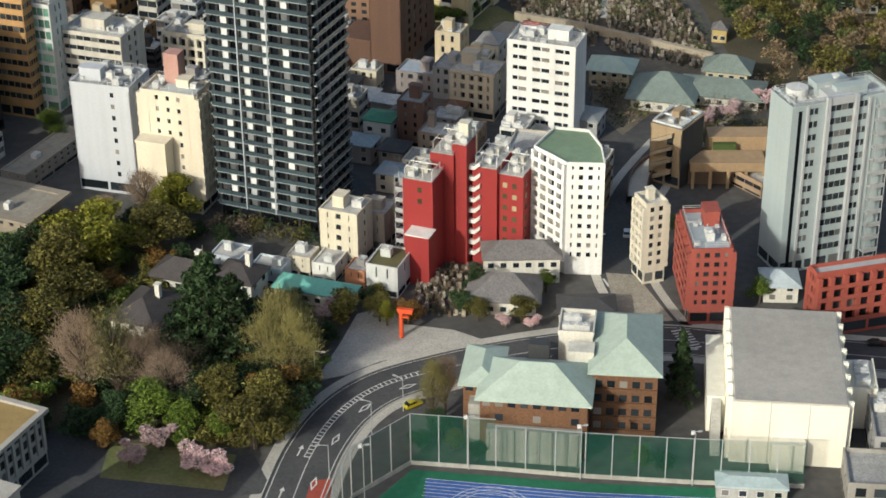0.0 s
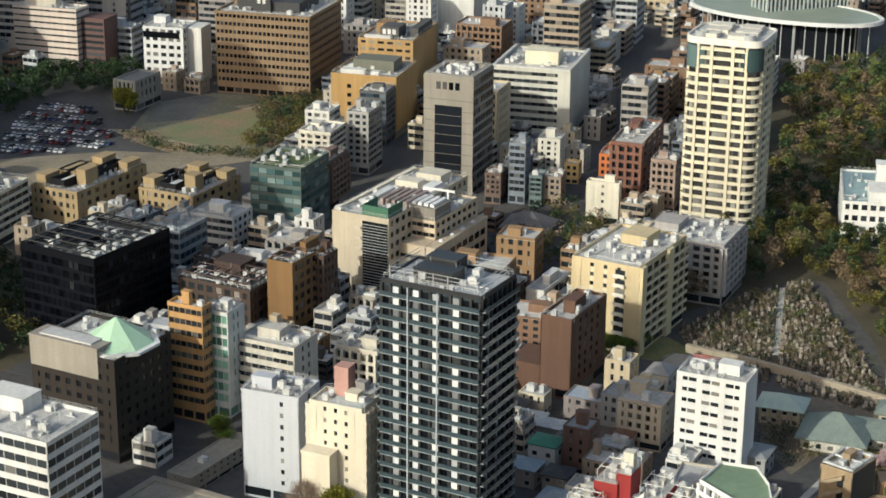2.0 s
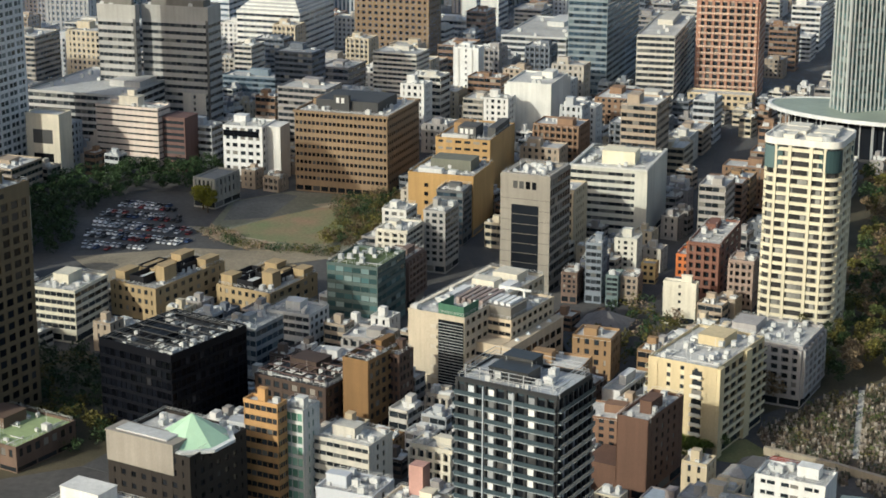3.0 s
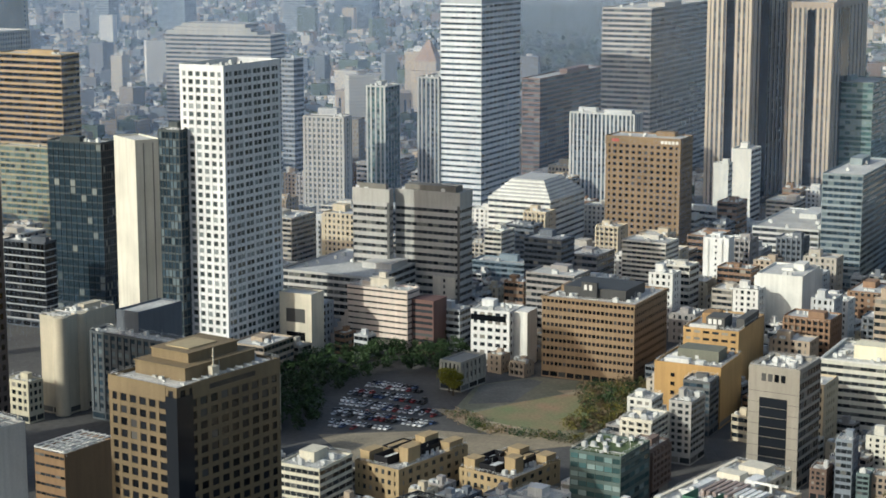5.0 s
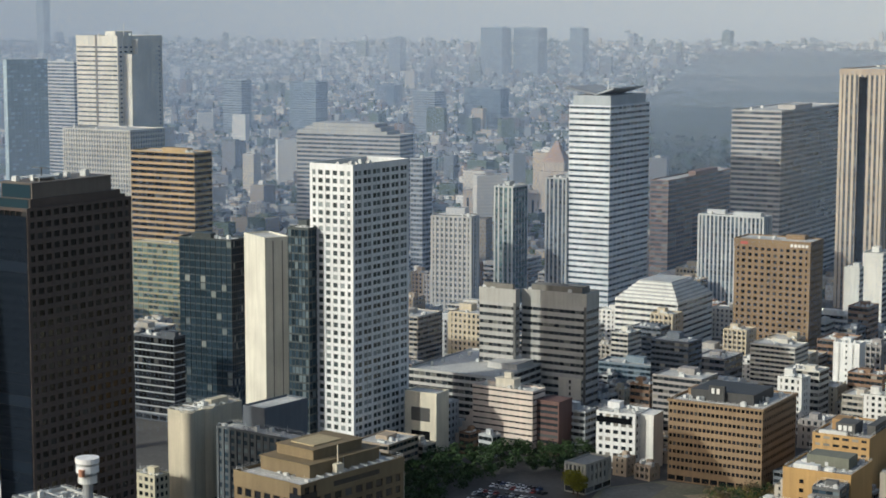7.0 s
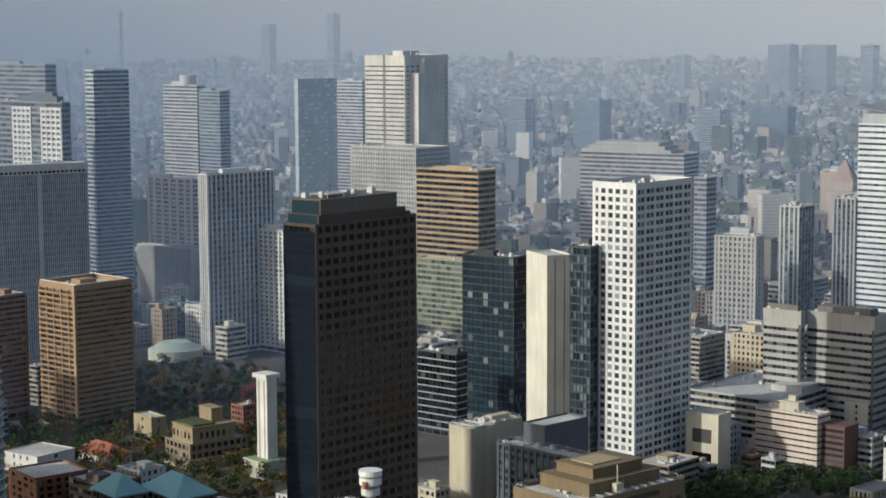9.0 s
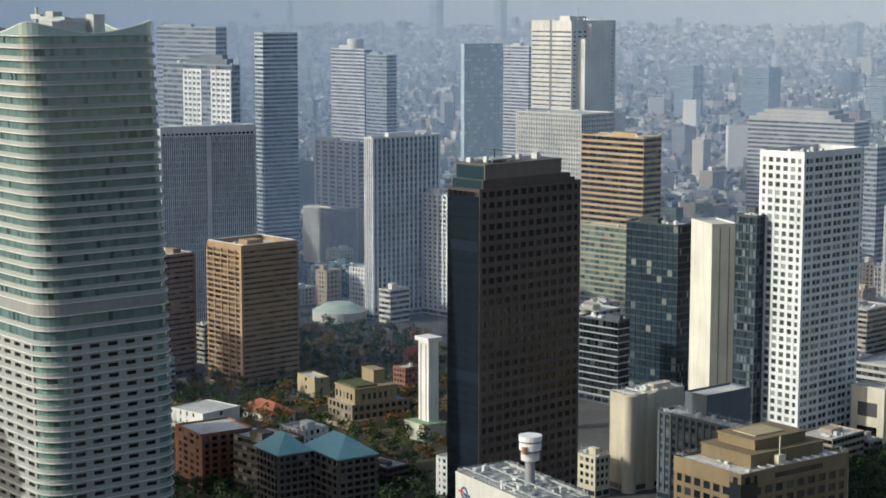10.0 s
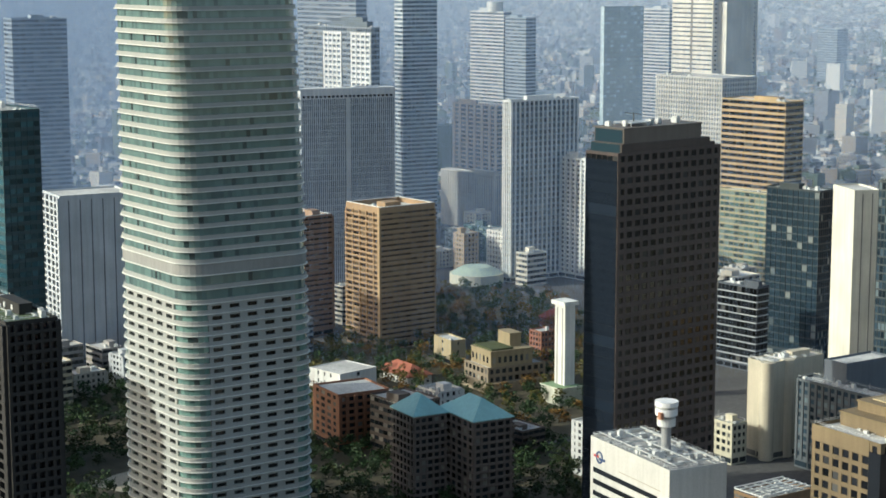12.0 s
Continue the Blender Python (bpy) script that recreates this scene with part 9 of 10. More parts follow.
attached(b, "bay_top", [(-2, -3.4, h, a + 0.9, 3.0, h + 1.9)], GREY_WALL)
# flat dark strip on the wall, painted for the shade of a recess
attached(b, "recess", [(a + 0.28, -11.4, 1, a + 0.34, -10.5, h - 0.5)], GLASS_BLACK, label="dark vertical recess")
for y0, y1 in ((-8.5, -7.6), (-7.3, -6.4), (-3.2, -1.8), (-1.6, -0.3), (-0.1, 1.3), (1.5, 2.8), (4.6, 5.5), (5.8, 6.6)):
    wm = boxes("window", [(a + 0.26, y0, 0, a + 0.36, y1, 1.5)], GLASS_CALM)
    for f in range(12):
        part("window", wm, None, b, (0, 0, 5.0 + f * 3.35))
part("roof_drum", cyl("roof_drum", 2.6, h, h + 2.6, wall((0.66, 0.67, 0.66)), 20), None, b, (-1.5, -8.5, 0))
part("dish", cyl("dish", 0.3, h + 4.4, h + 5.3, wall((0.8, 0.8, 0.78)), 14, 1.0), None, b, (1, 0, 0))
attached(b, "roof_rail", [(-a, -d + 0.1, h + 1.9, a, -d + 0.2, h + 2.0), (a - 0.1, -d + 0.2, h + 1.9, a, d, h + 2.0), (-a, -d + 0.1, h + 1.4, a, -d + 0.2, h + 1.5), (a - 0.1, -d + 0.2, h + 1.4, a, d, h + 1.5)], wall((0.4, 0.5, 0.6)))


# outside stair, dark flank and white roof frame of the ochre block
b = find("ochre concrete block")
a, d, h = dims(b)
attached(b, "flank", [(a + 0.28, -d - 0.2, 0, a + 0.36, d + 0.2, h + 0.6)], wall((0.075, 0.075, 0.07)), label="dark slate side wall")
for k in range(3):
    attached(b, "roof_frame", [(-a, -d + k * d * 0.95, h + 1.2, a, -d + k * d * 0.95 + 0.5, h + 1.7), (-a + k * a * 0.95, -d, h + 1.2, -a + k * a * 0.95 + 0.5, d, h + 1.7)], wall((0.72, 0.74, 0.74)))
for f in range(4):
    z = 1.2 + f * 3.5
    # flat black panel standing for the dark recess behind the stair
    attached(b, "doorway", [(0.4, -d - 0.34, z + 0.3, 2.2, -d - 0.28, z + 2.7)], GLASS_BLACK)
    part("stair_flight", mesh("stair_flight", [(-3.6, -d - 1.7, z), (2.4, -d - 1.7, z + 3.2), (2.4, -d - 1.7, z + 4.2), (-3.6, -d - 1.7, z + 1.0), (-3.6, -d - 0.3, z), (2.4, -d - 0.3, z + 3.2), (2.4, -d - 0.3, z + 4.2), (-3.6, -d - 0.3, z + 1.0)],
                              [(0, 1, 2, 3), (4, 7, 6, 5), (0, 4, 5, 1), (3, 2, 6, 7), (1, 5, 6, 2), (0, 3, 7, 4)], wall((0.46, 0.36, 0.24))), None, b)
# white window grids on the grey tower in the haze
b = find("grey tower with two white")
for x0, x1 in ((-15.5, 5.5), (18.5, 41.0)):
    panel = attached(b, "window_grid", [(x0, -4.6, 96 + 4.1 * k, x1, -4.2, 97.9 + 4.1 * k) for k in range(18)] + [(x0 + (x1 - x0) * k / 4 - 0.7, -4.7, 96, x0 + (x1 - x0) * k / 4 + 0.7, -4.2, 168) for k in range(5)], wall((0.74, 0.76, 0.77)))
attached(b, "roof_plant", [(-10, -3, 171, 36, 3, 176), (4, -2.5, 176, 30, 2.5, 179)], wall((0.14, 0.17, 0.2)))
# joint, side slab and crown of the hotel
b = find("tall cream twin-slab")
a, d, h = dims(b)
attached(b, "joint", [(-1.6, -d - 0.5, 60, 0.6, -d - 0.28, h + 1)], wall((0.22, 0.21, 0.2)))
attached(b, "side_slab", [(a + 0.3, -d * 0.75, 0, a + 9.0, -d * 0.35, h - 14), (a + 0.3, -d * 0.35, 0, a + 6.0, d * 0.6, h - 2)], wall((0.66, 0.64, 0.58)))
attached(b, "crown_band", [(-a - 0.4, -d - 0.4, h - 7, a + 0.4, -d - 0.28, h + 0.9), (a + 0.28, -d - 0.28, h - 7, a + 0.4, d, h + 0.9)], wall((0.68, 0.66, 0.60)))
attached(b, "mast", [(6, -2, h, 6.5, -1.5, h + 11)], STEEL)
# round tank on the pale tower with balcony bands
b = find("pale tower with balcony bands")
part("roof_tank", cyl("roof_tank", 8, 171.8, 182, wall((0.62, 0.63, 0.62)), 20), None, b, (6, 0, 0))
# white roof rim of the golden tower
for words in ("golden brown apartment tower", "brown apartment tower beside"):
    b = find(words)
    a, d, h = dims(b)
    up = 3.0 if words[0] == "g" else 0.9
    attached(b, "roof_rim", [(-a, -d + 0.3, h + up + 0.02, a, -d + 1.1, h + up + 0.4), (-a, d - 1.1, h + up + 0.02, a, d - 0.3, h + up + 0.4), (-a, -d + 1.1, h + up + 0.02, -a + 0.8, d - 1.1, h + up + 0.4), (a - 0.8, -d + 1.1, h + up + 0.02, a, d - 1.1, h + up + 0.4)], wall((0.72, 0.70, 0.66)))
    attached(b, "corner_wall", [(a - 1.6, -d - 1.5, 2, a + 0.4, -d - 0.28, h + up)], wall((0.42, 0.29, 0.165)))
# slot row under the cornice of the finned tower
b = find("large grey-blue tower")
for k in range(22):
    attached(b, "cornice_slot", [(4.72, -30 + k * 2.75, 137.2, 4.78, -28.2 + k * 2.75, 138.6)], GLASS_BLACK)
# stack of white balconies on the cream and yellow block
b = find("cream apartment block with yellow")
a, d, h = dims(b)
for f in range(8):
    z = 3.6 + f * 3.15
    attached(b, "balcony", [(a * 0.28, -d - 1.6, z, a * 0.62, -d - 0.3, z + 0.25), (a * 0.28, -d - 1.6, z + 0.25, a * 0.62, -d - 1.45, z + 1.15)], wall((0.80, 0.78, 0.70)))
    attached(b, "balcony_door", [(a * 0.3, -d - 0.34, z + 0.25, a * 0.6, -d - 0.28, z + 2.3)], GLASS)
for y0, y1 in ((-d - 0.2, -d + 3.2), (d * 0.1, d * 0.1 + 4.5)):
    attached(b, "end_wall", [(a + 0.28, y0, 0, a + 1.5, y1, h + 0.7)], wall((0.74, 0.62, 0.38)))
# rounded shafts of the grey concrete block
b = find("grey concrete block with rounded")
a, d, h = dims(b)
for y0 in (-d * 0.95, -d * 0.25):
    part("round_shaft", cyl("round_shaft", 3.4, 0, h + 0.8, wall((0.60, 0.54, 0.42)), 24), None, b, (a - 1.5, y0, 0))
for k in range(5):
    attached(b, "roof_frame", [(-a, -d + 2 + k * d * 0.42, h + 1.0, a, -d + 2.4 + k * d * 0.42, h + 1.5)], wall((0.70, 0.69, 0.66)))
# low brick block with white roof trusses
b = building("office_block", "low brown brick block with white steel roof trusses", -237.5, 632.2, -24.0, 15.0, 25.0, 30.0, floors=7, mat=wall((0.24, 0.15, 0.08)), front="band", side="blank", nb=(6, 4), units=2, house=0, opt={"spandrel": 0.7}, roofmat=ROOFGREY)
for k in range(6):
    attached(b, "roof_truss", [(-7.5, -12.5 + k * 4.9, 31.4, 7.5, -12.1 + k * 4.9, 31.8), (-7.5 + k * 2.9, -12.5, 31.8, -7.1 + k * 2.9, 12.5, 32.2)], wall((0.74, 0.74, 0.72)))
# orange excavator on the building plot
ex = thing("excavator", "orange excavator on a pale earth plot", "excavator", -515, 604, 30)
ORG = wall((0.75, 0.16, 0.02), 0.5, 0.15, 0.08, name="orange_paint")
for y0 in (-1.5, 0.8):
    part("track", boxes("track", [(-2.2, y0, 0.1, 2.2, y0 + 0.7, 0.9)], DUSK), None, ex)
part("body", boxes("body", [(-2.2, -1.4, 0.95, 1.4, 1.4, 2.2)], ORG), None, ex)
part("cab", boxes("cab", [(0.0, 0.2, 2.2, 1.4, 1.3, 3.6)], GLASS_BLACK), None, ex)
part("boom", mesh("boom", [(1.0, -0.5, 2.0), (1.6, -0.5, 2.6), (4.6, -0.5, 8.2), (4.0, -0.5, 8.6), (1.0, 0.0, 2.0), (1.6, 0.0, 2.6), (4.6, 0.0, 8.2), (4.0, 0.0, 8.6)], [(0, 1, 2, 3), (4, 7, 6, 5), (0, 4, 5, 1), (1, 5, 6, 2), (2, 6, 7, 3), (3, 7, 4, 0)], ORG), None, ex)
part("dipper", mesh("dipper", [(4.0, -0.5, 8.6), (4.6, -0.5, 8.2), (7.0, -0.5, 4.0), (6.5, -0.5, 3.7), (4.0, 0.0, 8.6), (4.6, 0.0, 8.2), (7.0, 0.0, 4.0), (6.5, 0.0, 3.7)], [(0, 1, 2, 3), (4, 7, 6, 5), (0, 4, 5, 1), (1, 5, 6, 2), (2, 6, 7, 3), (3, 7, 4, 0)], ORG), None, ex)

# small houses between the black tower and the white office block
for lab, x, y, w, d, h, col, roof in (("small cream house with a flat roof", 38.7, 502.8, 8, 6, 6, (0.66, 0.6, 0.46), ROOFLIGHT), ("narrow grey house with a roof terrace", 62.0, 489.2, 8, 10, 12, (0.34, 0.34, 0.34), ROOFGREY),
                                      ("brown brick house with small windows", 48.4, 462.3, 7.5, 8, 14, (0.17, 0.10, 0.08), ROOFGREY), ("beige block of flats with balconies", 68.4, 480.5, 13, 10, 14, (0.55, 0.48, 0.38), ROOFLIGHT),
                                      ("house with a blue-grey sheet roof", 53.6, 494.4, 12, 9, 8.5, (0.30, 0.26, 0.25), wall((0.45, 0.52, 0.6), 0.5)), ("grey rendered house in the side lane", 58.0, 465.0, 8, 7, 7, (0.40, 0.40, 0.38), ROOFLIGHT),
                                      ("dark brown house behind the red block", 62.0, 454.5, 8, 8, 8, (0.2, 0.15, 0.12), ROOFGREY), ("grey-brown flats behind the red block", 53.0, 451.0, 8, 8, 9.5, (0.30, 0.25, 0.21), ROOFLIGHT), ("pale house in the back lane", 47.5, 440.0, 8, 8, 7, (0.58, 0.56, 0.5), ROOFGREY)):
    building("house", lab, x, y, -27, w, d, h, mat=wall(col), floors=max(1, round(h / 3.1) - 1), front="balc" if "balconies" in lab else "punch", side="punch", nb=(max(2, int(w / 2.6)), max(2, int(d / 3))), opt={"pier": 0.5, "spandrel": 0.5, "out": 0.9}, units=3, house=1 if h > 8 else 0, lod=2, ground=2.8, category="house", parapet=0.4, roofmat=roof)
for lab, x, y, w, d, h, rh, wc, rc in (("small red-walled shop with a white sheet roof", 35.8, 488.2, 9, 7, 5, 1.0, (0.40, 0.06, 0.05), (0.72, 0.72, 0.68)), ("low house with a pale sheet roof", 42.6, 483.2, 8, 6, 4.6, 1.2, (0.5, 0.46, 0.4), (0.70, 0.70, 0.68)),
                                       ("white house with a green sheet roof", 39.1, 463.6, 8, 7, 8.5, 1.0, (0.68, 0.69, 0.68), (0.07, 0.28, 0.17)), ("house with a grey-blue metal roof", 32.9, 455.5, 8, 7, 5.5, 1.3, (0.42, 0.36, 0.32), (0.40, 0.48, 0.52)),
                                       ("dark-roofed house in the lane", 41.5, 449.5, 7, 7, 6, 1.6, (0.35, 0.3, 0.26), (0.07, 0.07, 0.075)), ("house with a brown tiled roof", 53.7, 474.6, 9, 8, 6, 2.0, (0.36, 0.28, 0.22), (0.17, 0.11, 0.08)),
                                       ("old house with dark roof tiles", 31.6, 497.6, 9, 7, 5, 2.0, (0.32, 0.28, 0.23), (0.09, 0.085, 0.085)), ("cream gabled house beside the lawn", 77.0, 512.2, 7, 8, 9, 2.2, (0.68, 0.64, 0.54), (0.35, 0.35, 0.35)),
                                       ("temple house with a dark tiled roof", 84.9, 525.0, 13, 9, 5, 3.6, (0.5, 0.46, 0.38), (0.075, 0.075, 0.08)), ("small house with a red sheet roof", 93.5, 531.5, 9, 6, 4, 1.6, (0.5, 0.42, 0.36), (0.32, 0.06, 0.04)),
                                       ("priest's house with a pale green roof", 99.5, 521.0, 9, 8, 5, 2.6, (0.55, 0.5, 0.4), (0.40, 0.50, 0.42)), ("small grey house beside the white block", 97.0, 462.0, 7, 9, 6, 1.4, (0.36, 0.36, 0.36), (0.30, 0.32, 0.33)),
                                       ("wooden house with a slate roof", 46.0, 473.5, 6, 6, 5, 1.6, (0.24, 0.17, 0.12), (0.12, 0.12, 0.13)), ("tan house with a rusty roof", 61.0, 474.0, 6, 6, 5.5, 1.5, (0.5, 0.42, 0.3), (0.26, 0.13, 0.08)),
                                       ("low house with a blue-grey roof", 40.0, 436.5, 8, 7, 5.5, 1.6, (0.44, 0.42, 0.4), (0.30, 0.36, 0.42))):
    house(lab, x, y, -27, w, d, h, rh, wall(wc), wall(rc, 0.6, 0.25, 0.25, name="sheet_roof"), 2 if h > 4.8 else 1, over=0.5)


# ---- ordinary blocks between the named ones ----
def varied_wall():
    m, nt, b = shader("town_wall")
    info = nt.nodes.new("ShaderNodeObjectInfo")
    ramp = nt.nodes.new("ShaderNodeValToRGB")
    cols = [(0.64, 0.60, 0.52), (0.46, 0.42, 0.36), (0.70, 0.69, 0.66), (0.30, 0.28, 0.27), (0.56, 0.47, 0.33), (0.22, 0.13, 0.085), (0.62, 0.62, 0.61), (0.40, 0.31, 0.23), (0.13, 0.145, 0.17), (0.50, 0.48, 0.44), (0.30, 0.19, 0.1), (0.44, 0.46, 0.48), (0.10, 0.08, 0.07), (0.36, 0.34, 0.32)]
    r = ramp.color_ramp
    r.interpolation = 'CONSTANT'
    while len(r.elements) < len(cols):
        r.elements.new(0.5)
    for i, c in enumerate(cols):
        r.elements[i].position, r.elements[i].color = i / len(cols), (*c, 1)
    nt.links.new(info.outputs["Random"], ramp.inputs[0])
    f = times(nt, noise_ramp(nt, 0.06, 0.8, 1.08), noise_ramp(nt, 0.6, 0.85, 1.05, 3.0, (1, 1, 0.08)))
    sc = nt.nodes.new("ShaderNodeVectorMath")
    sc.operation = 'SCALE'
    nt.links.new(ramp.outputs[0], sc.inputs[0])
    nt.links.new(f, sc.inputs["Scale"])
    nt.links.new(sc.outputs[0], b.inputs["Base Color"])
    b.inputs["Roughness"].default_value = 0.8
    return m


TOWN = varied_wall()


def town_proto(w, d, h, style, rnd):
    """Meshes of an ordinary block: walls with storeys, panes, roof with its plant."""
    fl = max(1, round(h / 3.3))
    fh = h / fl
    core = [(-w / 2 + 0.3, -d / 2 + 0.3, 0, w / 2 - 0.3, d / 2 - 0.3, h)]
    bs, ps = [], []
    nbw, nbd = max(2, round(w / 3.2)), max(2, round(d / 3.2))
    for s in range(4):
        W, n = (w, nbw) if s % 2 == 0 else (d, nbd)
        st = style if s % 2 == 0 else {"balc": "punch", "band": "band", "punch": "punch"}[style]
        a, p, q = face_boxes(st, W, fh, n, {"pier": 0.5 if st == "punch" else 0.3, "spandrel": 0.45, "out": 1.1})
        for f in range(fl):
            bs += [on_face(s, w, d, (v[0], v[1], v[2] + f * fh, v[3], v[4], v[5] + f * fh)) for v in a]
            ps += [on_face(s, w, d, (v[0], v[1], v[2] + f * fh, v[3], v[4], v[5] + f * fh)) for v in p]
        bs += [on_face(s, w, d, (v[0], v[1], 0, v[2], v[3], h)) for v in q]
    rs = [(-w / 2, -d / 2, h, w / 2, d / 2, h + 0.15)]
    for x0, y0, x1, y1 in ((-w / 2, -d / 2, w / 2, -d / 2 + 0.3), (-w / 2, d / 2 - 0.3, w / 2, d / 2), (-w / 2, -d / 2, -w / 2 + 0.3, d / 2), (w / 2 - 0.3, -d / 2, w / 2, d / 2)):
        bs.append((x0, y0, h, x1, y1, h + 1.0))
    px, py = rnd.uniform(-0.25, 0.25) * w, rnd.uniform(-0.1, 0.3) * d
    bs.append((px - w * 0.17, py - d * 0.17, h, px + w * 0.17, py + d * 0.17, h + rnd.uniform(2.4, 4.2)))
    us = []
    for _ in range(rnd.randrange(3, 8)):
        x, y, s = rnd.uniform(-0.4, 0.4) * w, rnd.uniform(-0.4, 0.4) * d, rnd.uniform(0.5, 1.3)
        us.append((x - s, y - s * 0.8, h + 0.15, x + s, y + s * 0.8, h + 0.15 + rnd.uniform(0.8, 2.0)))
    return boxes("facade", bs, TOWN), quads("glazing", ps, w, d, GLASS), boxes("roof", rs, rnd.choice((ROOFGREY, ROOFLIGHT, ROOFLIGHT))), boxes("roof_plant", us, UNIT), boxes("wall", core, TOWN)


prnd = random.Random(77)
PROTOS = {}
for size, dims in (("small", ((8, 8), (9, 7), (7, 10))), ("mid", ((14, 12), (16, 14), (12, 18), (20, 14))), ("big", ((24, 18), (28, 20), (20, 26)))):
    PROTOS[size] = []
    for w, d in dims:
        for h in {"small": (6, 9.5), "mid": (13, 20, 27), "big": (18, 27, 36)}[size]:
            PROTOS[size].append((w, d, town_proto(w, d, h, prnd.choice(("punch", "band", "balc")), prnd)))
CLEAR = [PARK, CEM,
         [(-123, 808), (-119, 859), (-92, 880), (-40, 870), (-28, 800), (-50, 764), (-83, 770), (-101, 776)],
         [(-178, 762), (-125, 780), (-82, 772), (-56, 764), (-99, 740), (-142, 736), (-155, 720)],
         [(-222, 850), (-198, 892), (-149, 930), (-115, 912), (-117, 873), (-138, 838), (-126, 790), (-180, 764), (-205, 755)],
         [(84, 572), (98, 604), (104, 648), (134, 660), (162, 800), (175, 900), (320, 980), (340, 760), (260, 540), (190, 440), (90, 480), (86, 540)],
         [(30, 638), (34, 674), (70, 702), (98, 692), (64, 643), (56, 620)],
         [(-645, 1080), (-606, 840), (-520, 690), (-395, 740), (-385, 810), (-478, 990), (-560, 1085)],
         [(-640, 770), (-560, 830), (-420, 640), (-400, 600), (-560, 540), (-620, 640)],
         [(62, 536), (62, 560), (88, 562), (92, 540)],
         [(-190, 690), (-190, 775), (-56, 772), (-46, 735), (-130, 712)],
         [(95, 425), (95, 505), (190, 520), (190, 425)],
         [(-420, 740), (-420, 1010), (-270, 1010), (-250, 740)],
         [(-185, 715), (-185, 775), (-120, 765), (-130, 712)],
         [(-180, 640), (-140, 642), (-105, 540), (-150, 515), (-190, 560)],
         [(142, 940), (300, 900), (330, 1010), (250, 1060), (152, 1020)],
         [(-39, 778), (-5, 779), (-4, 657), (-33, 657)],
         [(-17, 765), (24, 767), (22, 668), (-15, 667)],
         [(-142, 765), (-145, 885), (-108, 885), (-108, 765)],
         [(-330, 560), (-330, 745), (-235, 762), (-195, 640), (-195, 560)],
         [(-190, 540), (-190, 640), (-118, 640), (-112, 560), (-96, 500), (-150, 500)]]

SCHOOLS = [(-182, 630), (-182, 780), (-36, 780), (-24, 640), (-60, 628)]


def near_road(x, y):
    return any(math.hypot(x - px, y - py) < 8.5 for p in (WEST_ROAD, NORTH_ROAD, STREET, AVENUE) for px, py in p)


STREET = smooth_path([(30, 640), (52, 690), (70, 722), (86, 760), (105, 832), (122, 920), (141, 1026), (180, 1300)], 12)
AVENUE = smooth_path([(30, 600), (22, 680), (6, 740), (-4, 790), (-14, 860), (-30, 960)], 12)
for p, lab in ((STREET, "narrow shaded shopping street"), (AVENUE, "shaded avenue between office blocks")):
    tagged(new("road", ribbon("road", p, 11, 0.09, ASPHALT)), lab, "road", kind="structure")
JOIN = {}
TOWN_COLS = [(0.66, 0.63, 0.56), (0.48, 0.44, 0.38), (0.74, 0.73, 0.70), (0.33, 0.31, 0.30), (0.58, 0.50, 0.37), (0.26, 0.16, 0.1), (0.42, 0.34, 0.26), (0.15, 0.17, 0.2), (0.50, 0.52, 0.54)]
frnd = random.Random(404)
LABELS = {"small": "small house with a cluttered flat roof", "mid": "mid-rise city block with rooftop units", "big": "large office block with plant on its roof"}


def least(az):
    """The nearest ground in view in a direction, in metres."""
    if az > -12:
        return 415 if 2 < az < 12.5 else 470
    return 560 if az > -14 else 640 if az > -24 else 790


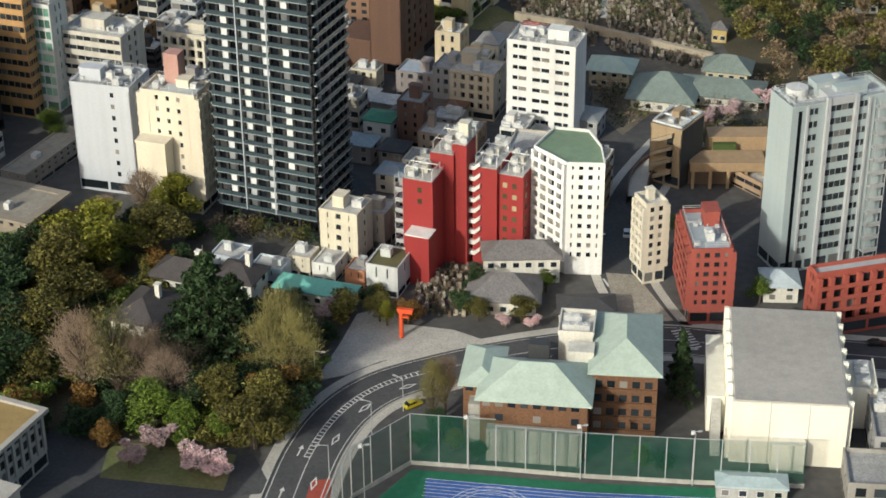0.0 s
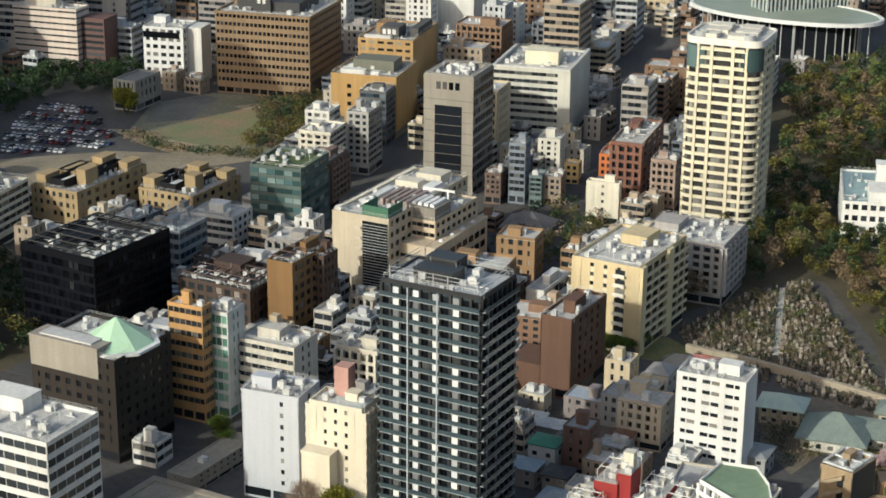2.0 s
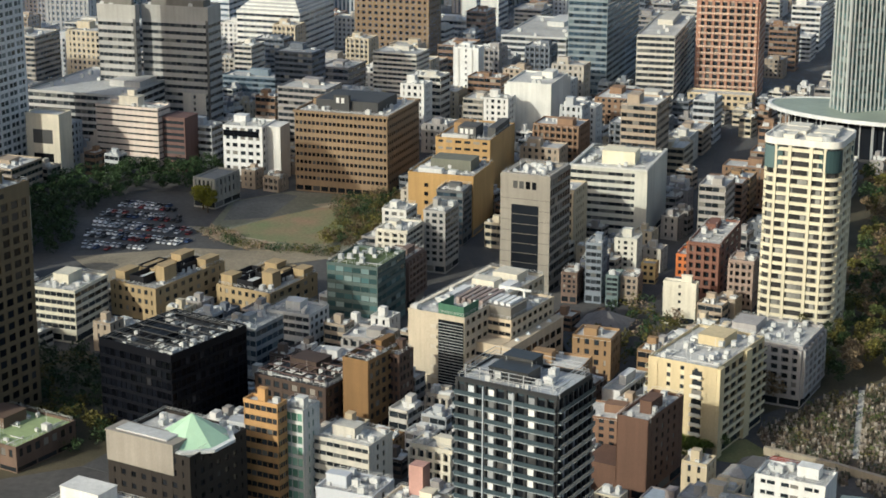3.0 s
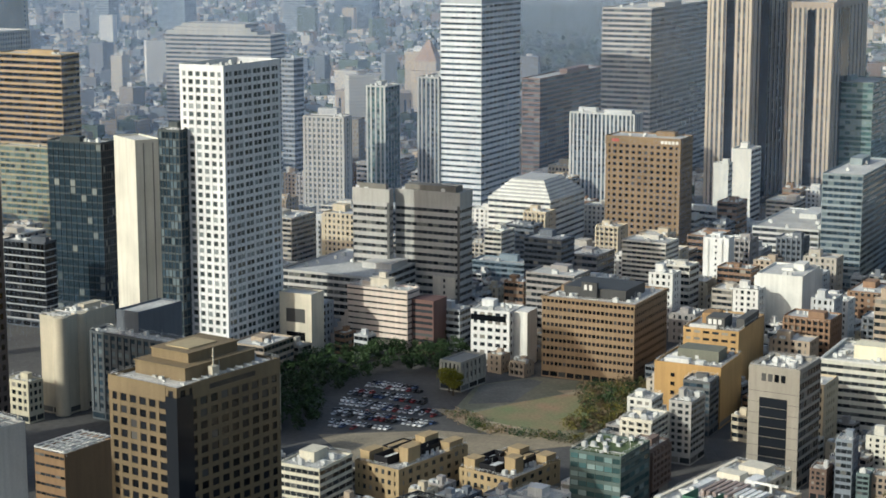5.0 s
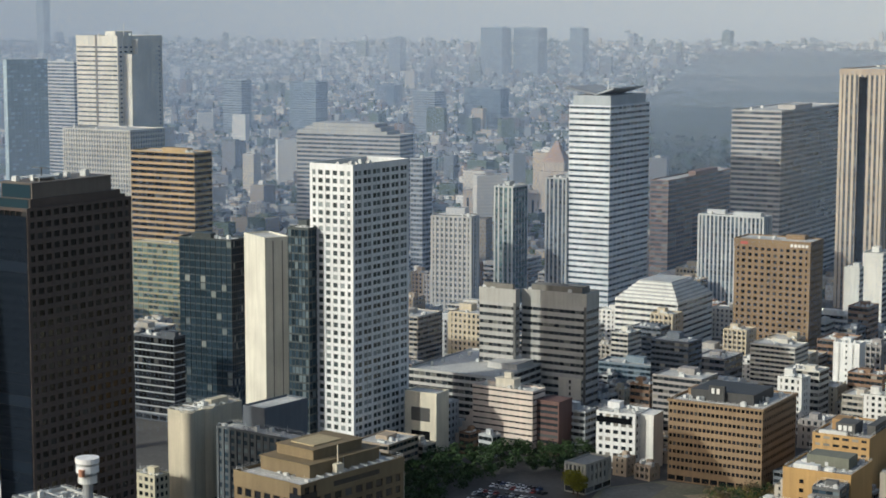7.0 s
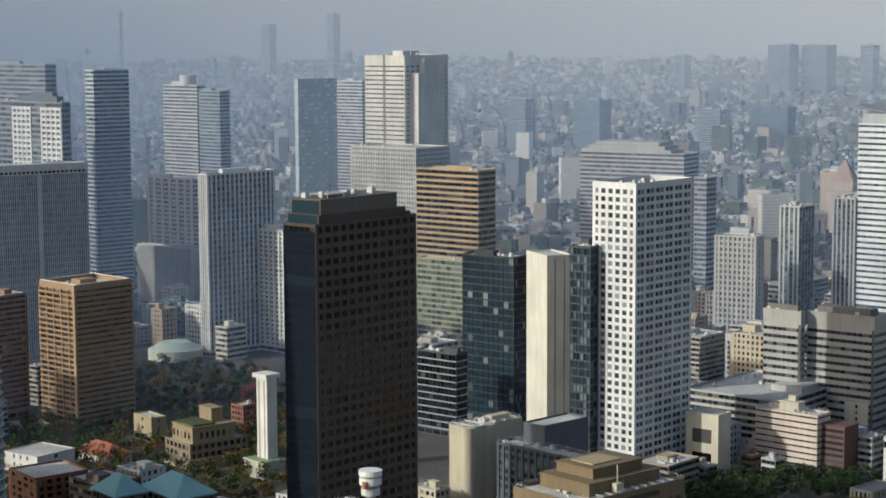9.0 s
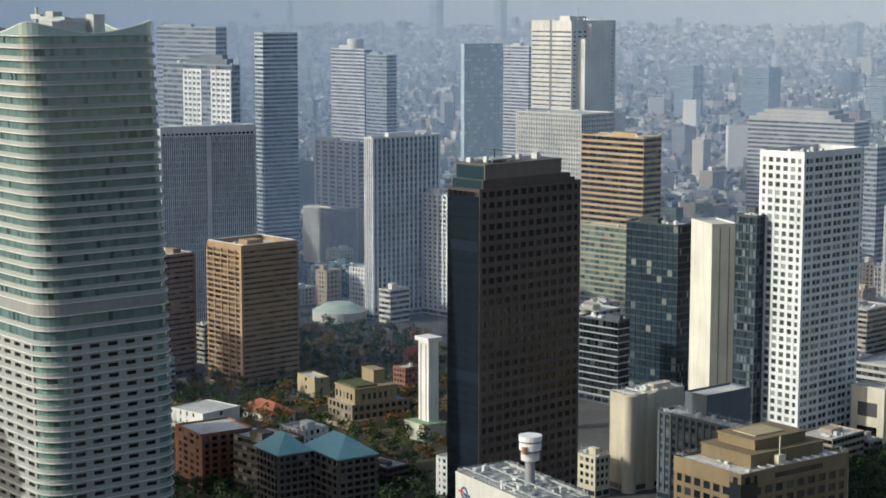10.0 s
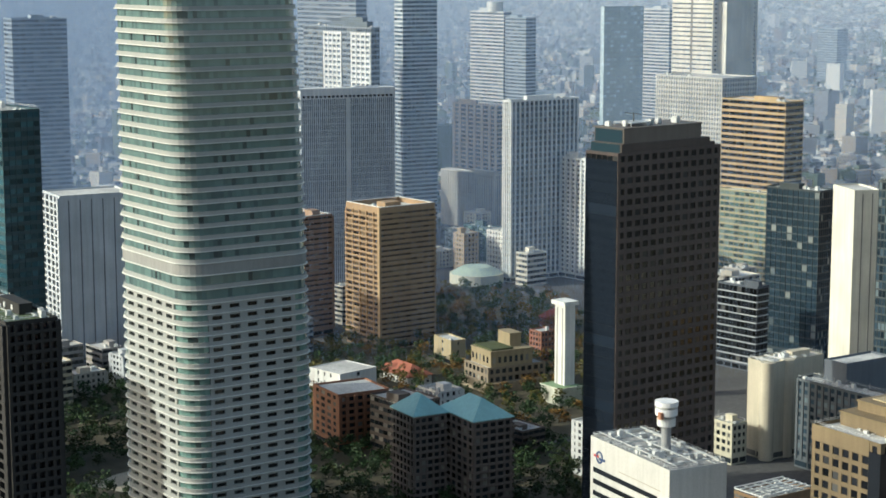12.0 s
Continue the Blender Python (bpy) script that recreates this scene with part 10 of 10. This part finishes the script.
count = 0
for size, step, r0, r1 in (("big", 46, 600, 1600), ("mid", 25, 430, 1500), ("small", 12.5, 405, 1120)):
    rz0 = -27 if size == "small" else -20
    c0, s0 = math.cos(radians(rz0)), math.sin(radians(rz0))
    n = int(1700 / step)
    for i in range(-n, n):
        for j in range(n + 1):
            u, v = i * step + frnd.uniform(-1, 1) * step * 0.12, j * step + frnd.uniform(-1, 1) * step * 0.12
            if size != "small" and (i % 4 == 0 or j % 5 == 0):
                continue
            x, y = u * c0 - v * s0, u * s0 + v * c0
            r, az = math.hypot(x, y), math.degrees(math.atan2(x, y))
            if not (max(r0, least(az)) < r < r1 and -47 < az < 19) or (size == "small" and az < (-9 if r < 640 else -22)):
                continue
            if frnd.random() < {"big": 0.45, "mid": 0.1, "small": 0.12}[size] or (size == "mid" and r > 1150 and frnd.random() < 0.35):
                continue
            w, d, me = frnd.choice(PROTOS[size] if size != "mid" or r > 760 else [q for q in PROTOS[size] if q[2][4].vertices[7].co.z < 25])
            if any(inside(x, y, ring) for ring in CLEAR) or (size != "small" and inside(x, y, SCHOOLS)) or near_road(x, y) or not free(x, y, max(w, d) * 0.52 + 1.0):
                continue
            rz = rz0 + frnd.choice((0, 0, 90, 180))
            tall = frnd.uniform(0.85, 1.15) * (0.75 if r < 560 and size == "mid" else 1)
            if r < (860 if size != "small" else 640):
                b = thing("building", LABELS[size], "building", x, y, rz, group="ordinary city blocks")
                b.scale = (1, 1, tall)
                part("wall", me[4], None, b)
                tagged(part("facade", me[0], None, b), kind="stuff")
                tagged(part("glazing", me[1], None, b), kind="stuff")
                part("roof", me[2], None, b)
                tagged(part("roof_plant", me[3], None, b), kind="stuff")
            else:
                c1, s1 = math.cos(radians(rz)), math.sin(radians(rz))
                hue = "wall%d" % frnd.randrange(len(TOWN_COLS))
                for key, src in ((hue, me[0]), (hue, me[4]), ("glazing", me[1]), ("roof", me[2]), ("units", me[3])):
                    co = np.empty(len(src.vertices) * 3)
                    src.vertices.foreach_get("co", co)
                    co = co.reshape(-1, 3)
                    out = np.stack([x + co[:, 0] * c1 - co[:, 1] * s1, y + co[:, 0] * s1 + co[:, 1] * c1, co[:, 2] * tall], 1)
                    ix = np.empty(len(src.polygons) * 4, dtype=np.int32)
                    src.loops.foreach_get("vertex_index", ix)
                    JOIN.setdefault(key, [[], [], 0])
                    JOIN[key][0].append(out)
                    JOIN[key][1].append(ix.reshape(-1, 4) + JOIN[key][2])
                    JOIN[key][2] += len(out)
            FOOT.append((x, y, rz, w, d))
            count += 1

for key, (vv, ff, _) in JOIN.items():
    me = bpy.data.meshes.new("city_blocks")
    me.from_pydata(np.concatenate(vv).tolist(), [], np.concatenate(ff).tolist())
    me.materials.append({"glazing": GLASS, "roof": ROOFLIGHT, "units": UNIT}[key] if key[0:4] != "wall" else wall(TOWN_COLS[int(key[4:])]))
    tagged(new("city_blocks", me), "mid-rise city blocks in the middle distance", "city", kind="stuff")

# ---- far city, as one mass of blocks to the horizon ----
frnd = random.Random(99)


def far_mat(name, cols):
    m, nt, b = shader(name)
    geo = nt.nodes.new("ShaderNodeNewGeometry")
    ramp = nt.nodes.new("ShaderNodeValToRGB")
    r = ramp.color_ramp
    r.interpolation = 'CONSTANT'
    while len(r.elements) < len(cols):
        r.elements.new(0.5)
    for i, c in enumerate(cols):
        r.elements[i].position, r.elements[i].color = i / len(cols), (*c, 1)
    nt.links.new(geo.outputs["Random Per Island"], ramp.inputs[0])
    br = nt.nodes.new("ShaderNodeTexBrick")
    br.inputs["Scale"].default_value = 1.0
    br.inputs["Brick Width"].default_value, br.inputs["Row Height"].default_value, br.inputs["Mortar Size"].default_value = 3.2, 3.4, 1.0
    br.inputs["Color1"].default_value = br.inputs["Color2"].default_value = (0.22, 0.23, 0.25, 1)
    br.inputs["Mortar"].default_value = (1, 1, 1, 1)
    co = nt.nodes.new("ShaderNodeCombineXYZ")
    sp = nt.nodes.new("ShaderNodeSeparateXYZ")
    ad = nt.nodes.new("ShaderNodeMath")
    ad.operation = 'ADD'
    nt.links.new(geo.outputs["Position"], sp.inputs[0])
    nt.links.new(sp.outputs[0], ad.inputs[0])
    nt.links.new(sp.outputs[1], ad.inputs[1])
    nt.links.new(ad.outputs[0], co.inputs[0])
    nt.links.new(sp.outputs[2], co.inputs[1])
    nt.links.new(co.outputs[0], br.inputs["Vector"])
    mix = nt.nodes.new("ShaderNodeMix")
    mix.data_type, mix.blend_type = 'RGBA', 'MULTIPLY'
    mix.inputs[0].default_value = 0.6
    nt.links.new(ramp.outputs[0], mix.inputs[6])
    nt.links.new(br.outputs["Color"], mix.inputs[7])
    nt.links.new(mix.outputs[2], b.inputs["Base Color"])
    b.inputs["Roughness"].default_value = 0.8
    return m


FAR = far_mat("far_town_wall", [(0.52, 0.48, 0.42), (0.26, 0.23, 0.2), (0.66, 0.65, 0.62), (0.15, 0.15, 0.16), (0.44, 0.36, 0.27), (0.16, 0.11, 0.08), (0.58, 0.56, 0.52), (0.19, 0.21, 0.23), (0.11, 0.125, 0.14), (0.06, 0.085, 0.04), (0.07, 0.09, 0.04), (0.05, 0.07, 0.035)])
PALACE = [(-300, 2350), (-420, 3500), (-380, 4450), (260, 4450), (160, 2350)]


def turned_box(vs, fs, x, y, rz, w, d, z0, z1):
    c, s = math.cos(rz), math.sin(rz)
    n = len(vs)
    for z in (z0, z1):
        for sy in (-1, 1):
            for sx in (-1, 1):
                u, v = sx * w / 2, sy * d / 2
                vs.append((x + u * c - v * s, y + u * s + v * c, z))
    fs += [tuple(n + i for i in f) for f in CUBE]


vs, fs = [], []
r = 1480.0
while r < 4860:
    k = min(1.0, 2500 / r)
    step = 22 * (0.75 + 0.25 * k)
    a = radians(-52) + frnd.uniform(0, 1) * step / r
    while a < radians(26):
        x, y = r * math.sin(a) + frnd.uniform(-6, 6), r * math.cos(a) + frnd.uniform(-6, 6)
        a += step / r * frnd.uniform(0.7, 1.3)
        if inside(x, y, PALACE) or frnd.random() < 0.06 or not free(x, y, 12):
            continue
        g = frnd.random()
        h = frnd.uniform(5, 12) if g < 0.84 else frnd.uniform(12, 24) if g < 0.982 else frnd.uniform(26, 60)
        h *= 0.25 + 0.75 * k
        z = far_rise(math.hypot(x, y))
        w, d = frnd.uniform(9, 22) * (0.6 + 0.4 * k), frnd.uniform(9, 22) * (0.6 + 0.4 * k)
        if h > 30:
            w, d = w * 1.5, d * 1.4
        rz = radians(frnd.choice((-20, -20, -5, 25)))
        turned_box(vs, fs, x, y, rz, w, d, z - 2, z + h)
        turned_box(vs, fs, x + frnd.uniform(-3, 3), y + frnd.uniform(-3, 3), rz, w * 0.3, d * 0.3, z + h, z + h + frnd.uniform(2, 5))
    r += step * (1.05 + 0.5 * max(0, (r - 2500) / 2400))
tagged(new("far_city", mesh("far_city", vs, fs, FAR)), "countless pale low blocks of the far city", "city", kind="stuff")


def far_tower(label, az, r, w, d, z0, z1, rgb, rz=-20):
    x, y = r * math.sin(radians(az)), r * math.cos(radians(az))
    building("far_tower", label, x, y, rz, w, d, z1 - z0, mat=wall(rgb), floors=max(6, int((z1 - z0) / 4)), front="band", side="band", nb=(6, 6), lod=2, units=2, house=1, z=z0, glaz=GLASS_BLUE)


vs, fs = [], []
for i in range(25):
    for j in range(13):
        r, a = 2340 + i * 85, radians(-7.4 + j * 0.95)
        vs.append((r * math.sin(a), r * math.cos(a), far_rise(r) + 0.8))
fs = [(i * 13 + j, i * 13 + j + 1, i * 13 + j + 14, i * 13 + j + 13) for i in range(24) for j in range(12)]
tagged(new("palace_ground", mesh("palace_ground", vs, fs, mottled("wood_ground", (0.012, 0.02, 0.01), (0.035, 0.045, 0.02), 0.01))), "dark green ground of the palace woods", "ground", kind="structure")
wood("wide dark woods of the palace grounds", [(-300, 2360), (-420, 3480), (-380, 4380), (260, 4380), (160, 2360)], 25, [leaves((0.024, 0.038, 0.016)), leaves((0.04, 0.06, 0.022)), leaves((0.06, 0.065, 0.03))], 41, 7.0, 15, (14, 26))

# blue-grey wall colours carry the tint of the haze
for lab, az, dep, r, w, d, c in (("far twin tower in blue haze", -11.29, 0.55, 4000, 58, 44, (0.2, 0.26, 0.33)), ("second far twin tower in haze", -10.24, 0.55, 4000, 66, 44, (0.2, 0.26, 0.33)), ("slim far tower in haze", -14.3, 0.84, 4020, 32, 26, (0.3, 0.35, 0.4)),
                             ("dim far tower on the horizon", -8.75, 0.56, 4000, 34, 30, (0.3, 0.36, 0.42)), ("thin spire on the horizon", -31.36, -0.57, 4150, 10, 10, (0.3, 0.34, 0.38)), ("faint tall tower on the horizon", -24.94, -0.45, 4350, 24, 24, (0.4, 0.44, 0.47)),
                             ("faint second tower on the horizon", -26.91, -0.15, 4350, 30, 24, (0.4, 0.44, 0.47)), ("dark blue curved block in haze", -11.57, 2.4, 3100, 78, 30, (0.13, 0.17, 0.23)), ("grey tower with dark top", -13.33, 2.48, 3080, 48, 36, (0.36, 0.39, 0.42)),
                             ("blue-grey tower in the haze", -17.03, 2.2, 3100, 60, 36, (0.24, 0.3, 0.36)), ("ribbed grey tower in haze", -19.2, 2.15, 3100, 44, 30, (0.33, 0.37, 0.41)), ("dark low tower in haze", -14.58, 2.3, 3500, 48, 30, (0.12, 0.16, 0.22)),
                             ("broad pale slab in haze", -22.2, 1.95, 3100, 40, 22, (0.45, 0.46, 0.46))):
    z1 = 225 - r * math.tan(radians(dep))
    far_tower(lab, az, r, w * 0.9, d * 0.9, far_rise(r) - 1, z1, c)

# ---- haze imitated by opaque tinted strips finer than the eye parts, scattered in depth; those of one far bank lie level ----
hrnd = random.Random(12)
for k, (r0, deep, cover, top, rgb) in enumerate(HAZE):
    haze_m, haze_t, haze_b = shader("imitated_haze")
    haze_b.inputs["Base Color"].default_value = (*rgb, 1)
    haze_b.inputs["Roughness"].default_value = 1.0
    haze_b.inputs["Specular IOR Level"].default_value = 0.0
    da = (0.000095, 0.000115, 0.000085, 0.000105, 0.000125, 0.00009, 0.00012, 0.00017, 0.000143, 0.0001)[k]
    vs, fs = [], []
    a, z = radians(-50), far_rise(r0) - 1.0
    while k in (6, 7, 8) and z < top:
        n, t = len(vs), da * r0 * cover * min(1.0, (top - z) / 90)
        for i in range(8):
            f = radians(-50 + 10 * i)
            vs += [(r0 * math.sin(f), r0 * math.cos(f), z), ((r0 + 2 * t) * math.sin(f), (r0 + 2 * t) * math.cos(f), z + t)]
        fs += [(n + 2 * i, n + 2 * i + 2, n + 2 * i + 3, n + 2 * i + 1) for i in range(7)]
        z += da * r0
    if k == 9:                                            # the last bank, a solid wall painted in haze colour, closes the view
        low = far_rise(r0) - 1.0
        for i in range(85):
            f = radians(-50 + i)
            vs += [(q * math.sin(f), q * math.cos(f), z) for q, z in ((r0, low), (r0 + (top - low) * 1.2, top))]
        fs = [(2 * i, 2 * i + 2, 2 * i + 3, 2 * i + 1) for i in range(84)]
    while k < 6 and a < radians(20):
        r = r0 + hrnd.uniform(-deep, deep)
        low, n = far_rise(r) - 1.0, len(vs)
        thick = cover * (1 - 0.023 * (math.degrees(a) + 21) + 0.04 * max(0.0, -27 - math.degrees(a)))     # more cover to the left, offsetting how the sun lights the strips
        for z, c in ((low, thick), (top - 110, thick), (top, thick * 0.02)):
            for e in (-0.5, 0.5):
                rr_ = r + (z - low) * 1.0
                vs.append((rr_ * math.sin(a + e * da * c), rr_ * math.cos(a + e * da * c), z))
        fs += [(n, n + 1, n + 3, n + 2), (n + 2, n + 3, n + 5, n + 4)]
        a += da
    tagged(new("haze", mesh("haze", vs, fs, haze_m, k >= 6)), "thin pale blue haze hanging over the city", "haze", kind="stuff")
